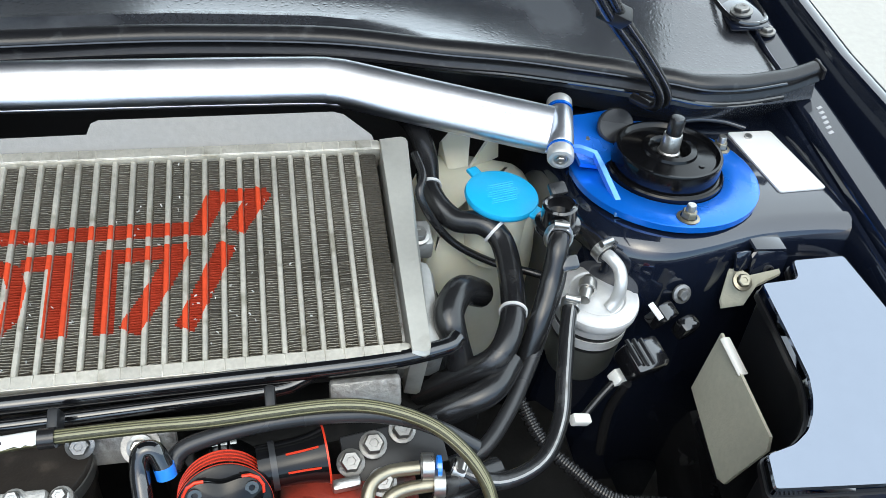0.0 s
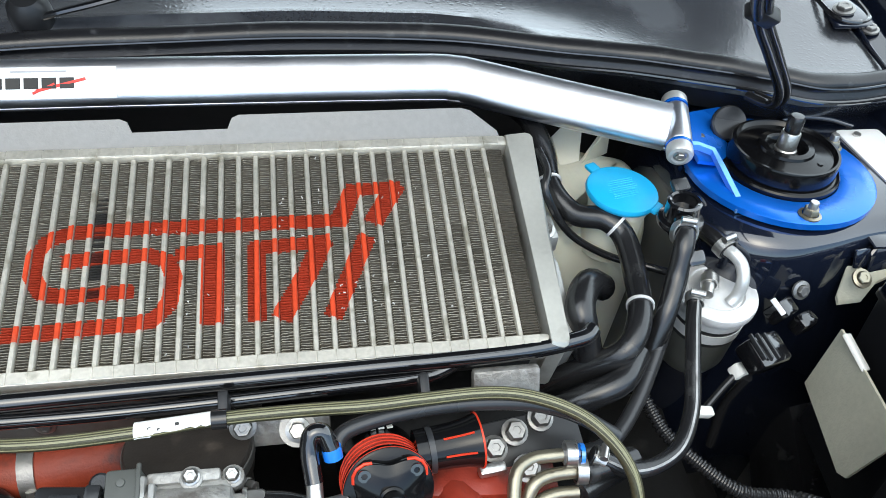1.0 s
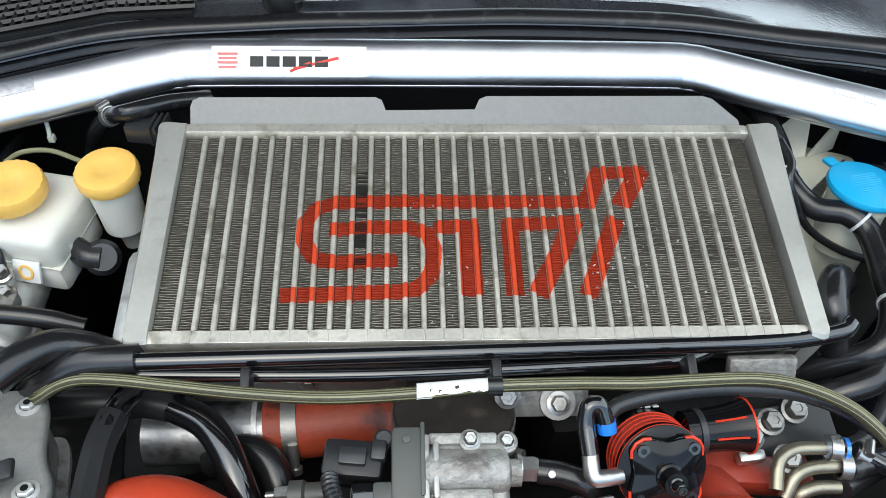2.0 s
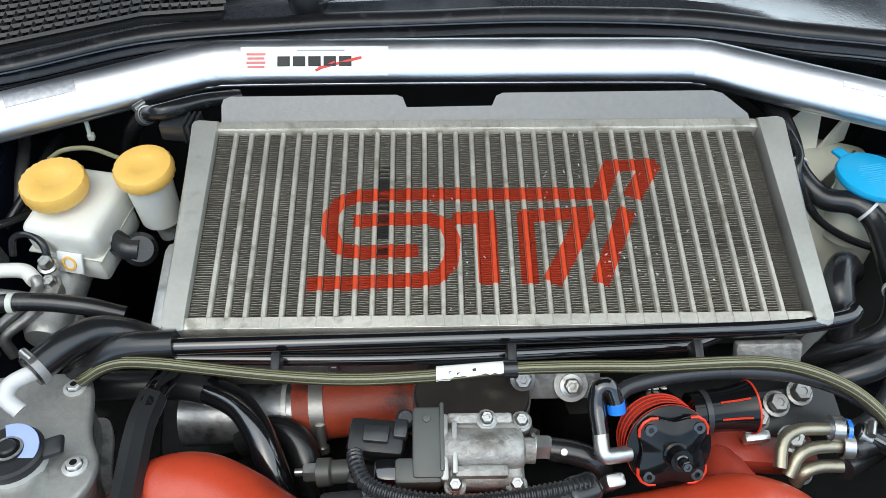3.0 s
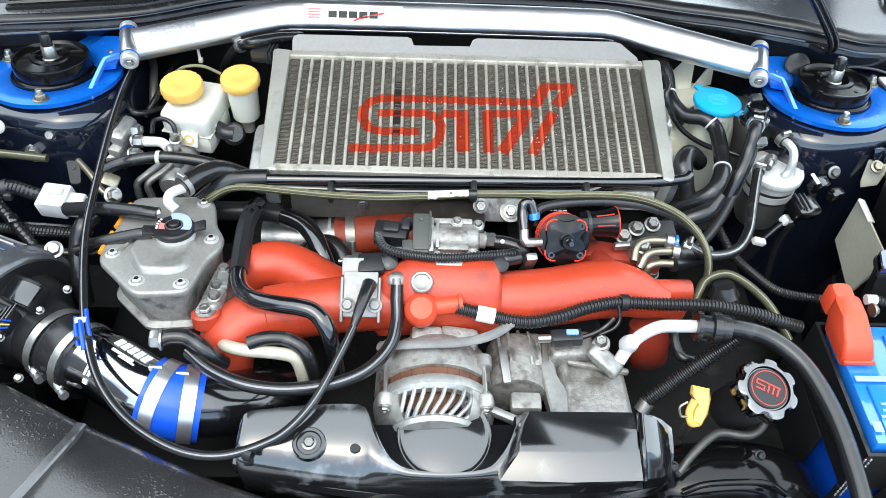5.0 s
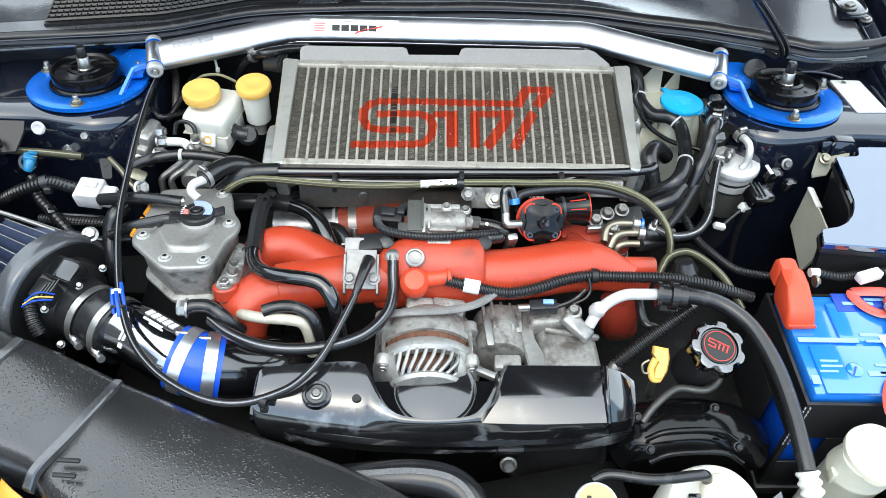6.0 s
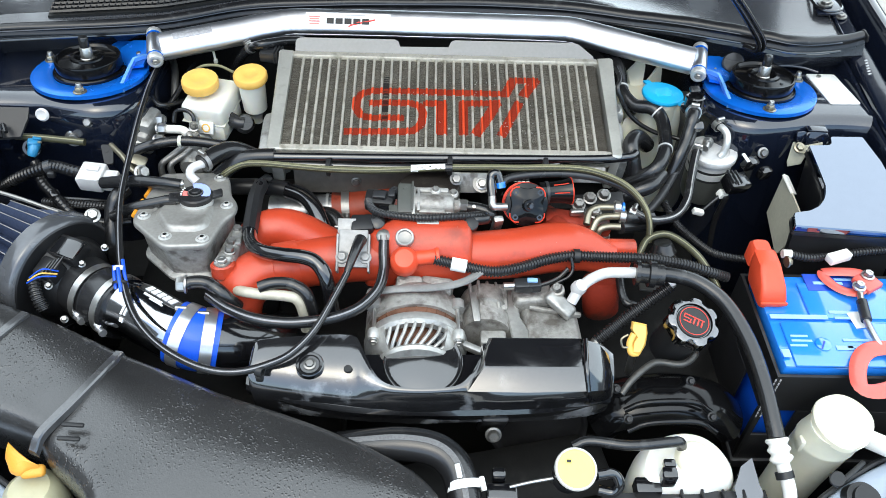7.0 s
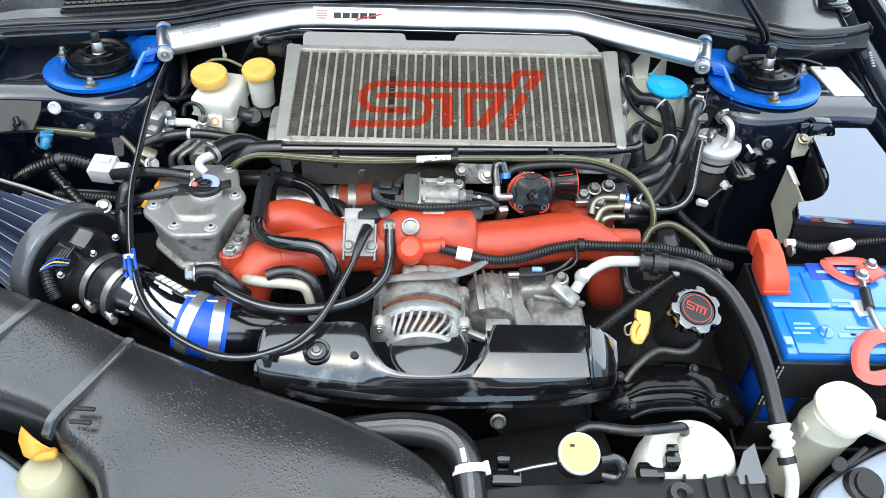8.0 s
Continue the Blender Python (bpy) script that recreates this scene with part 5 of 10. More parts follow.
    part("threaded_hole", turned_bm([(0, -0.002), (0.0030, -0.002), (0.0030, 0.0010), (0.0045, 0.0012), (0.0050, 0.0), (0.0050, -0.002)], (0.601, -0.103, 0.826), (0, -0.92, 0.38), 18), M_GREYHOSE, c)


fuse_box()


def battery():
    t = thing("battery", (0.545, -0.437, 0.59), "blue car battery in a black jacket with red fittings", "battery")
    x0, x1, y0, y1 = 0.440, 0.672, -0.504, -0.352
    mx, my = (x0 + x1) / 2, (y0 + y1) / 2
    part("case", rbox_bm((mx, my, 0.680), (x1 - x0 - 0.006, y1 - y0 - 0.006, 0.18), 0.004), M_TRAY, t)
    lid = part("lid", rbox_bm((mx, my, 0.779), (x1 - x0, y1 - y0, 0.026), 0.004), M_BATBLUE, t, "bright blue battery lid")
    part("lid_step", rbox_bm((mx, my - 0.042, 0.7935), (x1 - x0 - 0.024, 0.070, 0.005), 0.002), M_BATBLUE, lid)
    part("lid_step", rbox_bm((mx + 0.02, my + 0.030, 0.7935), (x1 - x0 - 0.07, 0.062, 0.005), 0.002), M_BATBLUE, lid)
    part("filler_plug", turned_bm([(0, 0), (0.010, 0), (0.010, 0.0025), (0.0085, 0.0035), (0, 0.0035)], (0.495, -0.473, 0.796), seg=24), M_BATBLUE, lid)
    part("plug_slot", rbox_bm(V3((0.493, -0.476, 0.800)), (0.014, 0.002, 0.001), 0, rot(0, 0, 60)), M_DEEPBLUE, lid, flat=True)
    # sticker fields with plain bars for the print
    part("sticker", rbox_bm(V3((0.549, -0.367, 0.796)), (0.085, 0.030, 0.0012), 0.0004), M_DEEPBLUE, lid, "deep blue sticker", flat=True)
    for x, y, w, h in ((0.5368, -0.3688, 0.04, 0.005), (0.5624, -0.3617, 0.03, 0.004), (0.4786, -0.4285, 0.075, 0.007), (0.5454, -0.4197, 0.05, 0.005), (0.5473, -0.4291, 0.045, 0.004), (0.4686, -0.4598, 0.022, 0.003), (0.4699, -0.4673, 0.026, 0.003), (0.4639, -0.4749, 0.022, 0.003), (0.54, -0.4652, 0.035, 0.004), (0.5394, -0.4766, 0.03, 0.004), (0.4442, -0.4874, 0.01, 0.012), (0.5209, -0.4778, 0.022, 0.007)):
        part("print_bar", rbox_bm((x, y, 0.7968), (w, h, 0.0012), 0.0003, None, 1), M_PRINT, lid, flat=True)
    part("info_sticker", rbox_bm(V3((0.556, -0.432, 0.797)), (0.022, 0.026, 0.001), 0.0003, rot(0, 0, 8)), M_LABEL, lid, flat=True)
    # positive terminal under a red boot
    def block(steps):
        bm = bmesh.new()
        skin(bm, [rounded([V3((x0, y0, z)), V3((x1, y0, z)), V3((x1, y1, z)), V3((x0, y1, z))], 0.007, 3) for x0, y0, x1, y1, z in steps])
        return bm
    boot = part("terminal_boot", block([(0.434, -0.408, 0.468, -0.352, 0.790), (0.433, -0.408, 0.469, -0.348, 0.802), (0.434, -0.398, 0.467, -0.342, 0.815), (0.436, -0.372, 0.464, -0.338, 0.828), (0.440, -0.364, 0.461, -0.342, 0.830)]), M_REDCAP, t, "red terminal boot")
    part("boot_hood", block([(0.435, -0.346, 0.462, -0.318, 0.800), (0.435, -0.346, 0.462, -0.318, 0.824), (0.438, -0.343, 0.459, -0.321, 0.829)]), M_REDCAP, boot)
    part("boot_lip", rbox_bm((0.451, -0.4095, 0.799), (0.036, 0.004, 0.006), 0.0018), M_REDCAP, boot)
    part("terminal_nut", hexbolt_bm((0.482, -0.348, 0.815), (1, 0.1, 0), 0.0055, 0.006), M_GOLD, boot)
    # black jacket with stitched seam
    bm = bmesh.new()
    z0, z1 = 0.712, 0.784
    outer = [(x0 - 0.010, y0 - 0.010), (x1 + 0.010, y0 - 0.010), (x1 + 0.010, y1 + 0.010), (x0 - 0.010, y1 + 0.010)]
    inner = [(x0 - 0.006, y0 - 0.006), (x1 + 0.006, y0 - 0.006), (x1 + 0.006, y1 + 0.006), (x0 - 0.006, y1 + 0.006)]
    skin(bm, [[(x, y, z) for x, y in o] for o, z in ((outer, z0), (outer, z1), (inner, z1), (inner, z0))], caps=False)
    jk = part("jacket", bm, M_BLACK, t, "black fabric jacket with pale stitching")
    for k in range(12):
        for off in (0.0, 0.006):
            part("stitch", rbox_bm((x0 - 0.0115 + off, y0 - 0.0115, z1 - 0.006 - 0.007 * k), (0.0014, 0.0014, 0.004), 0), M_GREYINK, jk, flat=True)
    part("tray", rbox_bm((mx, my, 0.585), (x1 - x0 + 0.03, y1 - y0 + 0.03, 0.02), 0.004), M_BLACK, t)
    for at, size in (((0.4315, -0.396, 0.653), (0.004, 0.108, 0.117)), ((0.4315, -0.482, 0.612), (0.004, 0.064, 0.040)), ((0.4330, -0.5100, 0.653), (0.008, 0.008, 0.117))):
        part("side_flap", rbox_bm(at, size, 0.0015), M_BLACK, jk)
    for at, size in (((0.581, -0.5125, 0.653), (0.206, 0.004, 0.117)), ((0.457, -0.5125, 0.625), (0.044, 0.004, 0.060))):
        part("front_flap", rbox_bm(at, size, 0.0015), M_BLACK, jk)
    # tie-down: two coral loops joined by a rod
    d = thing("battery_tie_down", (0.566, -0.410, 0.800), "coral red tie-down loops joined by a steel rod", "clamp")
    a = [(0.535, -0.353, 0.800), (0.562, -0.354, 0.804), (0.583, -0.360, 0.806), (0.579, -0.380, 0.806), (0.564, -0.391, 0.804), (0.548, -0.385, 0.802), (0.537, -0.369, 0.800)]
    bm = bmesh.new()
    sweep(bm, closed_loop(a), 0.0075, 10, flat=0.3)
    part("loop", bm, M_PINKRED, d)
    part("block", rbox_bm((0.584, -0.375, 0.806), (0.030, 0.030, 0.010), 0.004, rot(0, 0, 30)), M_PINKRED, d)
    r = [(0.566, -0.396, 0.808), (0.558, -0.427, 0.808), (0.558, -0.454, 0.806), (0.562, -0.479, 0.803)]
    part("rod", hose_bm(r, 0.0042, 10), M_ZINC, d)
    part("sleeve", hose_bm([(0.562, -0.411, 0.809), (0.557, -0.442, 0.808)], 0.0068, 12), M_GREYHOSE, d)
    for q in ((0.566, -0.388, 0.812), (0.585, -0.368, 0.812)):
        part("nut", hexbolt_bm(q, (0, 0, 1), 0.006, 0.007), M_ZINC, d)
    b = [(0.523, -0.512, 0.800), (0.536, -0.492, 0.802), (0.555, -0.483, 0.804), (0.578, -0.488, 0.804), (0.569, -0.530, 0.802), (0.537, -0.544, 0.800), (0.517, -0.539, 0.800)]
    bm = bmesh.new()
    sweep(bm, closed_loop(b), 0.0105, 10, flat=0.25)
    part("loop", bm, M_PINKRED, d)
    # loom along the rear of the lid
    pts = [(0.488, -0.326, 0.810), (0.523, -0.330, 0.805), (0.565, -0.323, 0.805), (0.604, -0.320, 0.810), (0.654, -0.313, 0.810)]
    l = hose("terminal_loom", pts, 0.0065, M_LOOM, "black corrugated cable sleeve behind the battery", "cable", 10, corrugated=0.0042)
    part("plug", rbox_bm((0.556, -0.337, 0.815), (0.034, 0.014, 0.012), 0.002, rot(0, 0, 20)), M_WHITE, l)
    part("plug", turned_bm([(0, -0.006), (0.006, -0.006), (0.006, 0.006), (0, 0.006)], (0.488, -0.330, 0.812), (1, 0, 0), 12), M_WHITE, l)


def closed_loop(a):
    p = closed_spline(a, 5)
    return p + [p[0]]


battery()


# front right: filler, dipstick, pumps, reservoirs and headlamp
def oil_cap():
    c = V3((0.3295, -0.4570, 0.8150))
    ax = Vector((0.10, -0.30, 1)).normalized()
    t = thing("oil_filler_cap", c - ax * 0.03, "polished alloy oil filler cap with a black centre", "oil cap")
    part("neck", turned_bm([(0, -0.08), (0.026, -0.08), (0.026, -0.008), (0, -0.008)], c, ax), M_BLACK, t)

    def lobes(k, r, h):
        return 1.0 + (0.075 if r > 0.0295 else 0.0) * (1, 1, 1, 0.6, -0.4, -1, -1, -0.4, 0.6)[k % 9]
    part("alloy_ring", turned_bm([(0, -0.014), (0.0285, -0.014), (0.0316, -0.010), (0.0316, 0.001), (0.0300, 0.0050), (0.0262, 0.0070), (0.0235, 0.0066), (0.0222, 0.004), (0.0, 0.004)], c, ax, 63, lobes), M_SATIN, t)
    d = part("centre_disc", turned_bm([(0, 0.0042), (0.0212, 0.0042), (0.0212, 0.0056), (0.0205, 0.0062), (0, 0.0062)], c, ax, 36), M_INK, t, "black disc with a red mark")
    part("red_line", turned_bm([(0.0180, 0.0062), (0.0180, 0.0068), (0.0188, 0.0068), (0.0188, 0.0062)], c, ax, 36), M_REDINK, d)
    n = V3(ax).normalized()
    m = Matrix((Vector((0.92, -0.38, -0.20)).normalized(), n.cross(Vector((0.92, -0.38, -0.20)).normalized()), n)).transposed()
    ex, ey = m.col[0].copy(), m.col[1].copy()
    for x, y, w, h in ((-0.009, 0.0045, 0.010, 0.0014), (-0.010, 0.0, 0.008, 0.0014), (-0.008, -0.0045, 0.010, 0.0014), (-0.0135, 0.002, 0.0014, 0.005), (-0.0045, -0.002, 0.0014, 0.005), (0.0, -0.001, 0.0018, 0.008), (0.005, -0.001, 0.0018, 0.008), (0.010, -0.001, 0.0018, 0.008), (0.003, 0.0045, 0.018, 0.0014)):
        part("print_bar", rbox_bm(c + n * 0.0064 + ex * x + ey * y, (w, h, 0.0008), 0, m), M_REDINK, d, flat=True)


oil_cap()


def dipstick():
    c = V3((0.2680, -0.4580, 0.7870))
    t = thing("dipstick", c + Vector((0, 0.005, -0.05)), "yellow plastic oil dipstick loop", "dipstick")
    bm = bmesh.new()
    prof = [(-0.006, -0.022), (0.004, -0.022), (0.010, -0.010), (0.012, 0.006), (0.010, 0.017), (-0.008, 0.019), (-0.009, 0.010), (-0.003, 0.001), (-0.006, -0.010)]
    slab(bm, prof, c, Vector((1, -0.1, 0)), Vector((0.08, 0.80, 0.60)), 0.012, 0.003)
    part("grip", bm, M_YELLOW, t)
    part("loop", hose_bm([c + Vector((-0.006, 0.002, 0.004)), c + Vector((-0.011, -0.006, -0.006)), c + Vector((-0.008, -0.013, -0.016)), c + Vector((0.001, -0.012, -0.018))], 0.0042, 10), M_YELLOW, t)
    part("ring", hose_bm([c + Vector((-0.014, 0, 0.004)), c + Vector((-0.022, -0.004, 0.000)), c + Vector((-0.020, -0.010, -0.008)), c + Vector((-0.012, -0.010, -0.008))], 0.0015, 8), M_GOLD, t)
    part("guide_tube", hose_bm([c + Vector((0, 0, -0.02)), c + Vector((0.01, 0.02, -0.10))], 0.005), M_STEEL, t)


dipstick()


def brake_lines_front():
    pts = [(0.246, -0.513, 0.742), (0.260, -0.499, 0.752), (0.281, -0.481, 0.755), (0.297, -0.473, 0.755), (0.322, -0.476, 0.755), (0.337, -0.471, 0.755), (0.351, -0.454, 0.750), (0.356, -0.430, 0.730)]
    hose("steel_pipe", pts, 0.0046, M_GRIMYPIPE, "bent dull steel pipe below the oil filler", "pipe")


brake_lines_front()


def power_pump():
    """Black ribbed belt cover and pump at the front right."""
    t = thing("timing_cover", (0.30, -0.53, 0.60), "black ribbed plastic timing belt cover", "engine cover")
    bm = bmesh.new()
    sweep(bm, spline([(0.235, -0.497, 0.670), (0.256, -0.498, 0.696), (0.319, -0.493, 0.704), (0.371, -0.496, 0.696), (0.399, -0.496, 0.670)], 6), 0.038, 28, flat=0.70)
    part("shell", bm, M_DEEPGLOSS, t)
    for back in (0.0, -0.028):
        pts = [V3(p) + Vector((0, 0, h)) for p, h in zip(((0.249, -0.531, 0.736), (0.275, -0.527, 0.744), (0.332, -0.525, 0.744), (0.358, -0.531, 0.736)), (-0.004, 0.0, 0.0, -0.004))]
        pts = [p + Vector((0, back, 0.07 * back)) for p in pts]
        part("rib", hose_bm(pts, 0.0036, 10), M_DEEPGLOSS, t)
    for p in ((0.248, -0.551, 0.744), (0.352, -0.546, 0.744), (0.239, -0.510, 0.748), (0.338, -0.492, 0.742)):
        part("bolt", hexbolt_bm(p, (0, -0.6, 0.8), 0.0040, 0.006), M_BLACK, t)


power_pump()


def coolant_bottle():
    """White overflow bottle at the radiator."""
    t = thing("overflow_bottle", (0.339, -0.556, 0.660), "white plastic overflow bottle with a pale filler dome", "bottle")
    out = closed_spline([V3(p) for p in ((0.245, -0.602, 0.735), (0.261, -0.577, 0.735), (0.288, -0.562, 0.740), (0.317, -0.557, 0.740), (0.343, -0.565, 0.740), (0.362, -0.585, 0.735), (0.370, -0.611, 0.735), (0.362, -0.632, 0.730), (0.328, -0.644, 0.725), (0.289, -0.646, 0.725), (0.255, -0.644, 0.725), (0.243, -0.626, 0.730))], 4)
    out = [Vector((p.x, p.y, 0)) for p in out]
    bm = bmesh.new()
    pillow(bm, out, [(0.004, 0.62), (0.001, 0.69), (0.002, 0.712), (0.005, 0.727), (0.009, 0.737), (0.012, 0.742), (0.015, 0.745)])
    part("body", bm, M_MILK, t)
    part("filler_disc", turned_bm([(0, 0.0065), (0.012, 0.0062), (0.018, 0.0045), (0.0215, 0.0015), (0.024, -0.004), (0.025, -0.014), (0, -0.014)], (0.318, -0.607, 0.748), (0.1, -0.20, 1), 36), M_PALECREAM, t, "pale yellow filler disc")
    pts = [(0.172, -0.600, 0.760), (0.192, -0.595, 0.765), (0.237, -0.602, 0.768), (0.284, -0.597, 0.768), (0.297, -0.595, 0.765), (0.303, -0.594, 0.750)]
    hose("overflow_hose", pts, 0.0062, M_RUBBER, "black rubber hose looping over the white bottle", "hose", 12)


coolant_bottle()


def radiator_cap():
    c = V3((0.170, -0.634, 0.770))
    ax = Vector((0.02, -0.35, 1)).normalized()
    t = thing("reservoir_cap", c - ax * 0.05, "round cap with a yellow disc face and pale rim", "cap")
    part("neck", turned_bm([(0, -0.05), (0.019, -0.05), (0.020, -0.012), (0.0235, -0.010), (0.0235, -0.002), (0, -0.002)], c, ax), M_GREYHOSE, t)
    part("rim", turned_bm([(0, -0.004), (0.0232, -0.004), (0.0242, 0.0), (0.0230, 0.003), (0.0215, 0.003), (0.0215, 0.0)], c, ax, 40), M_WHITE, t)
    d = part("disc", turned_bm([(0, 0.0022), (0.0212, 0.0022), (0.0212, 0.0), (0, 0.0)], c, ax, 40), M_PALEYEL, t)
    part("print_bar", rbox_bm(V3((0.162, -0.628, 0.777)), (0.005, 0.003, 0.001), 0.0002, rot(18, 0, 0)), M_INK, d, flat=True)
    part("cam_lever", hose_bm([(0.194, -0.636, 0.760), (0.215, -0.631, 0.755), (0.223, -0.638, 0.745), (0.216, -0.643, 0.735), (0.200, -0.640, 0.735)], 0.0065, 10), M_GLOSS, t)


radiator_cap()


def big_reservoir():
    """Tall cream reservoir with a wide oval cap in the front corner."""
    c = V3((0.492, -0.572, 0.782))
    t = thing("filler_reservoir", (c.x, c.y, 0.62), "tall cream reservoir with a wide pale yellow cap", "reservoir")
    bm = bmesh.new()
    rings = []
    for z, rx, ry, dx, dy in ((0.60, 0.031, 0.028, -0.014, 0.006), (0.66, 0.033, 0.029, -0.011, 0.005), (0.70, 0.034, 0.030, -0.009, 0.003), (0.735, 0.0345, 0.031, -0.007, 0.001), (0.738, 0.0355, 0.032, -0.007, 0.001), (0.742, 0.0355, 0.032, -0.006, 0.001), (0.745, 0.0345, 0.031, -0.006, 0.001), (0.772, 0.0345, 0.031, -0.002, -0.004)):
        rings.append([Vector((c.x + dx + rx * math.cos(2 * math.pi * k / 28), c.y + dy + ry * math.sin(2 * math.pi * k / 28), z)) for k in range(28)])
    skin(bm, rings)
    part("body", bm, M_CREAM, t)
    out = closed_spline([V3(p) for p in ((0.461, -0.555, 0.784), (0.474, -0.543, 0.785), (0.497, -0.538, 0.786), (0.517, -0.547, 0.784), (0.527, -0.566, 0.783), (0.523, -0.585, 0.781), (0.506, -0.602, 0.779), (0.484, -0.608, 0.778), (0.466, -0.597, 0.780), (0.457, -0.576, 0.782))], 4)
    bm = bmesh.new()
    pillow(bm, out, [(0.003, -0.013), (0.0, -0.010), (0.0, -0.002), (0.0018, 0.0), (0.0030, 0.0)])
    part("cap", bm, M_PALECREAM, t, "pale cream oval cap")
    part("mount_tab", rbox_bm((0.452, -0.579, 0.740), (0.006, 0.012, 0.02), 0.002), M_CREAM, t)
    part("spout", rbox_bm((0.542, -0.584, 0.750), (0.05, 0.02, 0.02), 0.006, rot(0, 0, -30)), M_WHITE, t)


big_reservoir()


def air_con_hose():
    pts = [(0.289, -0.390, 0.830), (0.311, -0.390, 0.830), (0.347, -0.399, 0.826), (0.378, -0.428, 0.818), (0.397, -0.479, 0.806), (0.405, -0.534, 0.792), (0.407, -0.574, 0.780), (0.408, -0.593, 0.773)]
    t = hose("air_con_hose", pts, 0.0100, M_RUBBER, "thick dark grey air conditioning hose beside the battery", "hose", 14)
    nip = [(0.407, -0.594, 0.775), (0.409, -0.606, 0.768), (0.412, -0.616, 0.760)]
    bm = bmesh.new()
    sweep(bm, evened(spline(nip, 10), 0.0012), lambda u: 0.0118 + 0.0016 * math.sin(u * 17), 16)
    part("crimp", bm, M_WHITE, t, "white ribbed fitting")
    part("end_pipe", hose_bm([(0.412, -0.616, 0.760), (0.416, -0.629, 0.750), (0.421, -0.644, 0.735), (0.425, -0.661, 0.700)], 0.0078, 12), M_WHITE, t)
    part("end_ring", band_bm((0.414, -0.628, 0.752), (0.2, -0.8, -0.5), 0.0085, 0.008, 0.002, 16), M_BLACK, t)
    # pale pipe from the compressor with its grommet
    p = [(0.186, -0.414, 0.800), (0.196, -0.404, 0.814), (0.209, -0.395, 0.822), (0.229, -0.388, 0.828), (0.253, -0.388, 0.830), (0.278, -0.388, 0.830)]
    u = thing("air_con_pipe", p[0], "white corroded aluminium pipe with a round union", "pipe")
    part("pipe", hose_bm(p, 0.0070, 14), M_DULLWHITE, u)
    part("union", turned_bm([(0, -0.010), (0.007, -0.009), (0.0098, -0.004), (0.0100, 0.002), (0.008, 0.008), (0, 0.010)], (0.195, -0.403, 0.816), (0.3, -0.2, 0.9), 20), M_DULLWHITE, u)
    part("grommet", turned_bm([(0, -0.016), (0.0165, -0.016), (0.0165, -0.011), (0.013, -0.010), (0.013, 0.0), (0.0175, 0.001), (0.0175, 0.009), (0.014, 0.010), (0.014, 0.020), (0, 0.020)], (0.283, -0.389, 0.830), (1, -0.10, -0.02), 28), M_RUBBER, u)


air_con_hose()

pts = [(0.232, -0.418, 0.728), (0.262, -0.406, 0.754), (0.293, -0.394, 0.780), (0.321, -0.383, 0.802)]
t = hose("breather_loom", pts, 0.0088, M_LOOM, "black corrugated sleeve rising to the grommet", "hose", 12, corrugated=0.0052)
part("end", turned_bm([(0, -0.007), (0.009, -0.007), (0.009, 0.007), (0, 0.007)], (0.229, -0.422, 0.722), (-0.5, -0.5, -0.6), 14), M_STEEL, t)


M_LAMP = mat("blue_grey_lamp_plastic", (0.30, 0.35, 0.42), 0.22, 0, 0.08, 120, 0.15, 12, 0.02, 400)


def headlamp(s):
    a = V3((0.518, -0.632, 0.715)) if s > 0 else V3((-0.473, -0.664, 0.735))
    t = thing("headlamp_housing", a + Vector((0, 0, -0.05)), "grey headlamp housing with an adjuster knob", "headlamp", "headlamps")
    q = [V3(p) for p in ((0.432, -0.679, 0.728), (0.452, -0.653, 0.728), (0.486, -0.630, 0.728), (0.520, -0.611, 0.728), (0.558, -0.593, 0.728), (0.642, -0.568, 0.728), (0.581, -0.732, 0.728), (0.407, -0.734, 0.728))]
    q = [Vector((s * p.x, p.y, p.z)) for p in (q if s > 0 else q[::-1])]
    bm = bmesh.new()
    pillow(bm, q, [(0.004, -0.06), (0.0, -0.02), (0.0, -0.004), (0.002, 0.0), (0.005, 0.0015)])
    part("housing", bm, M_LAMP, t)
    part("edge_rail", hose_bm([p + Vector((-s * 0.001, 0.002, 0.001)) for p in (q[:6] if s > 0 else q[::-1][:6])], 0.0032, 8), M_BLACK, t)
    part("moulded_rib", rbox_bm(a + Vector((s * 0.03, 0.0, 0.016)), (0.004, 0.06, 0.010), 0.0015, rot(0, 0, s * -30)), M_LAMP, t)
    if s > 0:
        k = V3((0.503, -0.650, 0.735))
        part("knob", turned_bm([(0, -0.012), (0.021, -0.012), (0.021, 0.004), (0.016, 0.006), (0.016, 0.012), (0, 0.012)], k, (0.1, -0.3, 1), 28), M_BLACK, t)
        part("lug", slab_bm([(0.011 * math.cos(radians(v)), 0.009 * math.sin(radians(v))) for v in range(0, 360, 30)], (0.479, -0.628, 0.745), (1, 0.5, 0), (-0.4, 0.9, 0.3), 0.004, 0.001), M_BLACK, t)
        part("lug_arm", rbox_bm((0.501, -0.617, 0.738), (0.050, 0.006, 0.008), 0.002, rot(0, 0, 36)), M_BLACK, t)


headlamp(1)
headlamp(-1)


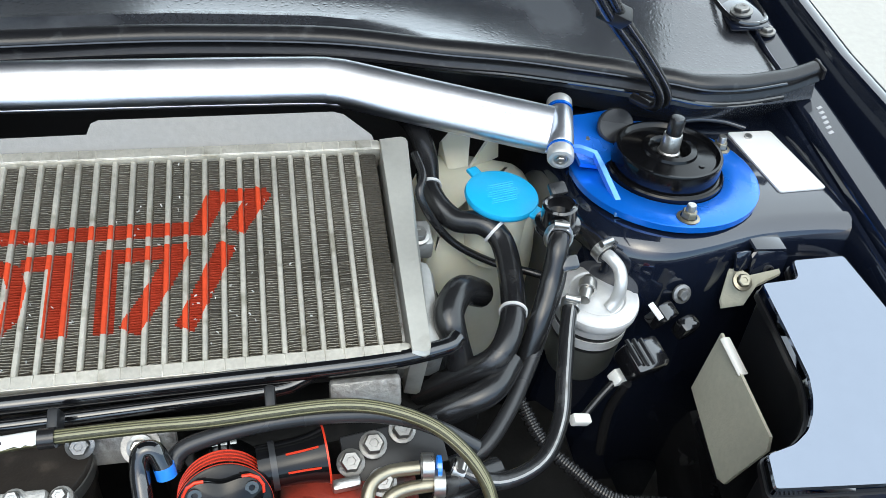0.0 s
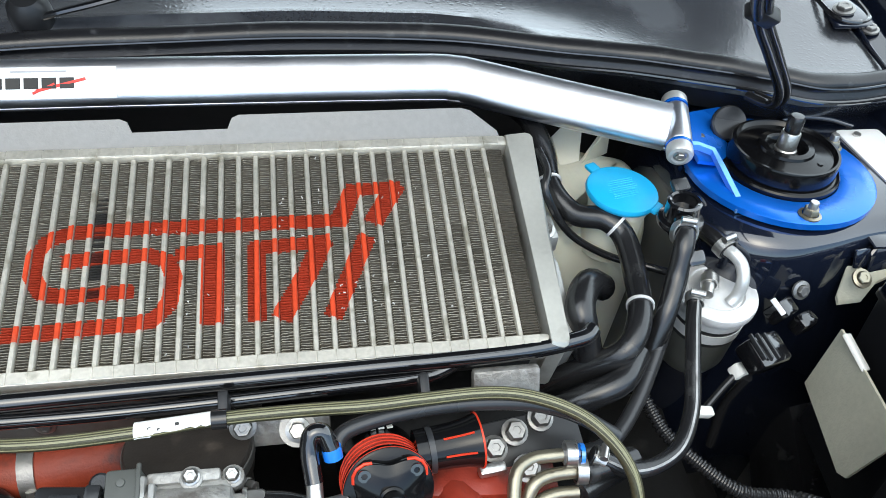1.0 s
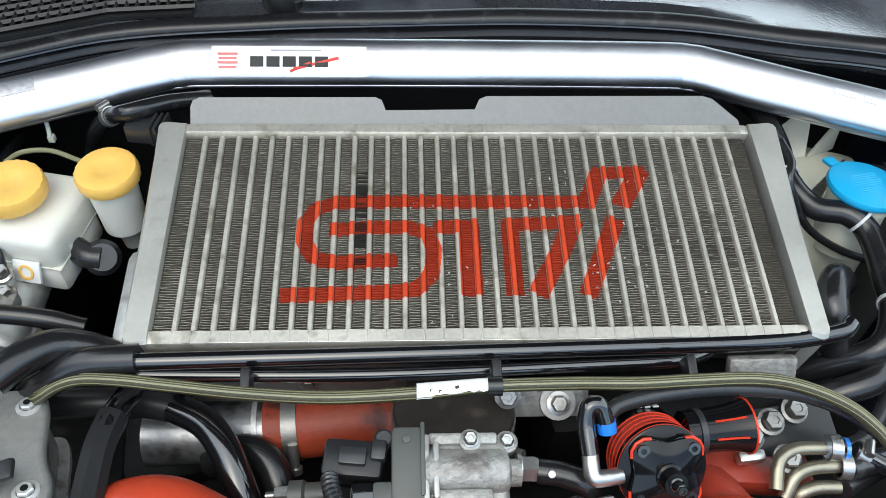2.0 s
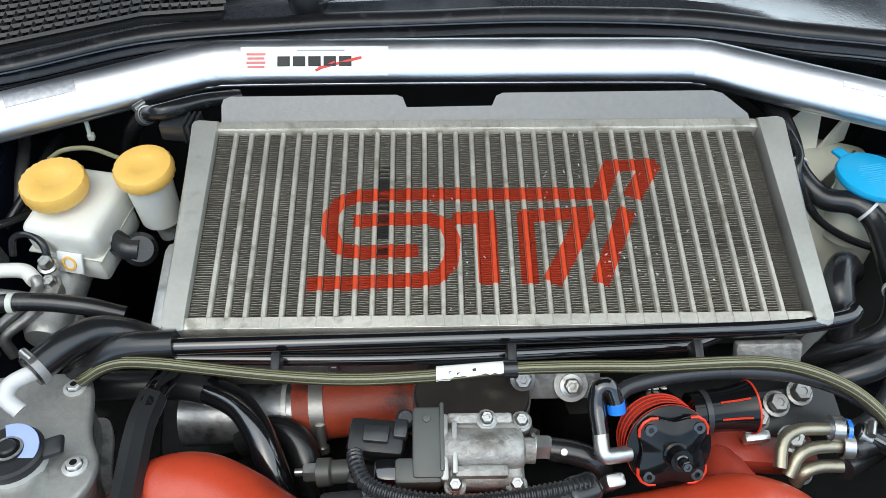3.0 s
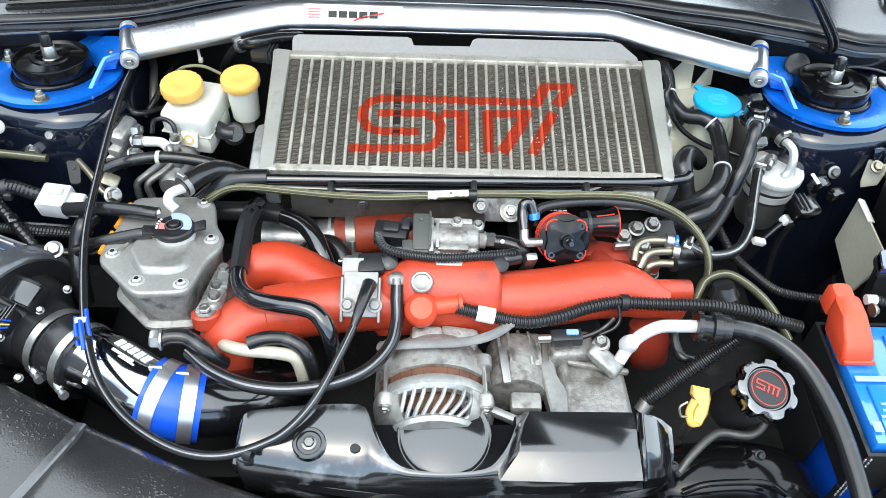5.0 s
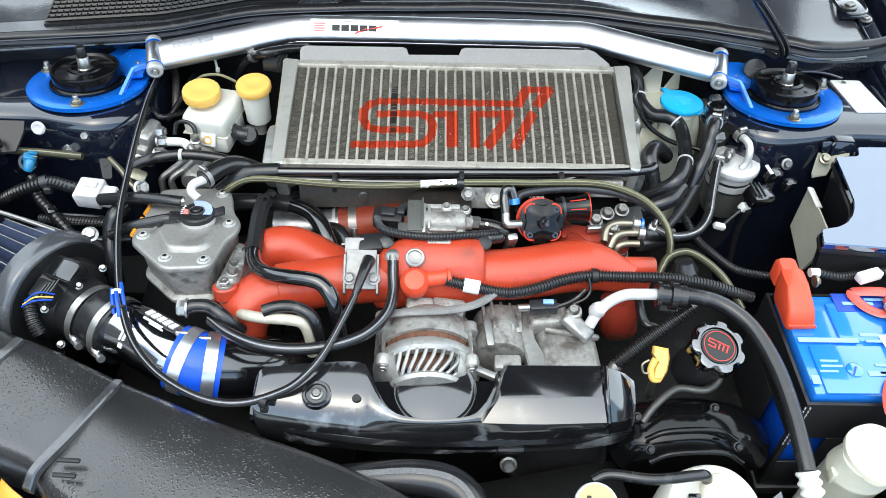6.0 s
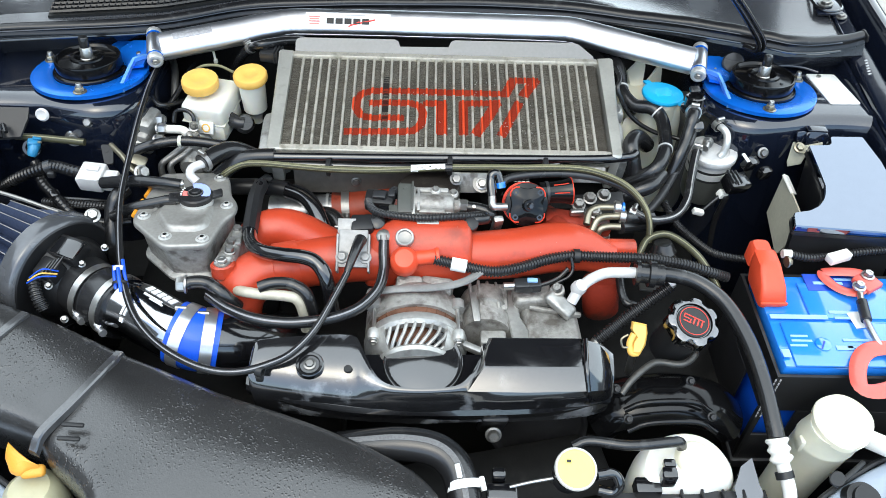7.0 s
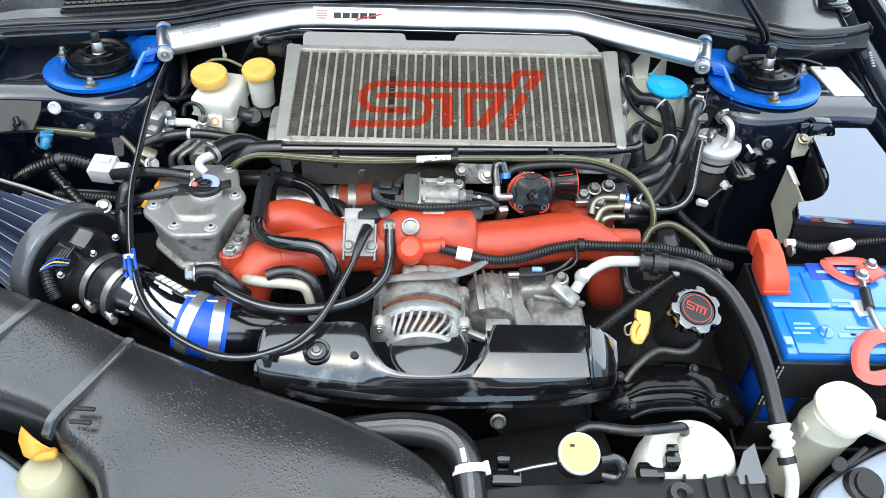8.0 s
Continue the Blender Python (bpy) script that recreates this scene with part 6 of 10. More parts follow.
def top_hose():
    """Thick radiator hose with a spring clip at the nose."""
    pts = [(-0.109, -0.584, 0.720), (-0.074, -0.588, 0.735), (-0.026, -0.590, 0.745), (0.014, -0.597, 0.745), (0.037, -0.616, 0.740), (0.047, -0.647, 0.730), (0.050, -0.683, 0.720)]
    t = hose("radiator_hose", pts, 0.020, M_RUBBER, "thick black radiator hose with a bright spring clip", "hose", 18, 8)
    part("woven_band", stripe_bm(pts, 0.020, 0.0065, turn=(0, -0.15, 1)), M_WEAVE, t, "pale woven band")
    c = part("spring_clip", band_bm((0.048, -0.638, 0.733), (0.12, -0.92, -0.25), 0.0206, 0.010, 0.0016), M_LABEL, t)
    for p in ((0.039, -0.635, 0.765), (0.067, -0.642, 0.750)):
        part("clip_ear", rbox_bm(p, (0.006, 0.016, 0.006), 0.0015, rot(30, 0, 15)), M_LABEL, c)
    b = thing("nose_bracket", (0.090, -0.643, 0.730), "black steel bracket on the radiator support", "bracket")
    part("plate", rbox_bm((0.090, -0.643, 0.730), (0.036, 0.02, 0.012), 0.003), M_GLOSS, b)
    part("post", rbox_bm((0.087, -0.624, 0.735), (0.016, 0.012, 0.02), 0.003), M_GLOSS, b)
    part("wire", hose_bm([(0.099, -0.638, 0.735), (0.122, -0.633, 0.737), (0.149, -0.629, 0.740)], 0.0022), M_ZINC, b)
    b = thing("nose_block", (0.284, -0.625, 0.710), "black plastic clip block beside the overflow bottle", "bracket")
    part("block", rbox_bm((0.280, -0.630, 0.742), (0.018, 0.014, 0.036), 0.003), M_GLOSS, b)
    part("hook", rbox_bm((0.282, -0.618, 0.755), (0.014, 0.010, 0.010), 0.002), M_GLOSS, b)
    part("foot", rbox_bm((0.258, -0.636, 0.732), (0.030, 0.020, 0.020), 0.003), M_GLOSS, b)
    w = thing("shroud_wedge", (0.384, -0.622, 0.720), "grey-blue plastic wedge at the radiator corner", "plastic cover")
    q = [V3(p) for p in ((0.369, -0.614, 0.745), (0.383, -0.605, 0.750), (0.387, -0.633, 0.740), (0.394, -0.645, 0.730), (0.361, -0.647, 0.730), (0.359, -0.636, 0.735))]
    bm = bmesh.new()
    skin(bm, [[p + Vector((0, 0, h)) for p in q] for h in (-0.03, 0.0)])
    part("wedge", bm, M_CLEAR, w)
    s = thing("radiator_cover", (0.19, -0.70, 0.70), "black plastic radiator support cover", "cover")
    q = [V3(p) for p in ((0.008, -0.667, 0.728), (0.066, -0.658, 0.728), (0.112, -0.652, 0.728), (0.197, -0.648, 0.728), (0.225, -0.640, 0.728), (0.278, -0.638, 0.728), (0.388, -0.635, 0.728), (0.395, -0.649, 0.728), (0.382, -0.696, 0.728), (0.008, -0.701, 0.728))]
    bm = bmesh.new()
    skin(bm, [[p + Vector((0, 0, h)) for p in q] for h in (-0.05, -0.002, 0.0)])
    part("shelf", bm, M_BLACK, s)
    for k in range(5):
        part("moulded_rib", rbox_bm(V3((0.297, -0.652, 0.731)) + Vector((0.024 * k, 0, 0)), (0.003, 0.030, 0.008), 0.001), M_BLACK, s)
    part("moulded_boss", turned_bm([(0.006, -0.004), (0.006, 0.004), (0.013, 0.006), (0.015, 0.0), (0.015, -0.006)], (0.289, -0.662, 0.731), (0, 0, 1), 24), M_GREYHOSE, s)
    part("rail", rbox_bm((0.12, -0.680, 0.716), (0.16, 0.010, 0.012), 0.002), M_BLACK, s)


top_hose()


# engine: dark block, red manifold, throttle, alternator, compressor, covers
def engine_block():
    t = thing("engine_block", (0, -0.25, 0.30), "grimy dark engine block deep in the bay", "engine")
    part("crankcase", rbox_bm((0.0, -0.25, 0.50), (0.44, 0.46, 0.34), 0.03), M_DARK, t)
    for s in (-1, 1):
        part("cylinder_head", rbox_bm((s * 0.34, -0.27, 0.49), (0.24, 0.40, 0.26), 0.03), M_DARK, t)
    part("bellhousing", rbox_bm((0.0, 0.08, 0.56), (0.40, 0.24, 0.40), 0.05), M_DARK, t)
    for i, (x, y, z, w, d, h) in enumerate(((-0.50, -0.10, 0.50, 0.18, 0.2, 0.2), (0.46, -0.13, 0.42, 0.16, 0.14, 0.16), (0.20, -0.10, 0.70, 0.26, 0.18, 0.12), (-0.16, -0.10, 0.62, 0.26, 0.16, 0.12), (0.0, -0.60, 0.52, 0.5, 0.10, 0.26))):
        part("accessory", rbox_bm((x, y, z), (w, d, h), 0.02, rot(0, 0, 3 * i)), M_DARK, t)
    part("shroud_panel", rbox_bm(V3((0.068, -0.204, 0.818)), (0.066, 0.006, 0.030), 0.002, rot(-25, 0, 0)), M_DIRTY, t, "dull grey bracket plate")
    back = part("back_plate", rbox_bm((-0.075, -0.162, 0.785), (0.25, 0.004, 0.050), 0.0015, rot(-8, 0, 0)), M_BROWNPLATE, t, "grimy grey-brown plate")
    part("plate_bolt", hexbolt_bm((-0.107, -0.1655, 0.782), (0, -0.95, 0.2), 0.0050, 0.004, 1.5), M_STEEL, back)
    part("bracket_plate", rbox_bm(V3((0.233, -0.187, 0.824)), (0.052, 0.010, 0.024), 0.003, rot(-30, 0, 0)), M_DIRTY, t, "dull grey bracket plate")
    for p in ((0.041, -0.209, 0.829),):
        part("bolt", hexbolt_bm(p, (0, -0.7, 0.7), 0.0065, 0.006), M_STEEL, t)


engine_block()


def manifold():
    t = thing("intake_manifold", (0.0, -0.33, 0.70), "red wrinkle-painted cast intake manifold", "intake manifold")
    # rear left lobe that bends down
    bm = bmesh.new()
    way = [(-0.254, -0.302, 0.690), (-0.252, -0.298, 0.735), (-0.244, -0.288, 0.768), (-0.223, -0.277, 0.783), (-0.196, -0.276, 0.786), (-0.168, -0.288, 0.785), (-0.143, -0.304, 0.785), (-0.110, -0.322, 0.787), (-0.060, -0.330, 0.790)]
    sweep(bm, spline(way, 8), lambda u: 0.0262 + 0.0030 * math.sin(u * 3.1), 28)
    part("runner", bm, M_RED, t)
    bm = bmesh.new()
    way = [(-0.252, -0.392, 0.690), (-0.251, -0.388, 0.735), (-0.244, -0.376, 0.768), (-0.226, -0.361, 0.782), (-0.200, -0.351, 0.786), (-0.165, -0.344, 0.788), (-0.130, -0.338, 0.790), (-0.090, -0.334, 0.792), (-0.050, -0.332, 0.792)]
    sweep(bm, spline(way, 8), lambda u: 0.0300 + 0.0035 * math.exp(-((u - 0.30) / 0.10) ** 2) + 0.003 * u, 28)
    part("runner", bm, M_RED, t)
    part("runner_collar", turned_bm([(0.030, -0.018), (0.0335, -0.016), (0.0338, 0.014), (0.032, 0.018), (0.029, 0.019)], (-0.186, -0.348, 0.7865), (0.97, 0.22, 0.03), 36), M_RED, t)
    part("flange_ear", slab_bm([(0.016 * math.cos(radians(v)), 0.013 * math.sin(radians(v))) for v in range(0, 360, 20)], (-0.264, -0.369, 0.8135), (1, 0.1, 0), (0, 0.97, -0.16), 0.020, 0.002), M_RED, t)
    # centre plenum with a flat top face
    bm = bmesh.new()
    prof = [(-0.300, 0.760), (-0.300, 0.830), (-0.306, 0.842), (-0.316, 0.8475), (-0.330, 0.8455), (-0.346, 0.8375), (-0.359, 0.822), (-0.366, 0.798), (-0.362, 0.770), (-0.335, 0.745)]
    rings = []
    for x, k, lift in ((-0.082, 0.70, -0.012), (-0.078, 0.84, -0.011), (-0.070, 0.90, -0.009), (-0.056, 0.95, -0.006), (-0.046, 0.985, -0.002), (-0.040, 1.0, 0.0), (0.040, 1.0, 0.0), (0.052, 0.99, 0.0), (0.057, 0.95, -0.001), (0.060, 0.86, -0.003)):
        rings.append([(x, -0.340 + (y + 0.340) * k, 0.79 + (z - 0.79) * k + lift) for y, z in prof])
    skin(bm, rings)
    part("plenum", bm, M_RED, t)
    # right runner
    bm = bmesh.new()
    way = [(0.020, -0.326, 0.795), (0.066, -0.328, 0.795), (0.121, -0.322, 0.795), (0.173, -0.311, 0.796), (0.208, -0.309, 0.793), (0.236, -0.316, 0.789), (0.258, -0.321, 0.787)]
    sweep(bm, spline(way, 8), lambda u: 0.0315 + 0.003 * math.sin(u * 3.1) - 0.014 * max(0.0, u - 0.60) / 0.40, 28)
    part("runner", bm, M_RED, t)
    nub = part("runner_nub", turned_bm([(0, 0), (0.016, 0), (0.0135, 0.014), (0.0130, 0.056), (0.0115, 0.058), (0.006, 0.058), (0.006, 0.050), (0, 0.050)], (0.230, -0.309, 0.794), (1, 0.03, 0.0), 24), M_RED, t)
    part("nub_plug", turned_bm([(0, 0.048), (0.0062, 0.048), (0.0062, 0.0575), (0, 0.0575)], (0.230, -0.309, 0.794), (1, 0.03, 0.0), 14), M_STEEL, nub)
    part("runner_boss", rbox_bm((0.252, -0.331, 0.790), (0.052, 0.018, 0.024), 0.007, rot(0, 4, -6), 3), M_RED, t)
    bm = bmesh.new()
    sweep(bm, spline([(0.195, -0.299, 0.790), (0.181, -0.252, 0.775), (0.176, -0.205, 0.750)], 6), 0.024, 18)
    part("rear_runner", bm, M_REDSHADE, t, "grimy red runner, darkened for shade")
    bm = bmesh.new()
    sweep(bm, spline([(0.246, -0.329, 0.755), (0.248, -0.335, 0.725), (0.255, -0.331, 0.690)], 6), 0.026, 18, flat=0.7)
    part("front_runner", bm, M_REDSHADE, t, "grimy red runner, darkened for shade")
    part("rear_flange", rbox_bm((0.215, -0.247, 0.784), (0.10, 0.03, 0.02), 0.004, rot(0, 10, 0)), M_REDSHADE, t)
    # open port with a machined lip and hose stub
    c, ax = V3((-0.029, -0.343, 0.8385)), Vector((0, -0.42, 0.9)).normalized()
    p = part("port_lip", turned_bm([(0.0095, -0.012), (0.0095, 0.0068), (0.0112, 0.0072), (0.0122, 0.006), (0.0125, -0.008)], c, ax, 28), M_CAST, t, "bare machined port")
    part("port_floor", turned_bm([(0, 0.0008), (0.006, 0.0010), (0.0098, 0.0022), (0.0098, -0.010), (0, -0.010)], c, ax, 24), M_STEEL, p)
    part("machined_pad", rbox_bm((0.001, -0.319, 0.846), (0.030, 0.010, 0.003), 0.001, rot(15, 0, 0)), M_CAST, t)
    part("nipple_seat", turned_bm([(0, -0.006), (0.0095, -0.006), (0.0095, 0.004), (0.0070, 0.006), (0, 0.007)], (-0.057, -0.335, 0.833), ax, 20), M_STEEL, t)
    for q in ((-0.264, -0.369, 0.8145),):
        part("bolt", hexbolt_bm(q, (0, 0.1, 1), 0.0068, 0.007, 1.6), M_ZINC, t)


manifold()


def starter_boot():
    c = V3((-0.029, -0.366, 0.821))
    t = thing("cable_boot", c, "red rubber terminal boot on a corrugated cable", "terminal boot")
    part("dome", turned_bm([(0, 0.016), (0.012, 0.014), (0.017, 0.008), (0.0185, 0.0), (0.0185, -0.012), (0, -0.014)], c, (0, -0.5, 0.86), 28), M_REDCAP, t)
    part("sleeve", turned_bm([(0, 0), (0.0095, 0), (0.0095, 0.030), (0.0115, 0.031), (0.0115, 0.035), (0, 0.035)], c + Vector((0.010, 0.004, 0)), (1, 0.16, 0.02), 20), M_REDCAP, t)
    pts = [(0.01, -0.363, 0.822), (0.026, -0.365, 0.819), (0.046, -0.368, 0.816), (0.074, -0.372, 0.812), (0.096, -0.371, 0.81), (0.125, -0.363, 0.81), (0.155, -0.351, 0.811), (0.178, -0.345, 0.812), (0.197, -0.343, 0.813), (0.236, -0.344, 0.813), (0.293, -0.344, 0.812), (0.322, -0.345, 0.808), (0.352, -0.347, 0.803), (0.382, -0.351, 0.795), (0.409, -0.351, 0.785)]
    l = hose("starter_loom", pts, 0.0076, M_LOOM, "thick black corrugated cable sleeve in front of the manifold", "cable", 12, corrugated=0.0042)
    part("label_wrap", band_bm((0.042, -0.3675, 0.8165), (1, -0.13, -0.12), 0.0084, 0.020, 0.0006, 20), M_LABEL, l)
    part("clip", hose_bm([(0.191, -0.351, 0.818), (0.194, -0.360, 0.806), (0.188, -0.368, 0.798), (0.172, -0.372, 0.790)], 0.0022), M_RUBBER, l)
    part("tape_band", band_bm((0.200, -0.343, 0.813), (1, 0, 0), 0.0085, 0.008, 0.001, 20), M_BLACK, l)


starter_boot()


def map_bracket():
    """Zinc sensor bracket with its lead, left of the plenum."""
    t = thing("sensor_bracket", (-0.104, -0.344, 0.800), "bright folded steel bracket with a black cable boot", "bracket")
    a = V3((-0.096, -0.350, 0.8255))
    part("plate", rbox_bm(a, (0.038, 0.050, 0.003), 0.001, rot(34, 0, 0)), M_BRACKETZ, t)
    part("side_flange", rbox_bm(a + Vector((-0.0205, -0.002, -0.008)), (0.003, 0.050, 0.020), 0.001, rot(34, 0, 0)), M_BRACKETZ, t)
    part("side_flange", rbox_bm(a + Vector((0.0205, -0.002, -0.008)), (0.003, 0.050, 0.020), 0.001, rot(34, 0, 0)), M_BRACKETZ, t)
    part("upper_tab", rbox_bm(a + Vector((-0.010, 0.030, 0.012)), (0.024, 0.020, 0.003), 0.001, rot(34, 0, 0)), M_BRACKETZ, t)
    part("sensor", rbox_bm(a + Vector((0.010, 0.036, 0.008)), (0.030, 0.026, 0.018), 0.004, rot(10, 0, 5)), M_BLACK, t)
    for x in (-0.014, 0.016):
        part("bolt", hexbolt_bm(a + Vector((x, -0.012, -0.004)), (0, -0.42, 0.9), 0.0058, 0.004), M_BRACKETZ, t)
    part("stem", turned_bm([(0, -0.004), (0.006, -0.004), (0.006, 0.010), (0, 0.010)], a + Vector((0.012, 0.010, 0.008)), (0.1, -0.4, 0.9), 14), M_BRACKETZ, t)
    boot = [(-0.086, -0.346, 0.838), (-0.090, -0.365, 0.842), (-0.096, -0.387, 0.838), (-0.101, -0.402, 0.831)]
    bm = bmesh.new()
    sweep(bm, spline(boot, 6), lambda u: 0.0085 - 0.0045 * u, 12)
    part("cable_boot", bm, M_RUBBER, t)
    # throttle cable sweeping to the left front
    pts = [(-0.1, -0.4, 0.832), (-0.112, -0.434, 0.828), (-0.132, -0.481, 0.82), (-0.156, -0.513, 0.815), (-0.18, -0.53, 0.815), (-0.211, -0.541, 0.815), (-0.244, -0.54, 0.815), (-0.28, -0.526, 0.815), (-0.319, -0.499, 0.815), (-0.353, -0.46, 0.815), (-0.378, -0.411, 0.818), (-0.396, -0.357, 0.825), (-0.414, -0.279, 0.835), (-0.421, -0.205, 0.845), (-0.43, -0.105, 0.85), (-0.434, -0.029, 0.852), (-0.437, 0.035, 0.845), (-0.447, 0.116, 0.82)]
    hose("throttle_cable", pts, 0.0046, M_RUBBER, "long thin black cable looping across the engine bay", "cable", 10, stripe=M_HOSEGLINT)
    k = thing("cable_clip", (-0.191, -0.537, 0.810), "small black cable clip on the belt cover", "clip")
    part("ring", band_bm((-0.190, -0.538, 0.812), (0.8, -0.3, 0), 0.0050, 0.008, 0.0016, 14), M_BLACK, k)
    part("foot", rbox_bm((-0.191, -0.540, 0.803), (0.009, 0.008, 0.010), 0.002), M_BLACK, k)


map_bracket()

# braided hose from the plenum nipple to the left
pts = [(-0.056, -0.342, 0.834), (-0.056, -0.355, 0.824), (-0.055, -0.376, 0.815), (-0.061, -0.407, 0.811), (-0.081, -0.435, 0.809), (-0.108, -0.452, 0.809), (-0.142, -0.461, 0.809), (-0.177, -0.463, 0.809), (-0.212, -0.457, 0.809), (-0.247, -0.439, 0.806), (-0.276, -0.411, 0.796)]
h = hose("braided_hose", pts, 0.0072, M_RUBBER, "black braided hose curving under the manifold", "hose", 12, stripe=M_HOSEGLINT)
part("end_fitting", hose_bm([(-0.057, -0.336, 0.836), (-0.056, -0.345, 0.832), (-0.056, -0.357, 0.824)], 0.0056, 12), M_STEEL, h)

# bent hose hugging the left runner
pts = [(-0.239, -0.176, 0.79), (-0.239, -0.209, 0.81), (-0.242, -0.236, 0.812), (-0.241, -0.271, 0.811), (-0.239, -0.307, 0.812), (-0.23, -0.339, 0.82), (-0.211, -0.363, 0.83), (-0.183, -0.375, 0.837), (-0.158, -0.381, 0.84), (-0.142, -0.386, 0.838), (-0.13, -0.397, 0.83), (-0.123, -0.408, 0.81), (-0.119, -0.416, 0.77)]
h = hose("breather_pipe", pts, 0.0095, M_GLOSS, "glossy black pipe bent round the red runner", "pipe", 14)
bm = bmesh.new()
sweep(bm, spline(pts[1:5] + [(-0.2385, -0.312, 0.8128)], 4), 0.0112, 8)
part("sleeve", bm, M_BLACK, h, "flat-sided black protective sleeve", angle=30)
hose("bypass_pipe", [(-0.300, -0.176, 0.776), (-0.260, -0.177, 0.778), (-0.231, -0.178, 0.778), (-0.207, -0.183, 0.778)], 0.0125, M_BLACK, "black pipe crossing behind the breather pipe", "pipe", 14)
pts = [(-0.215, -0.18, 0.778), (-0.184, -0.196, 0.779), (-0.165, -0.218, 0.776), (-0.153, -0.241, 0.766), (-0.144, -0.26, 0.75), (-0.138, -0.272, 0.73)]
hose("coolant_hose", pts, 0.0120, M_GLOSS, "glossy black coolant hose behind the red runner", "hose", 14)
pts = [(-0.185, -0.205, 0.73), (-0.158, -0.203, 0.748), (-0.137, -0.214, 0.75), (-0.126, -0.235, 0.74), (-0.122, -0.255, 0.72)]
hose("coolant_hose", pts, 0.0125, M_RUBBER, "short black hose under the sensor bracket", "hose", 12)
pts = [(-0.258, -0.38, 0.775), (-0.234, -0.404, 0.798), (-0.212, -0.412, 0.803), (-0.181, -0.416, 0.805), (-0.163, -0.418, 0.8), (-0.156, -0.423, 0.78), (-0.155, -0.425, 0.75)]
hose("water_pipe", pts, 0.0070, M_OLDPIPE, "pale corroded water pipe under the manifold", "pipe", 12)
pts = [(-0.211, -0.409, 0.812), (-0.193, -0.405, 0.816), (-0.172, -0.404, 0.814), (-0.154, -0.411, 0.808), (-0.146, -0.419, 0.792), (-0.144, -0.421, 0.76)]
hose("water_hose", pts, 0.0080, M_RUBBER, "black hose beside the pale water pipe", "hose", 12)
pts = [(-0.303, -0.406, 0.812), (-0.295, -0.403, 0.813), (-0.278, -0.403, 0.812), (-0.261, -0.412, 0.808), (-0.25, -0.417, 0.797), (-0.241, -0.414, 0.78)]
h = hose("oil_hose", pts, 0.0085, M_RUBBER, "black hose with a hex fitting by the red runner", "hose", 12)
part("hex_fitting", hexbolt_bm((-0.303, -0.406, 0.812), (-1, -0.1, 0.1), 0.010, 0.012, 1.2), M_ZINC, h)


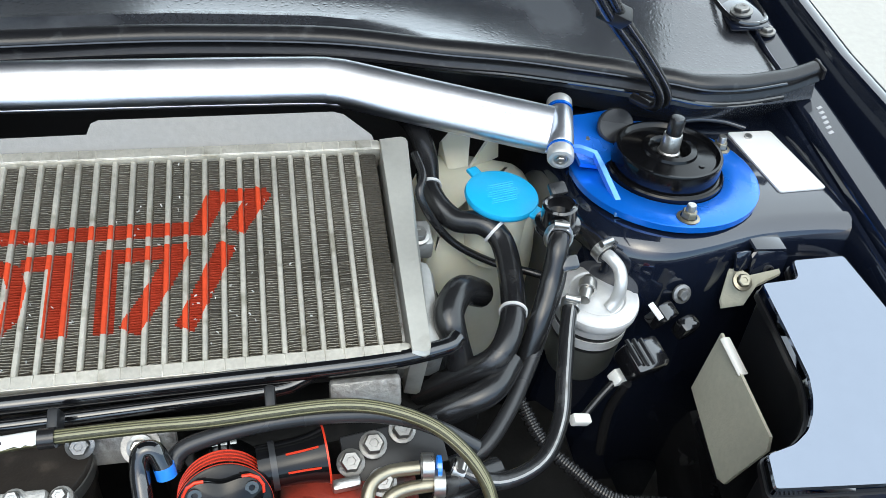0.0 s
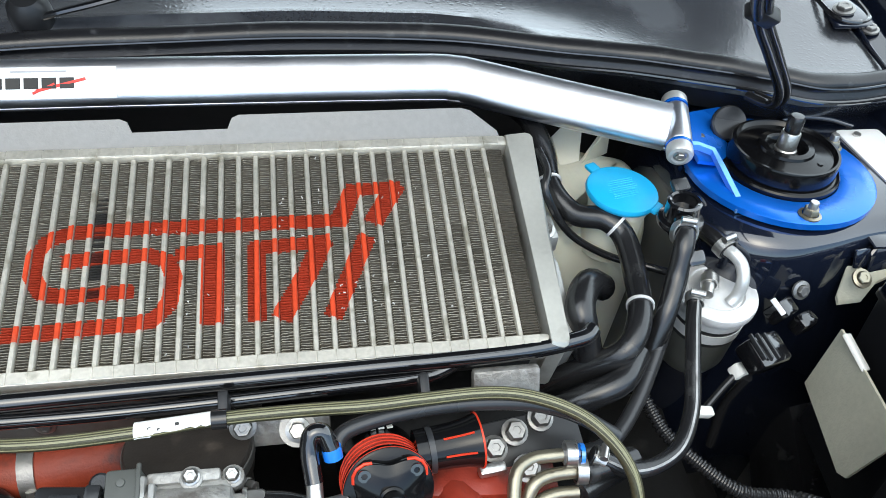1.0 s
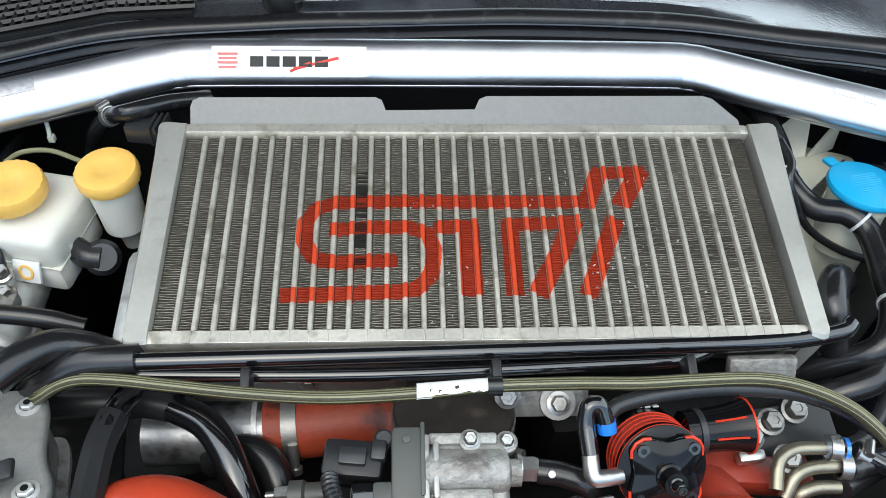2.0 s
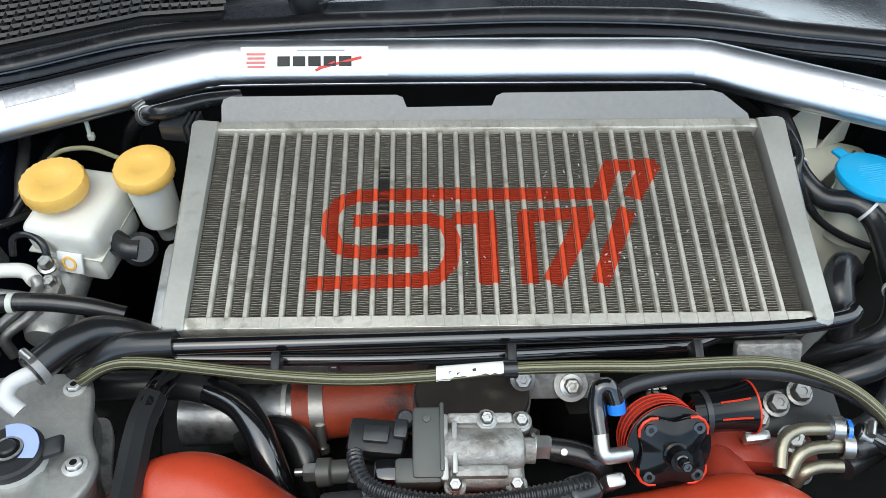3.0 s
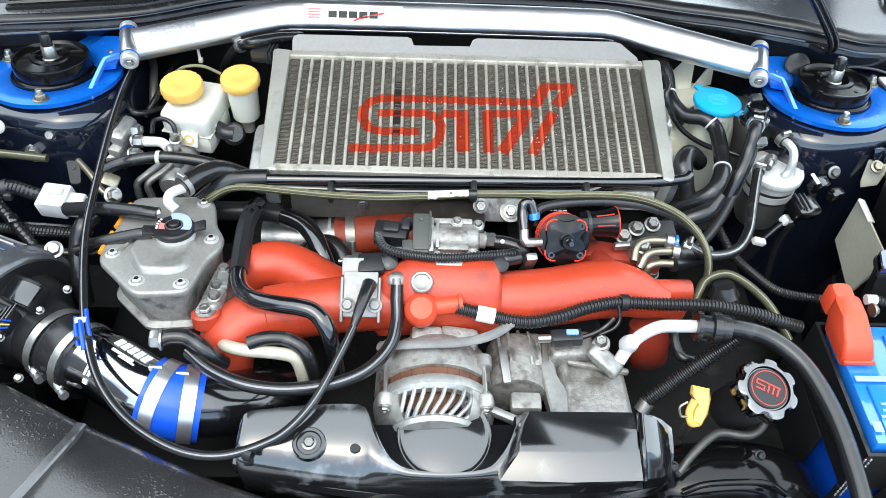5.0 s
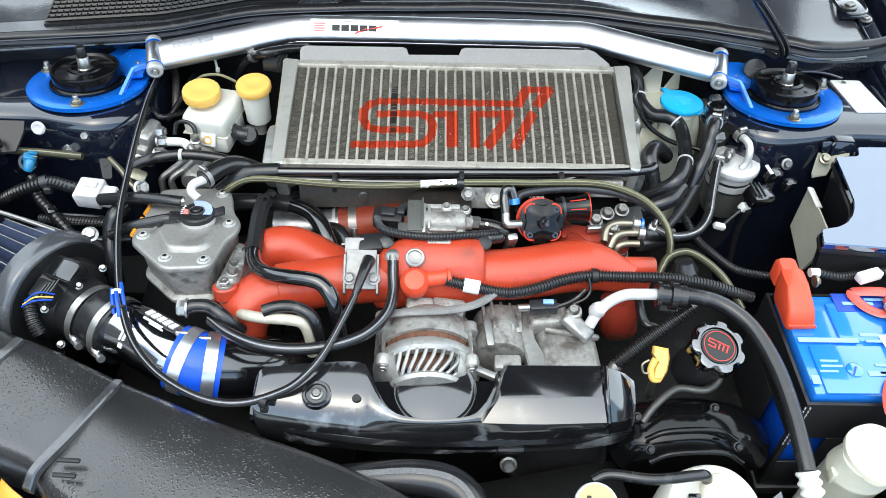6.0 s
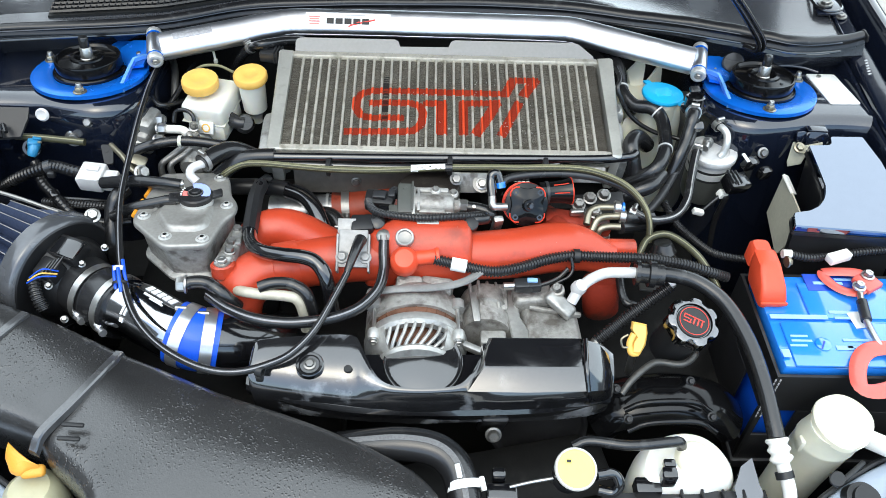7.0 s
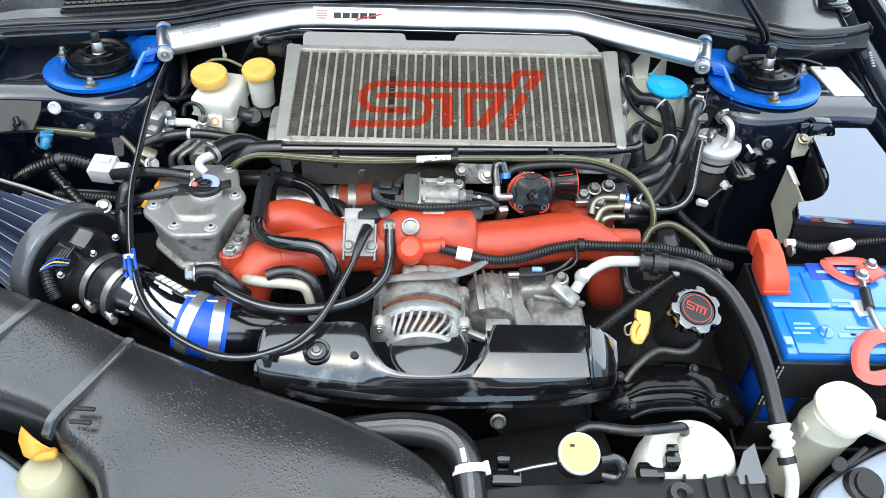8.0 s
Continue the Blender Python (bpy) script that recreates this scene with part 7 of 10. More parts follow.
def throttle_body():
    t = thing("electronic_throttle", (0.0, -0.248, 0.78), "cast aluminium throttle body with a grey sensor", "throttle body")
    k, kx = V3((0.003, -0.216, 0.806)), (0, 0.20, 1)
    part("bore", turned_bm([(0, -0.05), (0.041, -0.05), (0.041, -0.012), (0.0435, -0.010), (0.0435, 0.012), (0.0420, 0.014), (0, 0.014)], k, kx, 40), M_COUPLER, t, "brown-black rubber coupling")
    part("coupling_band", turned_bm([(0.0430, 0.001), (0.0446, 0.001), (0.0446, 0.010), (0.0430, 0.010)], k, kx, 40), M_STEEL, t)
    part("coupling_screw", hexbolt_bm((0.043, -0.246, 0.815), (0.7, -0.5, 0.4), 0.0045, 0.008, 1.2), M_STEEL, t)
    m = V3((0.008, -0.270, 0.824))
    body = part("motor_body", rbox_bm(m, (0.056, 0.046, 0.026), 0.007, rot(14, 0, 0), 3), M_DIRTY, t)
    part("motor_barrel", turned_bm([(0, -0.027), (0.0140, -0.027), (0.0158, -0.024), (0.0158, 0.022), (0.0135, 0.027), (0.0090, 0.029), (0.0090, 0.036), (0, 0.036)], m + Vector((0.0, 0.001, 0.007)), (1, 0, -0.02), 36), M_DIRTY, body)
    for q, w in ((0.021, 0.046), (-0.017, 0.036)):
        part("cast_shelf", rbox_bm(m + Vector((-0.002, q, 0.012 + 0.10 * q)), (w, 0.008, 0.012), 0.002, rot(14, 0, 0)), M_DIRTY, body)
    part("cast_rib", rbox_bm(m + Vector((-0.020, -0.002, 0.016)), (0.004, 0.036, 0.012), 0.0015, rot(14, 0, 0)), M_CAST, body)
    part("flange", rbox_bm(m + Vector((-0.027, 0.002, 0.004)), (0.006, 0.046, 0.032), 0.002, rot(14, 0, 0)), M_CAST, body)
    for p in ((0.011, -0.252, 0.8445), (0.036, -0.250, 0.838), (-0.012, -0.295, 0.832), (0.030, -0.293, 0.828)):
        lug = part("bolt_lug", turned_bm([(0, -0.012), (0.0075, -0.012), (0.0075, -0.001), (0.006, 0), (0, 0)], p, (0, -0.2, 0.98), 18), M_DIRTY, body)
        part("bolt", hexbolt_bm(p, (0, -0.2, 0.98), 0.0044, 0.005, 1.3), M_ZINC, lug)
    part("nose_fitting", hexbolt_bm(V3((0.043, -0.265, 0.828)), (1, 0, -0.03), 0.0090, 0.013, 1.1), M_ZINC, t)
    part("nose_pipe", hose_bm([(0.050, -0.265, 0.827), (0.060, -0.267, 0.826)], 0.0070, 12), M_ZINC, t)
    part("sensor_block", rbox_bm(V3((-0.030, -0.265, 0.828)), (0.022, 0.050, 0.034), 0.003, rot(12, 0, 0)), M_SENSOR, t, "grey-green plastic sensor block")
    part("sensor_step", rbox_bm(V3((-0.037, -0.284, 0.826)), (0.032, 0.018, 0.026), 0.003, rot(12, 0, 0)), M_SENSOR, t)
    part("moulded_rib", rbox_bm(V3((-0.0205, -0.265, 0.845)), (0.003, 0.048, 0.003), 0.001, rot(12, 0, 0)), M_SENSOR, t)
    part("moulded_pip", turned_bm([(0, 0), (0.003, 0), (0.0026, 0.001), (0, 0.0014)], (-0.031, -0.253, 0.848), (0, -0.2, 1), 12), M_SENSOR, t)
    part("plug", rbox_bm(V3((-0.056, -0.284, 0.830)), (0.022, 0.016, 0.015), 0.003, rot(8, 0, 0)), M_GLOSS, t)
    plug = part("plug", rbox_bm(V3((-0.066, -0.258, 0.828)), (0.040, 0.026, 0.020), 0.004, rot(8, 0, -6)), M_BLACK, t)
    part("plug_rib", rbox_bm(V3((-0.066, -0.260, 0.840)), (0.018, 0.012, 0.005), 0.0015, rot(8, 0, -6)), M_GREYHOSE, plug)
    part("plug_rib", rbox_bm(V3((-0.049, -0.256, 0.838)), (0.010, 0.014, 0.010), 0.002, rot(8, 0, -6)), M_GREYHOSE, plug)
    part("plug_cap", turned_bm([(0, -0.008), (0.007, -0.008), (0.007, 0.004), (0.005, 0.006), (0, 0.006)], (-0.046, -0.246, 0.834), (0, -0.2, 1), 16), M_GREYHOSE, plug)
    # loom in front of it
    pts = [(-0.080, -0.276, 0.842), (-0.078, -0.286, 0.846), (-0.072, -0.299, 0.848), (-0.059, -0.307, 0.849), (-0.034, -0.314, 0.851), (-0.002, -0.316, 0.851), (0.036, -0.311, 0.850), (0.062, -0.305, 0.847), (0.075, -0.302, 0.844)]
    l = hose("throttle_loom", pts, 0.0058, M_LOOM, "thin black corrugated wire sleeve over the manifold edge", "cable", 10, corrugated=0.0036)
    part("loom_end", rbox_bm((0.071, -0.304, 0.842), (0.026, 0.020, 0.014), 0.006, rot(0, 10, 20), 3), M_RUBBER, l)
    part("loom_clip", turned_bm([(0, -0.004), (0.010, -0.004), (0.010, 0.003), (0.006, 0.005), (0, 0.005)], (0.058, -0.316, 0.842), (0, -0.4, 0.9), 18), M_BLACK, l)
    part("loom_clip", turned_bm([(0, -0.004), (0.010, -0.004), (0.010, 0.003), (0.006, 0.005), (0, 0.005)], (-0.066, -0.313, 0.838), (0, -0.4, 0.9), 18), M_RUBBER, l)
    pts = [(0.056, -0.266, 0.826), (0.072, -0.269, 0.826), (0.088, -0.274, 0.822), (0.096, -0.278, 0.805)]
    h = hose("vacuum_elbow", pts, 0.0088, M_RUBBER, "black rubber elbow from the throttle body", "hose", 12)
    part("rivet", turned_bm([(0, 0), (0.0030, 0), (0.0024, 0.0012), (0, 0.0016)], (0.064, -0.272, 0.8330), (0, -0.5, 0.86), 12), M_ZINC, h)
    # sensor in front of the charge pipe
    w = thing("oil_sensor", (-0.10, -0.254, 0.755), "small black and grey sensor with a hex nose", "sensor")
    part("hex_nose", hexbolt_bm((-0.113, -0.253, 0.772), (-1, 0, -0.1), 0.0075, 0.012, 1.2), M_STEEL, w)
    part("tip", turned_bm([(0, 0), (0.003, 0), (0.003, 0.008), (0, 0.008)], (-0.124, -0.252, 0.770), (-1, 0, -0.1), 10), M_ZINC, w)
    part("body", turned_bm([(0, 0), (0.011, 0), (0.011, 0.010), (0.009, 0.012), (0.009, 0.030), (0, 0.030)], (-0.114, -0.254, 0.772), (1, 0, 0.1), 20), M_SENSOR, w)
    part("plug", rbox_bm((-0.078, -0.262, 0.778), (0.024, 0.018, 0.016), 0.003, rot(0, 0, -10)), M_BLACK, w)
    part("lead", hose_bm([(-0.070, -0.266, 0.780), (-0.064, -0.284, 0.800), (-0.066, -0.300, 0.828), (-0.070, -0.304, 0.844)], 0.0042, 10), M_RUBBER, w)
    # compressor outlet pipe and silicone joint
    p = [(-0.238, -0.179, 0.730), (-0.180, -0.178, 0.732), (-0.136, -0.176, 0.734)]
    u = thing("charge_pipe", p[0], "bare aluminium charge pipe with a red silicone joint", "pipe")
    part("pipe", hose_bm(p, 0.0245, 28), M_PIPEALU, u)
    part("bead", band_bm((-0.150, -0.1765, 0.7335), (1, 0.05, 0.05), 0.0245, 0.004, 0.0012), M_TANK, u)
    part("joint", hose_bm([(-0.142, -0.176, 0.734), (-0.110, -0.1745, 0.737), (-0.078, -0.173, 0.741), (-0.052, -0.174, 0.745), (-0.030, -0.182, 0.748)], 0.0272, 28), M_ORANGESIL, u, "red silicone joint")
    b = part("clamp", band_bm((-0.122, -0.175, 0.736), (1, 0.05, 0.08), 0.0275, 0.012), M_STEEL, u)
    part("screw", turned_bm([(0, -0.010), (0.0042, -0.010), (0.0042, 0.010), (0.006, 0.010), (0.006, 0.015), (0, 0.015)], (-0.119, -0.205, 0.741), (0.05, -0.55, -0.8), 14), M_ZINC, b)


throttle_body()


def blow_off_valve():
    c, ax = Vector((0.1355, -0.2740, 0.8410)), Vector((0.08, -0.79, 0.60)).normalized()
    t = thing("blow_off_valve", c - ax * 0.04, "black and red anodised blow-off valve with a trumpet", "blow-off valve")
    part("body", turned_bm([(0, -0.048), (0.0285, -0.048), (0.0290, -0.008), (0.0300, -0.006), (0.0300, -0.001), (0.0286, 0.0), (0, 0.0)], c, ax, 48), M_ANODISED, t)
    for k in range(4):
        part("red_groove", turned_bm([(0.0282, 0.0), (0.0295, 0.0002), (0.0295, 0.0010), (0.0282, 0.0012)], c - ax * (0.010 + 0.0054 * k), ax, 48), M_REDLINE, t)
    part("red_rim", turned_bm([(0.0282, -0.0002), (0.0302, 0.0), (0.0302, 0.0010), (0.0282, 0.0012)], c - ax * 0.0030, ax, 48), M_REDLINE, t)
    n = ax
    a = (Vector((1, 0, 0)) - n * n.x).normalized()
    b = n.cross(a).normalized()

    def lobed(k, lift):
        ring = []
        for i in range(64):
            q = 2 * math.pi * i / 64
            r = 0.0256 + 0.0038 * math.cos(4 * (q - math.pi / 4))
            ring.append(c + n * lift + (a * math.cos(q) + b * math.sin(q)) * r * k)
        return ring
    bm = bmesh.new()
    skin(bm, [lobed(0.99, 0.0002), lobed(1.0, 0.0048), lobed(0.97, 0.0064), lobed(0.80, 0.0082), lobed(0.45, 0.0104), lobed(0.20, 0.0108)])
    cap = part("star_cap", bm, M_DEEPGLOSS, t, "polished black four-lobed cap", angle=28)
    for k in range(4):
        q = 2 * math.pi * k / 4 + math.pi / 4
        p = c + n * 0.0066 + (a * math.cos(q) + b * math.sin(q)) * 0.0238
        bm = bmesh.new()
        sweep(bm, [c + n * 0.0054 + (a * math.cos(q + d) + b * math.sin(q + d)) * r for d, r in ((-0.34, 0.0262), (-0.18, 0.0288), (0.0, 0.0297), (0.18, 0.0288), (0.34, 0.0262))], 0.0012, 8)
        part("red_edge", bm, M_REDLINE, cap)
        part("cap_screw", turned_bm([(0, 0.0005), (0.0018, 0.0005), (0.0020, 0.0022), (0.0042, 0.0022), (0.0042, -0.001), (0, -0.001)], p, n, 16), M_GLOSS, cap)
    stem = part("adjuster", turned_bm([(0, 0.012), (0.0075, 0.012), (0.0075, 0.003), (0.0090, 0.002), (0.0090, 0), (0, 0)], c + n * 0.0100, n, 20), M_ANODISED, cap)
    part("adjuster_bolt", hexbolt_bm(c + n * 0.0215, n, 0.0036, 0.010, 1.3), M_GLOSS, stem)
    for k in range(5):
        part("print_bar", rbox_bm(c - n * 0.037 + b * 0.0293 - a * (0.016 - 0.006 * k), (0.0042, 0.0012, 0.0050), 0.0003, Matrix((a, b, n)).transposed(), 1), M_LABEL, t, flat=True)
    # trumpet to the right with red lines
    d = Vector((1, 0.10, 0.02)).normalized()
    o = V3((0.156, -0.2460, 0.8380))
    part("trumpet", turned_bm([(0, 0), (0.0150, 0), (0.0150, 0.014), (0.0153, 0.024), (0.0166, 0.035), (0.0188, 0.044), (0.0180, 0.045), (0.0145, 0.034), (0, 0.028)], o, d, 36), M_DEEPGLOSS, t)
    part("trumpet_line", turned_bm([(0.0187, 0.0436), (0.0194, 0.0436), (0.0194, 0.0449), (0.0180, 0.0449)], o, d, 36), M_REDLINE, t)
    part("collar", band_bm(o + d * 0.010, d, 0.0151, 0.004), M_GREYHOSE, t)
    for q in (35, 80):
        e = (Vector((0, 0, 1)) * math.sin(radians(q)) + Vector((0.1, -1, 0)) * math.cos(radians(q))).normalized()
        part("trumpet_line", hose_bm([o + d * 0.018 + e * 0.0153, o + d * 0.030 + e * 0.0162, o + d * 0.039 + e * 0.0177], 0.0008, 6, 3), M_REDLINE, t)
    part("plate", rbox_bm((0.2135, -0.2470, 0.8040), (0.020, 0.008, 0.010), 0.002, rot(10, 0, 6)), M_ZINC, t)
    # chrome elbow and hose at its left
    e = thing("vacuum_fitting", (0.089, -0.275, 0.835), "bright elbow fitting with a blue hose end", "fitting")
    part("elbow", hose_bm([(0.108, -0.276, 0.838), (0.096, -0.279, 0.840), (0.089, -0.279, 0.842), (0.088, -0.266, 0.847)], 0.0056, 12), M_ZINC, e)
    part("hose", hose_bm([(0.088, -0.266, 0.847), (0.086, -0.250, 0.858), (0.088, -0.242, 0.866), (0.095, -0.241, 0.866), (0.100, -0.248, 0.856)], 0.0062, 12), M_GLOSS, e)
    part("blue_end", turned_bm([(0, -0.004), (0.0066, -0.004), (0.0066, 0.004), (0, 0.004)], (0.1005, -0.249, 0.854), (0.15, -0.5, -0.8), 18), M_BATBLUE, e)
    part("bracket_leg", rbox_bm((0.096, -0.284, 0.808), (0.014, 0.010, 0.05), 0.003, rot(20, 0, 10)), M_ZINC, e)
    part("washer", turned_bm([(0, -0.002), (0.013, -0.002), (0.013, 0.002), (0, 0.002)], (0.078, -0.209, 0.820), (0, -0.6, 0.8), 20), M_STEEL, e)
    part("bolt", hexbolt_bm((0.078, -0.212, 0.823), (0, -0.6, 0.8), 0.006, 0.006), M_ZINC, e)
    f = thing("manifold_pipes", (0.246, -0.260, 0.804), "cluster of plated pipes and bolts at the manifold end", "pipe")
    for a1, b1, c1, d1 in (((0.224, -0.272, 0.804), (0.229, -0.255, 0.812), (0.242, -0.247, 0.814), (0.264, -0.246, 0.814)), ((0.233, -0.273, 0.794), (0.241, -0.262, 0.804), (0.254, -0.257, 0.806), (0.278, -0.256, 0.806)), ((0.241, -0.274, 0.784), (0.246, -0.270, 0.794), (0.258, -0.267, 0.796), (0.274, -0.267, 0.796))):
        part("pipe", hose_bm([a1, b1, c1, d1], 0.0050, 12), M_GOLD, f)
    for q in ((0.235, -0.221, 0.808), (0.258, -0.209, 0.804), (0.238, -0.250, 0.807), (0.257, -0.255, 0.764), (0.218, -0.231, 0.804)):
        part("bolt", hexbolt_bm(q, (0, -0.35, 0.93), 0.0075, 0.009, 1.35), M_STEEL, f)
    part("bracket", rbox_bm((0.251, -0.220, 0.796), (0.075, 0.035, 0.004), 0.001, rot(20, 0, 8)), M_BLACK, f)
    part("clip", band_bm((0.270, -0.246, 0.814), (1, -0.1, 0), 0.0082, 0.008, 0.0015, 16), M_ZINC, f)
    part("clip", band_bm((0.277, -0.256, 0.806), (1, -0.1, 0), 0.0082, 0.008, 0.0015, 16), M_ZINC, f)
    part("blue_mark", band_bm((0.278, -0.247, 0.814), (1, -0.1, 0), 0.0076, 0.003, 0.0006, 16), M_BATBLUE, f)
    for a1, b1 in (((0.278, -0.259, 0.806), (0.324, -0.244, 0.794)), ((0.274, -0.269, 0.796), (0.329, -0.237, 0.774))):
        part("rubber_end", hose_bm([a1, b1], 0.0090, 12), M_RUBBER, f)


blow_off_valve()

# pipes and hoses along the cooler's front edge
pts = [(-0.308, -0.184, 0.800), (-0.283, -0.187, 0.825), (-0.257, -0.183, 0.838), (-0.219, -0.183, 0.842)]
hose("coolant_elbow", pts, 0.0115, M_RUBBER, "black rubber elbow at the cooler's corner", "hose", 14)
pts = [(-0.223, -0.185, 0.842), (-0.055, -0.182, 0.842), (0.110, -0.178, 0.842), (0.235, -0.174, 0.842), (0.293, -0.166, 0.842), (0.306, -0.158, 0.843)]
hose("coolant_pipe", pts, 0.0068, M_GLOSS, "glossy black pipe along the front of the cooler", "pipe", 14)
pts = [(-0.219, -0.191, 0.834), (-0.055, -0.193, 0.834), (0.110, -0.187, 0.834), (0.168, -0.184, 0.834), (0.187, -0.180, 0.836), (0.198, -0.175, 0.840)]
hose("vacuum_pipe", pts, 0.0052, M_GLOSS, "thinner black pipe below the coolant pipe", "pipe", 12)
pts = [(-0.305, -0.172, 0.79), (-0.293, -0.199, 0.818), (-0.275, -0.196, 0.83), (-0.257, -0.195, 0.836), (-0.229, -0.199, 0.84), (-0.195, -0.205, 0.842), (-0.14, -0.215, 0.846), (-0.082, -0.223, 0.852), (-0.021, -0.223, 0.856), (0.023, -0.219, 0.857), (0.081, -0.219, 0.859), (0.126, -0.221, 0.861), (0.164, -0.22, 0.862), (0.209, -0.218, 0.86), (0.241, -0.222, 0.856), (0.271, -0.234, 0.85), (0.291, -0.251, 0.842), (0.304, -0.269, 0.83), (0.309, -0.284, 0.815), (0.309, -0.296, 0.795)]
h = hose("striped_hose", pts, 0.0047, M_BRAID, "yellow-green striped hose across the engine", "hose", 12, stripe=M_PALELINE)
for turn in ((0, 0.25, 1), (0, -0.95, 0.3), (0, -0.15, 1)):
    part("thread", stripe_bm(pts, 0.0047, 0.0005, turn=turn), M_PALELINE, h)
bm = bmesh.new()
rings, uneven = [], random.Random(12)
for k in range(16):
    p = V3((-0.024, -0.2223, 0.8563)).lerp(V3((0.024, -0.219, 0.857)), k / 15)
    back, front = -95 + uneven.uniform(-8, 8), (62 if k > 3 else 95) + uneven.uniform(-9, 9)
    ring = [(back + (front - back) * q / 8, r) for r, order in ((0.0058, range(9)), (0.0049, range(8, -1, -1))) for q in order]
    rings.append([p + Vector((0, -math.sin(radians(a)), math.cos(radians(a)))) * r for a, r in ring])
skin(bm, rings)
wrap_ob = part("label_wrap", bm, M_LABEL, h, "torn white paper label")
for x, a in ((-0.019, 62), (-0.014, 40), (-0.008, 48), (0.003, 22)):
    part("print_bar", rbox_bm(V3((x, -0.2205 - 0.0058 * math.sin(radians(a)), 0.8567 + 0.0058 * math.cos(radians(a)))), (0.0026, 0.0020, 0.0006), 0.0002, rot(a, 0, 12), 1), M_INK, wrap_ob, flat=True)
part("tape", hose_bm([(0.024, -0.219, 0.857), (0.034, -0.219, 0.8572)], 0.0066, 14), M_RUBBER, h, "black tape collar")
for a in ((-0.141, -0.206, 0.842), (0.031, -0.208, 0.852), (0.166, -0.208, 0.854)):
    k = thing("pipe_clip", a, "small black clip joining the pipes", "clip", "pipe clips")
    part("body", rbox_bm(a, (0.007, 0.022, 0.018), 0.002, rot(20, 0, 0)), M_BLACK, k)
pts = [(0.103, -0.243, 0.846), (0.106, -0.236, 0.849), (0.117, -0.23, 0.851), (0.15, -0.223, 0.852), (0.187, -0.22, 0.852), (0.23, -0.22, 0.848), (0.259, -0.224, 0.842), (0.28, -0.23, 0.835), (0.306, -0.239, 0.82)]
hose("vacuum_tube", pts, 0.0058, M_GREYHOSE, "dark grey vacuum tube arching over the valve", "hose", 12)
pts = [(0.292, -0.318, 0.788), (0.297, -0.31, 0.797), (0.305, -0.298, 0.801), (0.318, -0.292, 0.805), (0.335, -0.29, 0.805), (0.353, -0.302, 0.803), (0.371, -0.326, 0.8), (0.384, -0.346, 0.79), (0.396, -0.362, 0.775)]
hose("drain_hose", pts, 0.0050, M_BRAID, "yellow-green striped hose curving down beside the battery", "hose", 12, stripe=M_PALELINE)
t = thing("wire_boot", (0.344, -0.302, 0.780), "black ribbed rubber boot beside the manifold", "rubber boot")
part("bellows", turned_bm([(0, 0.03), (0.012, 0.03)] + [(0.016 + (0.003 if k % 2 else 0), 0.022 - 0.005 * k) for k in range(12)] + [(0, -0.04)], (0.330, -0.312, 0.775), (-0.15, 0.25, 1), 24), M_RUBBER, t)

pts = [(0.269, -0.319, 0.775), (0.267, -0.334, 0.772), (0.266, -0.361, 0.766), (0.270, -0.378, 0.762), (0.280, -0.382, 0.760), (0.292, -0.382, 0.756)]
hose("vacuum_hose", pts, 0.0062, M_RUBBER, "short black hose bent beside the red runner", "hose", 12)
t = thing("loom_bracket", (0.317, -0.315, 0.735), "grimy grey steel bracket under the cable sleeve", "bracket")
part("plate", rbox_bm((0.317, -0.315, 0.748), (0.034, 0.078, 0.004), 0.0015, rot(-12, 0, -8)), M_GRIMYPIPE, t)
part("rib", rbox_bm((0.333, -0.318, 0.752), (0.004, 0.074, 0.010), 0.0015, rot(-12, 0, -8)), M_GRIMYPIPE, t)
part("stud", turned_bm([(0, -0.01), (0.006, -0.01), (0.006, 0.004), (0.004, 0.006), (0, 0.006)], (0.343, -0.336, 0.752), (0.2, -0.4, 0.9), 14), M_CLAMP, t)


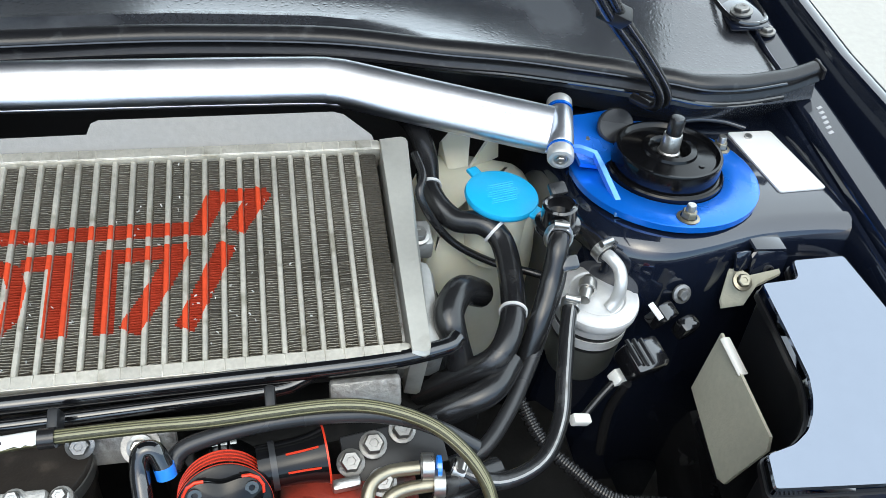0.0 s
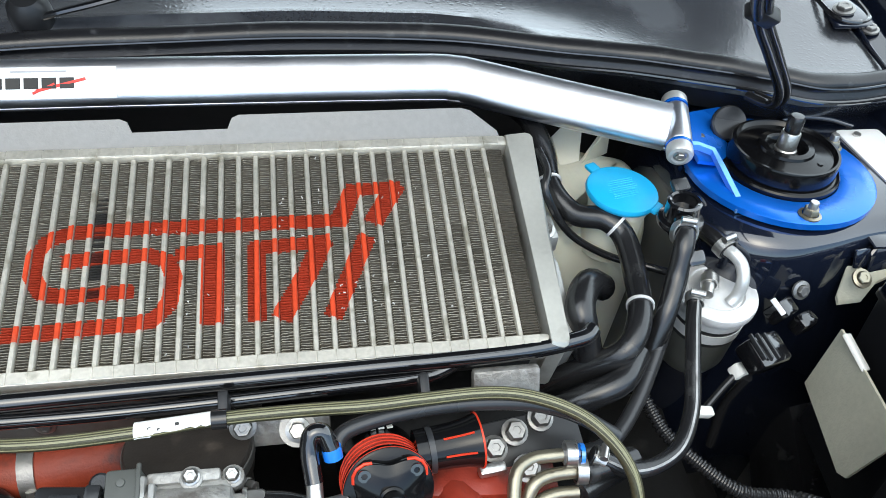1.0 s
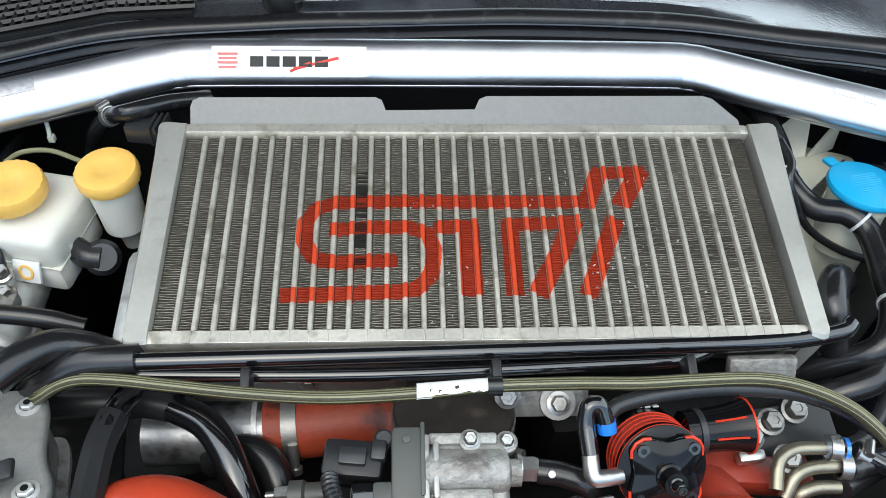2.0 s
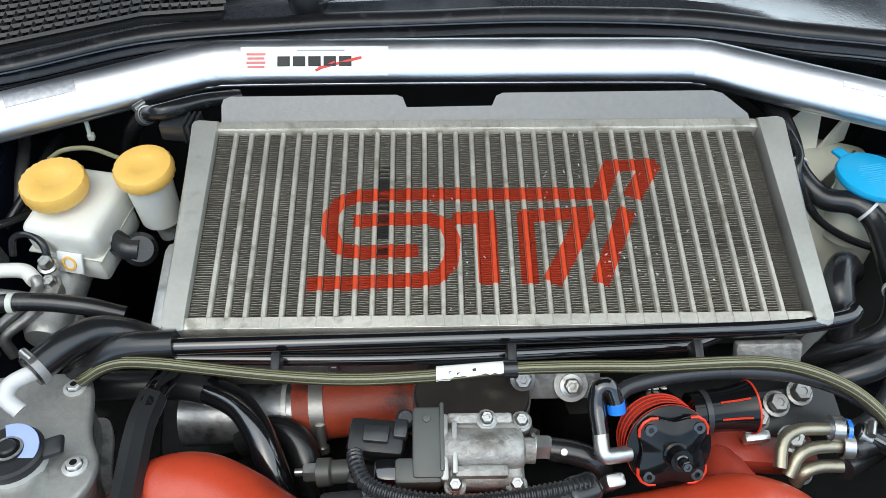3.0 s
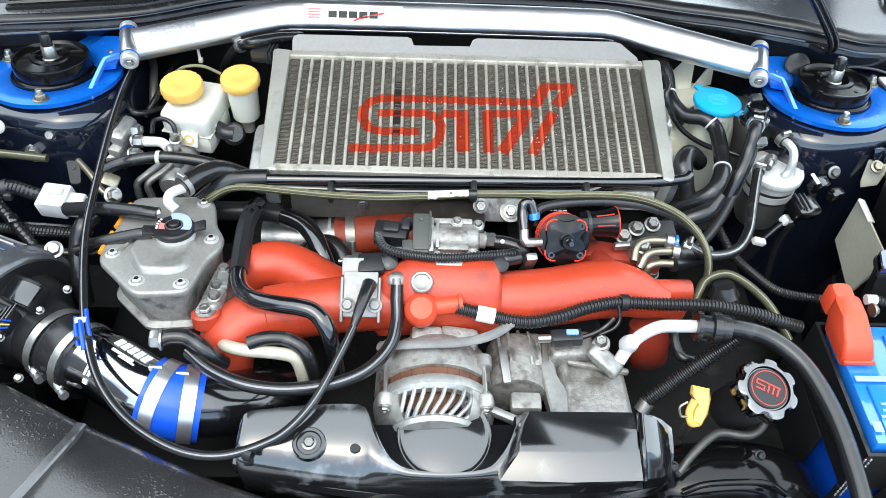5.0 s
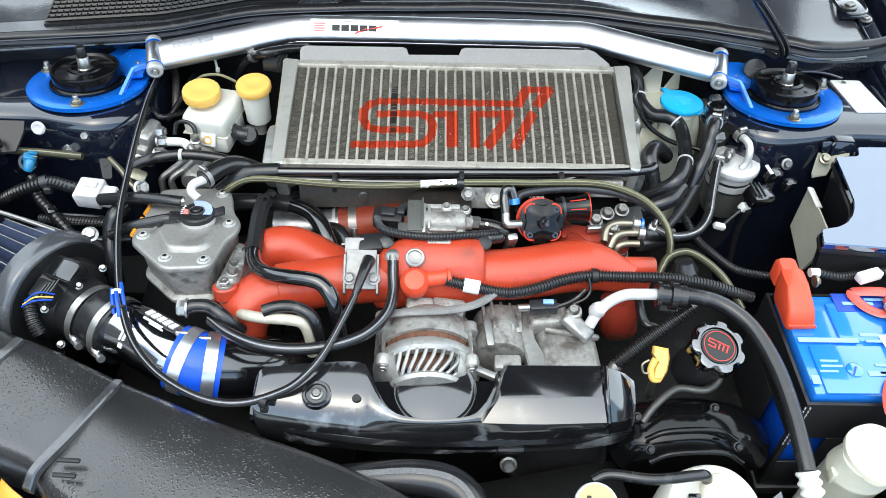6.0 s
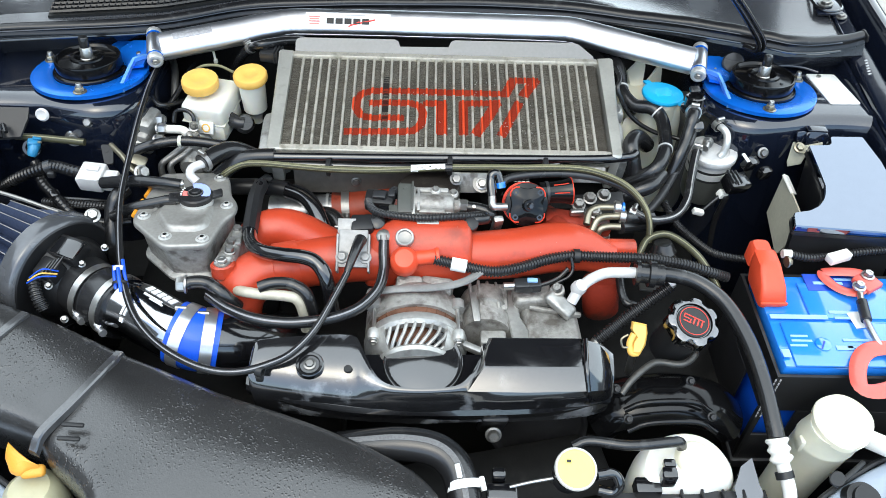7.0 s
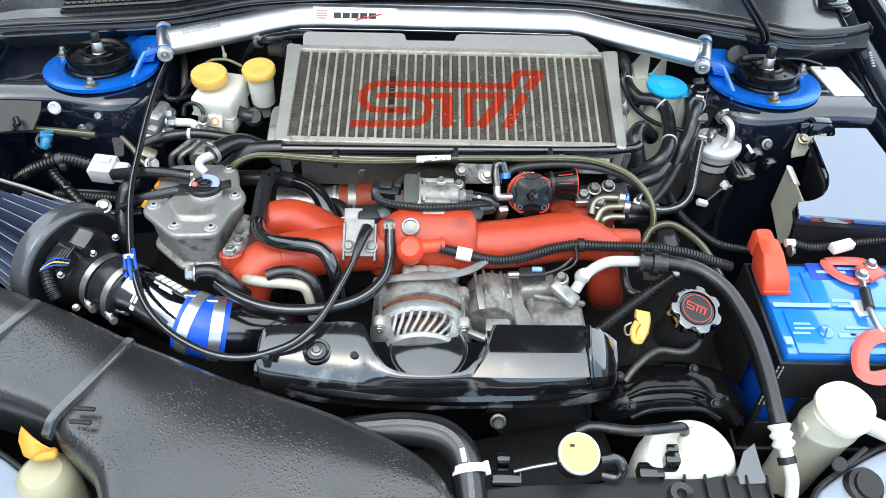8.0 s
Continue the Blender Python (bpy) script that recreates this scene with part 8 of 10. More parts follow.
def alternator():
    c, ax = Vector((-0.012, -0.430, 0.735)), Vector((0.02, -1.0, -0.02)).normalized()
    t = thing("alternator", (0, -0.415, 0.64), "weathered aluminium alternator with slotted end housing", "alternator")
    R = 0.066
    part("rear_housing", turned_bm([(0, -0.060), (0.045, -0.060), (0.060, -0.052), (R, -0.040), (R + 0.001, -0.008), (0, -0.008)], c, ax, 40), M_DIRTY, t)
    part("stator", turned_bm([(0, -0.008), (R - 0.004, -0.008), (R - 0.004, 0.008), (0, 0.008)], c, ax, 40), M_COPPER, t, "rust brown stator laminations")
    for k in range(9):
        q = radians(40 + 12.5 * k)
        part("lamination_rib", rbox_bm(c - ax * 0.003 + Vector((math.cos(q) * (R - 0.004), 0, math.sin(q) * (R - 0.004))), (0.0012, 0.014, 0.0018), 0, rot(0, 90 - math.degrees(q), 0)), M_COPPER, t, flat=True)
    part("front_ring", turned_bm([(R - 0.008, 0.004), (R + 0.001, 0.004), (R + 0.002, 0.006), (R + 0.001, 0.015), (R - 0.003, 0.019), (R - 0.011, 0.019)], c, ax, 48), M_CAST, t)
    part("inner_drum", turned_bm([(0, 0.008), (0.050, 0.008), (0.043, 0.050), (0, 0.050)], c, ax, 36), M_COPPER, t)
    for k in range(36):
        q = 2 * math.pi * k / 36
        a = [c + ax * 0.015 + Vector((math.cos(q), 0, math.sin(q))) * (R - 0.0035), c + ax * 0.030 + Vector((math.cos(q + 0.07), 0, math.sin(q + 0.07))) * (R - 0.0055), c + ax * 0.042 + Vector((math.cos(q + 0.20), 0, math.sin(q + 0.20))) * (R - 0.010), c + ax * 0.049 + Vector((math.cos(q + 0.34), 0, math.sin(q + 0.34))) * (R - 0.017)]
        part("slot_rib", hose_bm(a, 0.0025, 8, 4), M_CAST, t)
    # solid ends of the cage beside the slotted part
    for lo, hi in ((-25, 53), (128, 205)):
        bm = bmesh.new()
        skin(bm, [[c + ax * h + Vector((math.cos(radians(q)), 0, math.sin(radians(q)))) * r for h, r in ((0.014, R + 0.0005), (0.030, R - 0.0020), (0.042, R - 0.0065), (0.050, R - 0.0135), (0.048, R - 0.0165), (0.030, R - 0.0100), (0.014, R - 0.0070))] for q in range(lo, hi + 1, 6)])
        part("cage_end", bm, M_CAST, t)
    part("front_nose", turned_bm([(R - 0.020, 0.044), (R - 0.012, 0.044), (R - 0.010, 0.048), (R - 0.012, 0.053), (R - 0.020, 0.056), (0.020, 0.057), (0, 0.057)], c, ax, 40), M_CAST, t)
    for q in (38, 142):
        e = c + Vector((math.cos(radians(q)), 0, math.sin(radians(q)))) * (R + 0.002)
        part("through_bolt", turned_bm([(0, -0.03), (0.003, -0.03), (0.003, 0.028), (0, 0.028)], e, ax, 10), M_ZINC, t)
        part("ear", turned_bm([(0, 0.018), (0.0085, 0.018), (0.0085, 0.030), (0.007, 0.032), (0, 0.032)], e, ax, 18), M_CAST, t)
        part("ear_bolt", hexbolt_bm(e + ax * 0.032, ax, 0.0050, 0.005, 1.2), M_ZINC, t)
        part("ear", turned_bm([(0, -0.032), (0.0095, -0.032), (0.0095, -0.018), (0, -0.018)], e, ax, 18), M_CAST, t)
    part("connector_block", rbox_bm(V3((-0.022, -0.378, 0.781)), (0.036, 0.028, 0.030), 0.006, rot(20, 0, 0)), M_DIRTY, t)
    part("connector_block", rbox_bm(V3((0.014, -0.376, 0.778)), (0.044, 0.028, 0.028), 0.006, rot(20, 0, -8)), M_DIRTY, t)
    part("support_arm", rbox_bm(V3((0.061, -0.456, 0.755)), (0.055, 0.010, 0.010), 0.003, rot(0, 12, -18)), M_CAST, t)
    w = [(-0.074, -0.392, 0.788), (-0.062, -0.397, 0.796), (-0.031, -0.401, 0.8055), (0.006, -0.400, 0.8075), (0.034, -0.394, 0.807), (0.055, -0.385, 0.808), (0.071, -0.374, 0.812)]
    l = hose("alternator_lead", w, 0.0062, M_TAPE, "taped grey wiring lead over the alternator", "cable", 10, flat=0.6)
    part("green_plug", rbox_bm((-0.062, -0.392, 0.793), (0.014, 0.008, 0.007), 0.002), mat("green_plastic", (0.03, 0.22, 0.12), 0.5), l)


alternator()


def compressor():
    t = thing("air_con_compressor", (0.15, -0.40, 0.64), "dirty aluminium air conditioning compressor", "compressor")
    a = V3((0.163, -0.400, 0.748))
    bm = bmesh.new()
    pillow(bm, rounded([a + Vector(p) for p in ((-0.036, 0.030, 0), (0.016, 0.034, 0), (0.042, 0.020, 0), (0.046, -0.060, 0), (-0.032, -0.062, 0))], 0.014), [(-0.002, -0.075), (-0.002, -0.020), (0.0, -0.006), (0.003, 0.002), (0.007, 0.006), (0.010, 0.0075)])
    part("body", bm, M_DIRTY, t, angle=50)
    part("head", rbox_bm(a + Vector((-0.020, 0.030, 0.006)), (0.052, 0.034, 0.040), 0.007, rot(6, 0, 4), 3), M_DIRTY, t)
    part("rib", rbox_bm(a + Vector((0.010, 0.006, 0.010)), (0.070, 0.007, 0.008), 0.003, rot(0, 0, -10)), M_DIRTY, t)
    bm = bmesh.new()
    skin(bm, [[V3(p) + Vector((0, 0, h)) for p in ((0.103, -0.346, 0.756), (0.122, -0.346, 0.756), (0.126, -0.404, 0.758), (0.136, -0.424, 0.756), (0.136, -0.452, 0.752), (0.116, -0.452, 0.752), (0.108, -0.404, 0.758))] for h in (-0.020, -0.002)] + [[V3(p) for p in ((0.105, -0.348, 0.756), (0.120, -0.348, 0.756), (0.124, -0.404, 0.758), (0.134, -0.425, 0.756), (0.134, -0.450, 0.752), (0.118, -0.450, 0.752), (0.110, -0.404, 0.758))]])
    part("bracket", bm, M_CAST, t, "pale cast bracket arm")
    part("bracket_step", rbox_bm(V3((0.096, -0.372, 0.750)), (0.030, 0.044, 0.030), 0.006, rot(8, 0, 0)), M_DIRTY, t)
    part("bolt", hexbolt_bm((0.127, -0.379, 0.758), (0.5, -0.5, 0.7), 0.0080, 0.008, 1.35), M_ZINC, t)
    fl = part("flange", rbox_bm(V3((0.178, -0.394, 0.773)), (0.044, 0.022, 0.014), 0.006, rot(10, 22, -38), 3), M_CAST, t)
    part("flange_bolt", hexbolt_bm((0.174, -0.380, 0.786), (-0.2, -0.2, 0.9), 0.0065, 0.009), M_STEEL, fl)
    part("bolt_seat", turned_bm([(0, -0.004), (0.010, -0.004), (0.010, 0.001), (0, 0.001)], (0.174, -0.380, 0.784), (-0.2, -0.2, 0.9), 18), M_DIRTY, fl)
    part("plug", rbox_bm(V3((0.134, -0.377, 0.790)), (0.036, 0.017, 0.014), 0.003, rot(0, 0, 5)), M_GREYHOSE, t)
    part("plug_nose", hose_bm([(0.102, -0.379, 0.790), (0.117, -0.378, 0.790)], 0.0048, 10), M_ZINC, t)
    part("blue_latch", rbox_bm(V3((0.140, -0.375, 0.7980)), (0.014, 0.007, 0.004), 0.0015), M_PRINT, t)
    part("sensor_lead", hose_bm([(0.152, -0.376, 0.790), (0.166, -0.372, 0.793), (0.178, -0.366, 0.797), (0.188, -0.360, 0.806)], 0.0030, 8), M_RUBBER, t)
    part("idler", turned_bm([(0, -0.034), (0.030, -0.034), (0.032, -0.030), (0.032, -0.006), (0.028, -0.004), (0.028, 0.004), (0.032, 0.006), (0.032, 0.030), (0, 0.030)], V3((0.080, -0.394, 0.744)), (0, -1, 0), 32), M_DIRTY, t)
    for k in range(4):
        part("idler_rib", rbox_bm(V3((0.060 + 0.012 * k, -0.380, 0.772 - 0.002 * k)), (0.004, 0.050, 0.010), 0.002, rot(6, 0, 4)), M_DIRTY, t)
    part("adjuster_block", rbox_bm(V3((0.088, -0.440, 0.752)), (0.034, 0.022, 0.018), 0.004), M_DIRTY, t)
    part("adjuster_slot", rbox_bm(V3((0.064, -0.408, 0.780)), (0.010, 0.046, 0.006), 0.003, rot(8, 0, 6)), M_STEEL, t)


compressor()


def belt_cover():
    """Black plastic belt cover with a raised box, a round bay and a moulded bolt seat."""
    t = thing("belt_cover", (0.0, -0.52, 0.72), "glossy black plastic belt cover across the engine front", "engine cover")
    rear = [(-0.209, -0.513, 0.790), (-0.204, -0.486, 0.798), (-0.182, -0.480, 0.800), (-0.141, -0.474, 0.800), (-0.090, -0.472, 0.800), (-0.078, -0.487, 0.799), (-0.068, -0.509, 0.794), (-0.056, -0.528, 0.788), (-0.038, -0.538, 0.785), (-0.001, -0.541, 0.784), (0.037, -0.537, 0.785), (0.052, -0.525, 0.788), (0.062, -0.510, 0.794), (0.069, -0.493, 0.799), (0.077, -0.480, 0.800), (0.167, -0.476, 0.800), (0.210, -0.480, 0.800), (0.229, -0.490, 0.792)]
    front = [(-0.208, -0.532, 0.777), (-0.203, -0.535, 0.777), (-0.180, -0.538, 0.776), (-0.136, -0.542, 0.774), (-0.088, -0.546, 0.772), (-0.075, -0.547, 0.772), (-0.063, -0.548, 0.772), (-0.049, -0.548, 0.772), (-0.034, -0.549, 0.772), (0.001, -0.549, 0.771), (0.035, -0.547, 0.771), (0.053, -0.546, 0.771), (0.064, -0.546, 0.771), (0.074, -0.545, 0.771), (0.095, -0.545, 0.771), (0.164, -0.541, 0.772), (0.206, -0.536, 0.774), (0.227, -0.529, 0.776)]
    bm = bmesh.new()
    rings = []
    for a, b in zip(spline(rear, 3), spline(front, 3)):
        row = [a + Vector((0, 0, -0.05)), a + Vector((0, 0, -0.003))]
        for s in (0.06, 0.2, 0.4, 0.6, 0.75, 0.87, 0.95, 1.0):
            p = a.lerp(b, s)
            row.append(Vector((p.x, p.y, a.z + 0.004 + (b.z - a.z - 0.004) * (0.12 * s + 0.88 * s ** 4))))
        rings.append(row + [b + Vector((0, -0.002, -0.004)), b + Vector((0, 0.002, -0.05))])
    skin(bm, rings)
    part("shell", bm, M_WETBLACK, t)
    floor = [V3(p) for p in ((-0.087, -0.478, 0.767), (0.076, -0.475, 0.767), (0.070, -0.514, 0.767), (0.048, -0.535, 0.767), (-0.048, -0.536, 0.767), (-0.074, -0.517, 0.767))]
    bm = bmesh.new()
    skin(bm, [[p + Vector((0, 0, h)) for p in floor] for h in (-0.02, 0.0)])
    part("bay_floor", bm, M_GLOSS, t)
    # front skirt
    edge = [(-0.215, -0.526, 0.762), (-0.165, -0.540, 0.758), (-0.082, -0.550, 0.752), (0.014, -0.550, 0.748), (0.097, -0.547, 0.748), (0.166, -0.542, 0.750), (0.228, -0.530, 0.756)]
    bm = bmesh.new()
    path = spline(edge, 6)
    skin(bm, [[p + Vector((0, 0.012, 0.006)), p + Vector((0, 0.002, 0.004)), p + Vector((0, -0.002, -0.002)), p + Vector((0, 0.003, -0.018)), p + Vector((0, 0.014, -0.020))] for p in path])
    part("skirt", bm, M_GLOSS, t)
    # raised box
    base = [V3(p) for p in ((0.071, -0.498, 0.812), (0.075, -0.492, 0.822), (0.187, -0.491, 0.822), (0.190, -0.504, 0.814), (0.185, -0.559, 0.812), (0.117, -0.562, 0.812), (0.049, -0.559, 0.808), (0.060, -0.539, 0.812))]
    top = [V3(p) for p in ((0.074, -0.508, 0.826), (0.080, -0.495, 0.826), (0.182, -0.494, 0.826), (0.183, -0.514, 0.826), (0.182, -0.534, 0.826), (0.124, -0.536, 0.826), (0.069, -0.536, 0.826), (0.070, -0.523, 0.826))]
    mid = [a.lerp(b, 0.9) + Vector((0, 0, 0.001)) for a, b in zip(base, top)]
    bm = bmesh.new()
    skin(bm, [[p + Vector((0, 0.036 if p.y < -0.53 else 0, -0.04)) for p in base], base, mid, top])
    part("raised_box", bm, M_BELT, t)
    rings = [[V3(p) for p in q] for q in (((0.192, -0.494, 0.824), (0.188, -0.535, 0.823), (0.189, -0.555, 0.806), (0.196, -0.547, 0.770), (0.203, -0.469, 0.770)), ((0.207, -0.495, 0.818), (0.205, -0.532, 0.817), (0.208, -0.549, 0.800), (0.216, -0.542, 0.768), (0.219, -0.471, 0.768)), ((0.220, -0.501, 0.806), (0.218, -0.527, 0.804), (0.221, -0.538, 0.790), (0.227, -0.534, 0.766), (0.230, -0.480, 0.766)), ((0.225, -0.507, 0.794), (0.225, -0.521, 0.792), (0.226, -0.529, 0.783), (0.230, -0.527, 0.766), (0.232, -0.491, 0.766)))]
    bm = bmesh.new()
    skin(bm, rings)
    part("end_cap", bm, M_BELT, t, angle=30)
    part("end_rib", hose_bm([(0.190, -0.495, 0.826), (0.186, -0.536, 0.826), (0.189, -0.555, 0.806)], 0.0030, 10), M_GLOSS, t)
    # domed round bay under the alternator
    c = V3((-0.002, -0.490, 0.7700))
    bm = bmesh.new()
    rings = []
    for r, h in ((0.0005, 0.0075), (0.012, 0.0071), (0.024, 0.0057), (0.034, 0.0036), (0.0415, 0.0014), (0.0455, 0.0002), (0.0468, 0.0012), (0.0480, 0.0016), (0.0492, 0.0008), (0.0500, -0.012)):
        rings.append([c + Vector((r * math.cos(radians(w)), r * math.sin(radians(w)), h + 0.10 * r * math.sin(radians(w)))) for w in range(0, 360, 8)])
    skin(bm, rings)
    part("round_bay", bm, M_WETBLACK, t, angle=60)
    # bolt seat and hole
    s = V3((-0.136, -0.519, 0.8005))
    seat = part("bolt_seat", turned_bm([(0.0, 0.0002), (0.0115, 0.0002), (0.0125, 0.0016), (0.0155, 0.0018), (0.0165, 0.0008), (0.0168, -0.006)], s, (0, -0.12, 1), 28), M_GLOSS, t)
    part("bolt", hexbolt_bm(s + Vector((0, 0, 0.0005)), (0, -0.12, 1), 0.0050, 0.0042, 1.5), M_STEEL, seat)
    part("hole", turned_bm([(0, 0.0008), (0.0046, 0.0008), (0.0050, -0.002), (0, -0.002)], (-0.091, -0.5225, 0.7985), (0, -0.16, 1), 18), M_INK, t)
    b = thing("pulley", (0.091, -0.509, 0.660), "dark grooved crank pulley under the belt cover", "pulley")
    part("wheel", turned_bm([(0, 0), (0.02, 0), (0.03, -0.006), (0.058, -0.006), (0.062, 0.0), (0.066, 0.0), (0.066, -0.03), (0, -0.03)], V3((0.151, -0.512, 0.660)), (0, -1, 0.25), 40), M_BLACK, b)
    part("wheel", turned_bm([(0, 0), (0.02, 0), (0.028, -0.006), (0.040, -0.006), (0.044, 0.0), (0.048, 0.0), (0.048, -0.03), (0, -0.03)], V3((-0.149, -0.513, 0.660)), (0, -1, 0.25), 40), M_DARK, b)
    k = thing("front_bracket", (0.088, -0.537, 0.690), "black bracket with two bolts under the belt cover", "bracket")
    part("plate", rbox_bm((0.088, -0.524, 0.688), (0.034, 0.010, 0.095), 0.004, rot(25, 0, 0)), M_BLACK, k)
    for p in ((0.084, -0.531, 0.716), (0.088, -0.545, 0.695)):
        part("bolt", hexbolt_bm(p, (0, -0.85, 0.5), 0.0075, 0.008, 1.4), M_STEEL, k)


belt_cover()


# left side: coolant tank, brake hydraulics, air filter and intake
M_BLUECON = mat("translucent_blue_plastic", (0.03, 0.20, 0.38), 0.3, 0, 0.1, 120, 0.3, 60, 0.03, 400, sss=0.2)


def tank_top(x, y, h=0.0):
    """A place on the header tank's top, which rises to the front."""
    return Vector((x, y, 0.8145 - 0.165 * (y + 0.203) + h))


def coolant_tank():
    t = thing("header_tank", (-0.33, -0.28, 0.72), "silver coolant header tank with a pressure cap", "header tank")
    out = [tank_top(*p) for p in ((-0.384, -0.193), (-0.294, -0.186), (-0.284, -0.205), (-0.274, -0.246), (-0.260, -0.268), (-0.260, -0.290), (-0.271, -0.310), (-0.280, -0.366), (-0.336, -0.371), (-0.388, -0.318), (-0.391, -0.303))]
    out = rounded(out, 0.012)
    bm = bmesh.new()
    pillow(bm, out, [(0.0, -0.007), (-0.0005, -0.0055), (0.0, -0.001), (0.0015, 0.0006), (0.004, 0.001)])
    part("top_plate", bm, M_HEADER, t)
    bm = bmesh.new()
    pillow(bm, out, [(0.016, -0.095), (0.012, -0.072), (0.003, -0.068), (0.003, -0.063), (0.010, -0.060), (0.008, -0.030), (0.004, -0.007)])
    part("lower_shell", bm, M_DIRTY, t, "stained cast lower shell")
    for ga, gb in ((tank_top(-0.393, -0.300, -0.002), tank_top(-0.391, -0.262, -0.002)), (tank_top(-0.390, -0.252, -0.002), tank_top(-0.387, -0.205, -0.002))):
        part("orange_gasket", hose_bm([ga, gb], 0.0030, 8), M_ORANGE, t)
    # raised panel
    pan = [tank_top(*p) for p in ((-0.352, -0.270), (-0.291, -0.276), (-0.289, -0.326), (-0.300, -0.336), (-0.338, -0.337), (-0.361, -0.300))]
    bm = bmesh.new()
    pillow(bm, rounded(pan, 0.010), [(-0.006, -0.004), (-0.003, 0.001), (0.001, 0.0060), (0.003, 0.0072), (0.006, 0.0076)])
    part("raised_panel", bm, M_HEADER, t)
    bm = bmesh.new()
    sweep(bm, [tank_top(-0.366, -0.258, 0.0), tank_top(-0.366, -0.290, 0.0005), tank_top(-0.374, -0.304, 0.0)], 0.003, 8)
    part("cast_ridge", bm, M_HEADER, t)
    for p in ((-0.3765, -0.3045), (-0.3365, -0.3500), (-0.2885, -0.3530), (-0.2975, -0.2035), (-0.2735, -0.2745)):
        b = part("bolt", hexbolt_bm(tank_top(*p, 0.0008), (0, 0.16, 1), 0.0056, 0.0050, 1.55), M_TANK, t)
        part("socket", turned_bm([(0, 0.0052), (0.0026, 0.0052), (0.0026, 0.0044), (0, 0.0044)], tank_top(*p, 0.0008), (0, 0.16, 1), 10), M_DARK, b)
    part("blind_hole", turned_bm([(0, 0.0012), (0.0030, 0.0012), (0.0034, -0.002), (0, -0.002)], tank_top(-0.313, -0.354), (0, 0.16, 1), 14), M_INK, t)
    bm = bmesh.new()
    pillow(bm, rounded([tank_top(*p) for p in ((-0.268, -0.300), (-0.248, -0.292), (-0.244, -0.320), (-0.250, -0.368), (-0.276, -0.376))], 0.006), [(0.0, -0.060), (0.0, -0.030), (0.002, -0.024), (0.005, -0.022)])
    part("side_casting", bm, M_DIRTY, t)
    for p in ((-0.258, -0.334), (-0.257, -0.352), (-0.256, -0.306)):
        part("casting_bolt", hexbolt_bm(tank_top(*p, -0.021), (0.1, 0.0, 1), 0.0058, 0.008, 1.4), M_STEEL, t)
    part("casting_lug", rbox_bm(tank_top(-0.254, -0.318, -0.022), (0.014, 0.040, 0.008), 0.003, rot(-9, 0, 6)), M_CAST, t)
    # filler neck and cap
    c = V3((-0.313, -0.272, 0.843))
    part("neck", turned_bm([(0, -0.045), (0.0205, -0.045), (0.0185, -0.018), (0.0180, -0.014), (0.0222, -0.012), (0.0222, -0.004), (0, -0.004)], c, (0, 0.16, 1), 28), M_TANK, t)
    cap = part("cap", turned_bm([(0, -0.0067), (0.0214, -0.0067), (0.0227, -0.0042), (0.0227, 0.0008), (0.0210, 0.0029), (0, 0.0029)], c, (0, 0.16, 1), 40), M_BLACK, t, "black pressure cap with red and blue ring")
    for s in (-1, 1):
        part("cap_ear", rbox_bm(c + Vector((s * 0.0258, s * 0.0042, -0.0012)), (0.0190, 0.0150, 0.0054), 0.0026, rot(0, -s * 12, 12)), M_BLACK, cap)

    def arc(a0, a1, r0, r1, h, material, name):
        bm = bmesh.new()
        n = 16
        rr = []
        for k in range(n + 1):
            q = radians(a0 + (a1 - a0) * k / n)
            d = Vector((math.cos(q), math.sin(q), 0))
            rr.append([c + d * r0 + Vector((0, 0, 0.0025)), c + d * r1 + Vector((0, 0, 0.0025)), c + d * r1 + Vector((0, 0, h)), c + d * r0 + Vector((0, 0, h))])
        skin(bm, rr)
        part(name, bm, material, cap)
    arc(-55, 112, 0.0105, 0.0202, 0.0039, M_LILAC, "blue_field")
    arc(165, 285, 0.0105, 0.0168, 0.0039, M_PINK, "red_field")
    for k in range(14):
        q = radians(150 + 11 * k)
        part("print_bar", rbox_bm(c + Vector((math.cos(q) * 0.0189, math.sin(q) * 0.0189, 0.0035)), (0.0018, 0.0025, 0.0008), 0, rot(0, 0, math.degrees(q) - 90)), M_LABEL, cap, flat=True)
    part("hub", turned_bm([(0.0105, 0.0025), (0.0105, 0.0046), (0.0084, 0.0046), (0.0076, 0.0025), (0.0067, 0.0025), (0.0063, 0.0067), (0.0050, 0.0080), (0, 0.0080)], c, (0, 0.16, 1), 28), M_BLACK, cap)
    part("hub_ring", turned_bm([(0.0084, 0.0025), (0.0102, 0.0025), (0.0102, 0.0052), (0.0084, 0.0052)], c, (0, 0.16, 1), 28), M_ZINC, cap)
    # hose stubs
    h1 = [(-0.321, -0.235, 0.835), (-0.330, -0.229, 0.842), (-0.329, -0.220, 0.846), (-0.320, -0.214, 0.848), (-0.312, -0.210, 0.848)]
    part("elbow_stub", hose_bm(h1, 0.0060, 14), M_DULLWHITE, t)
    p = [(-0.317, -0.211, 0.848), (-0.299, -0.188, 0.848), (-0.282, -0.171, 0.842), (-0.263, -0.164, 0.830), (-0.247, -0.165, 0.820)]
    hh = hose("tank_hose", p, 0.0125, M_RUBBER, "thick black hose leaving the header tank", "hose", 16)
    clamp_on(hh, p, 0.05, 0.0128, "spring_clip", M_BRACKETZ, 0.006)
    p = [(-0.340, -0.243, 0.835), (-0.361, -0.240, 0.835), (-0.409, -0.229, 0.828), (-0.463, -0.213, 0.810)]
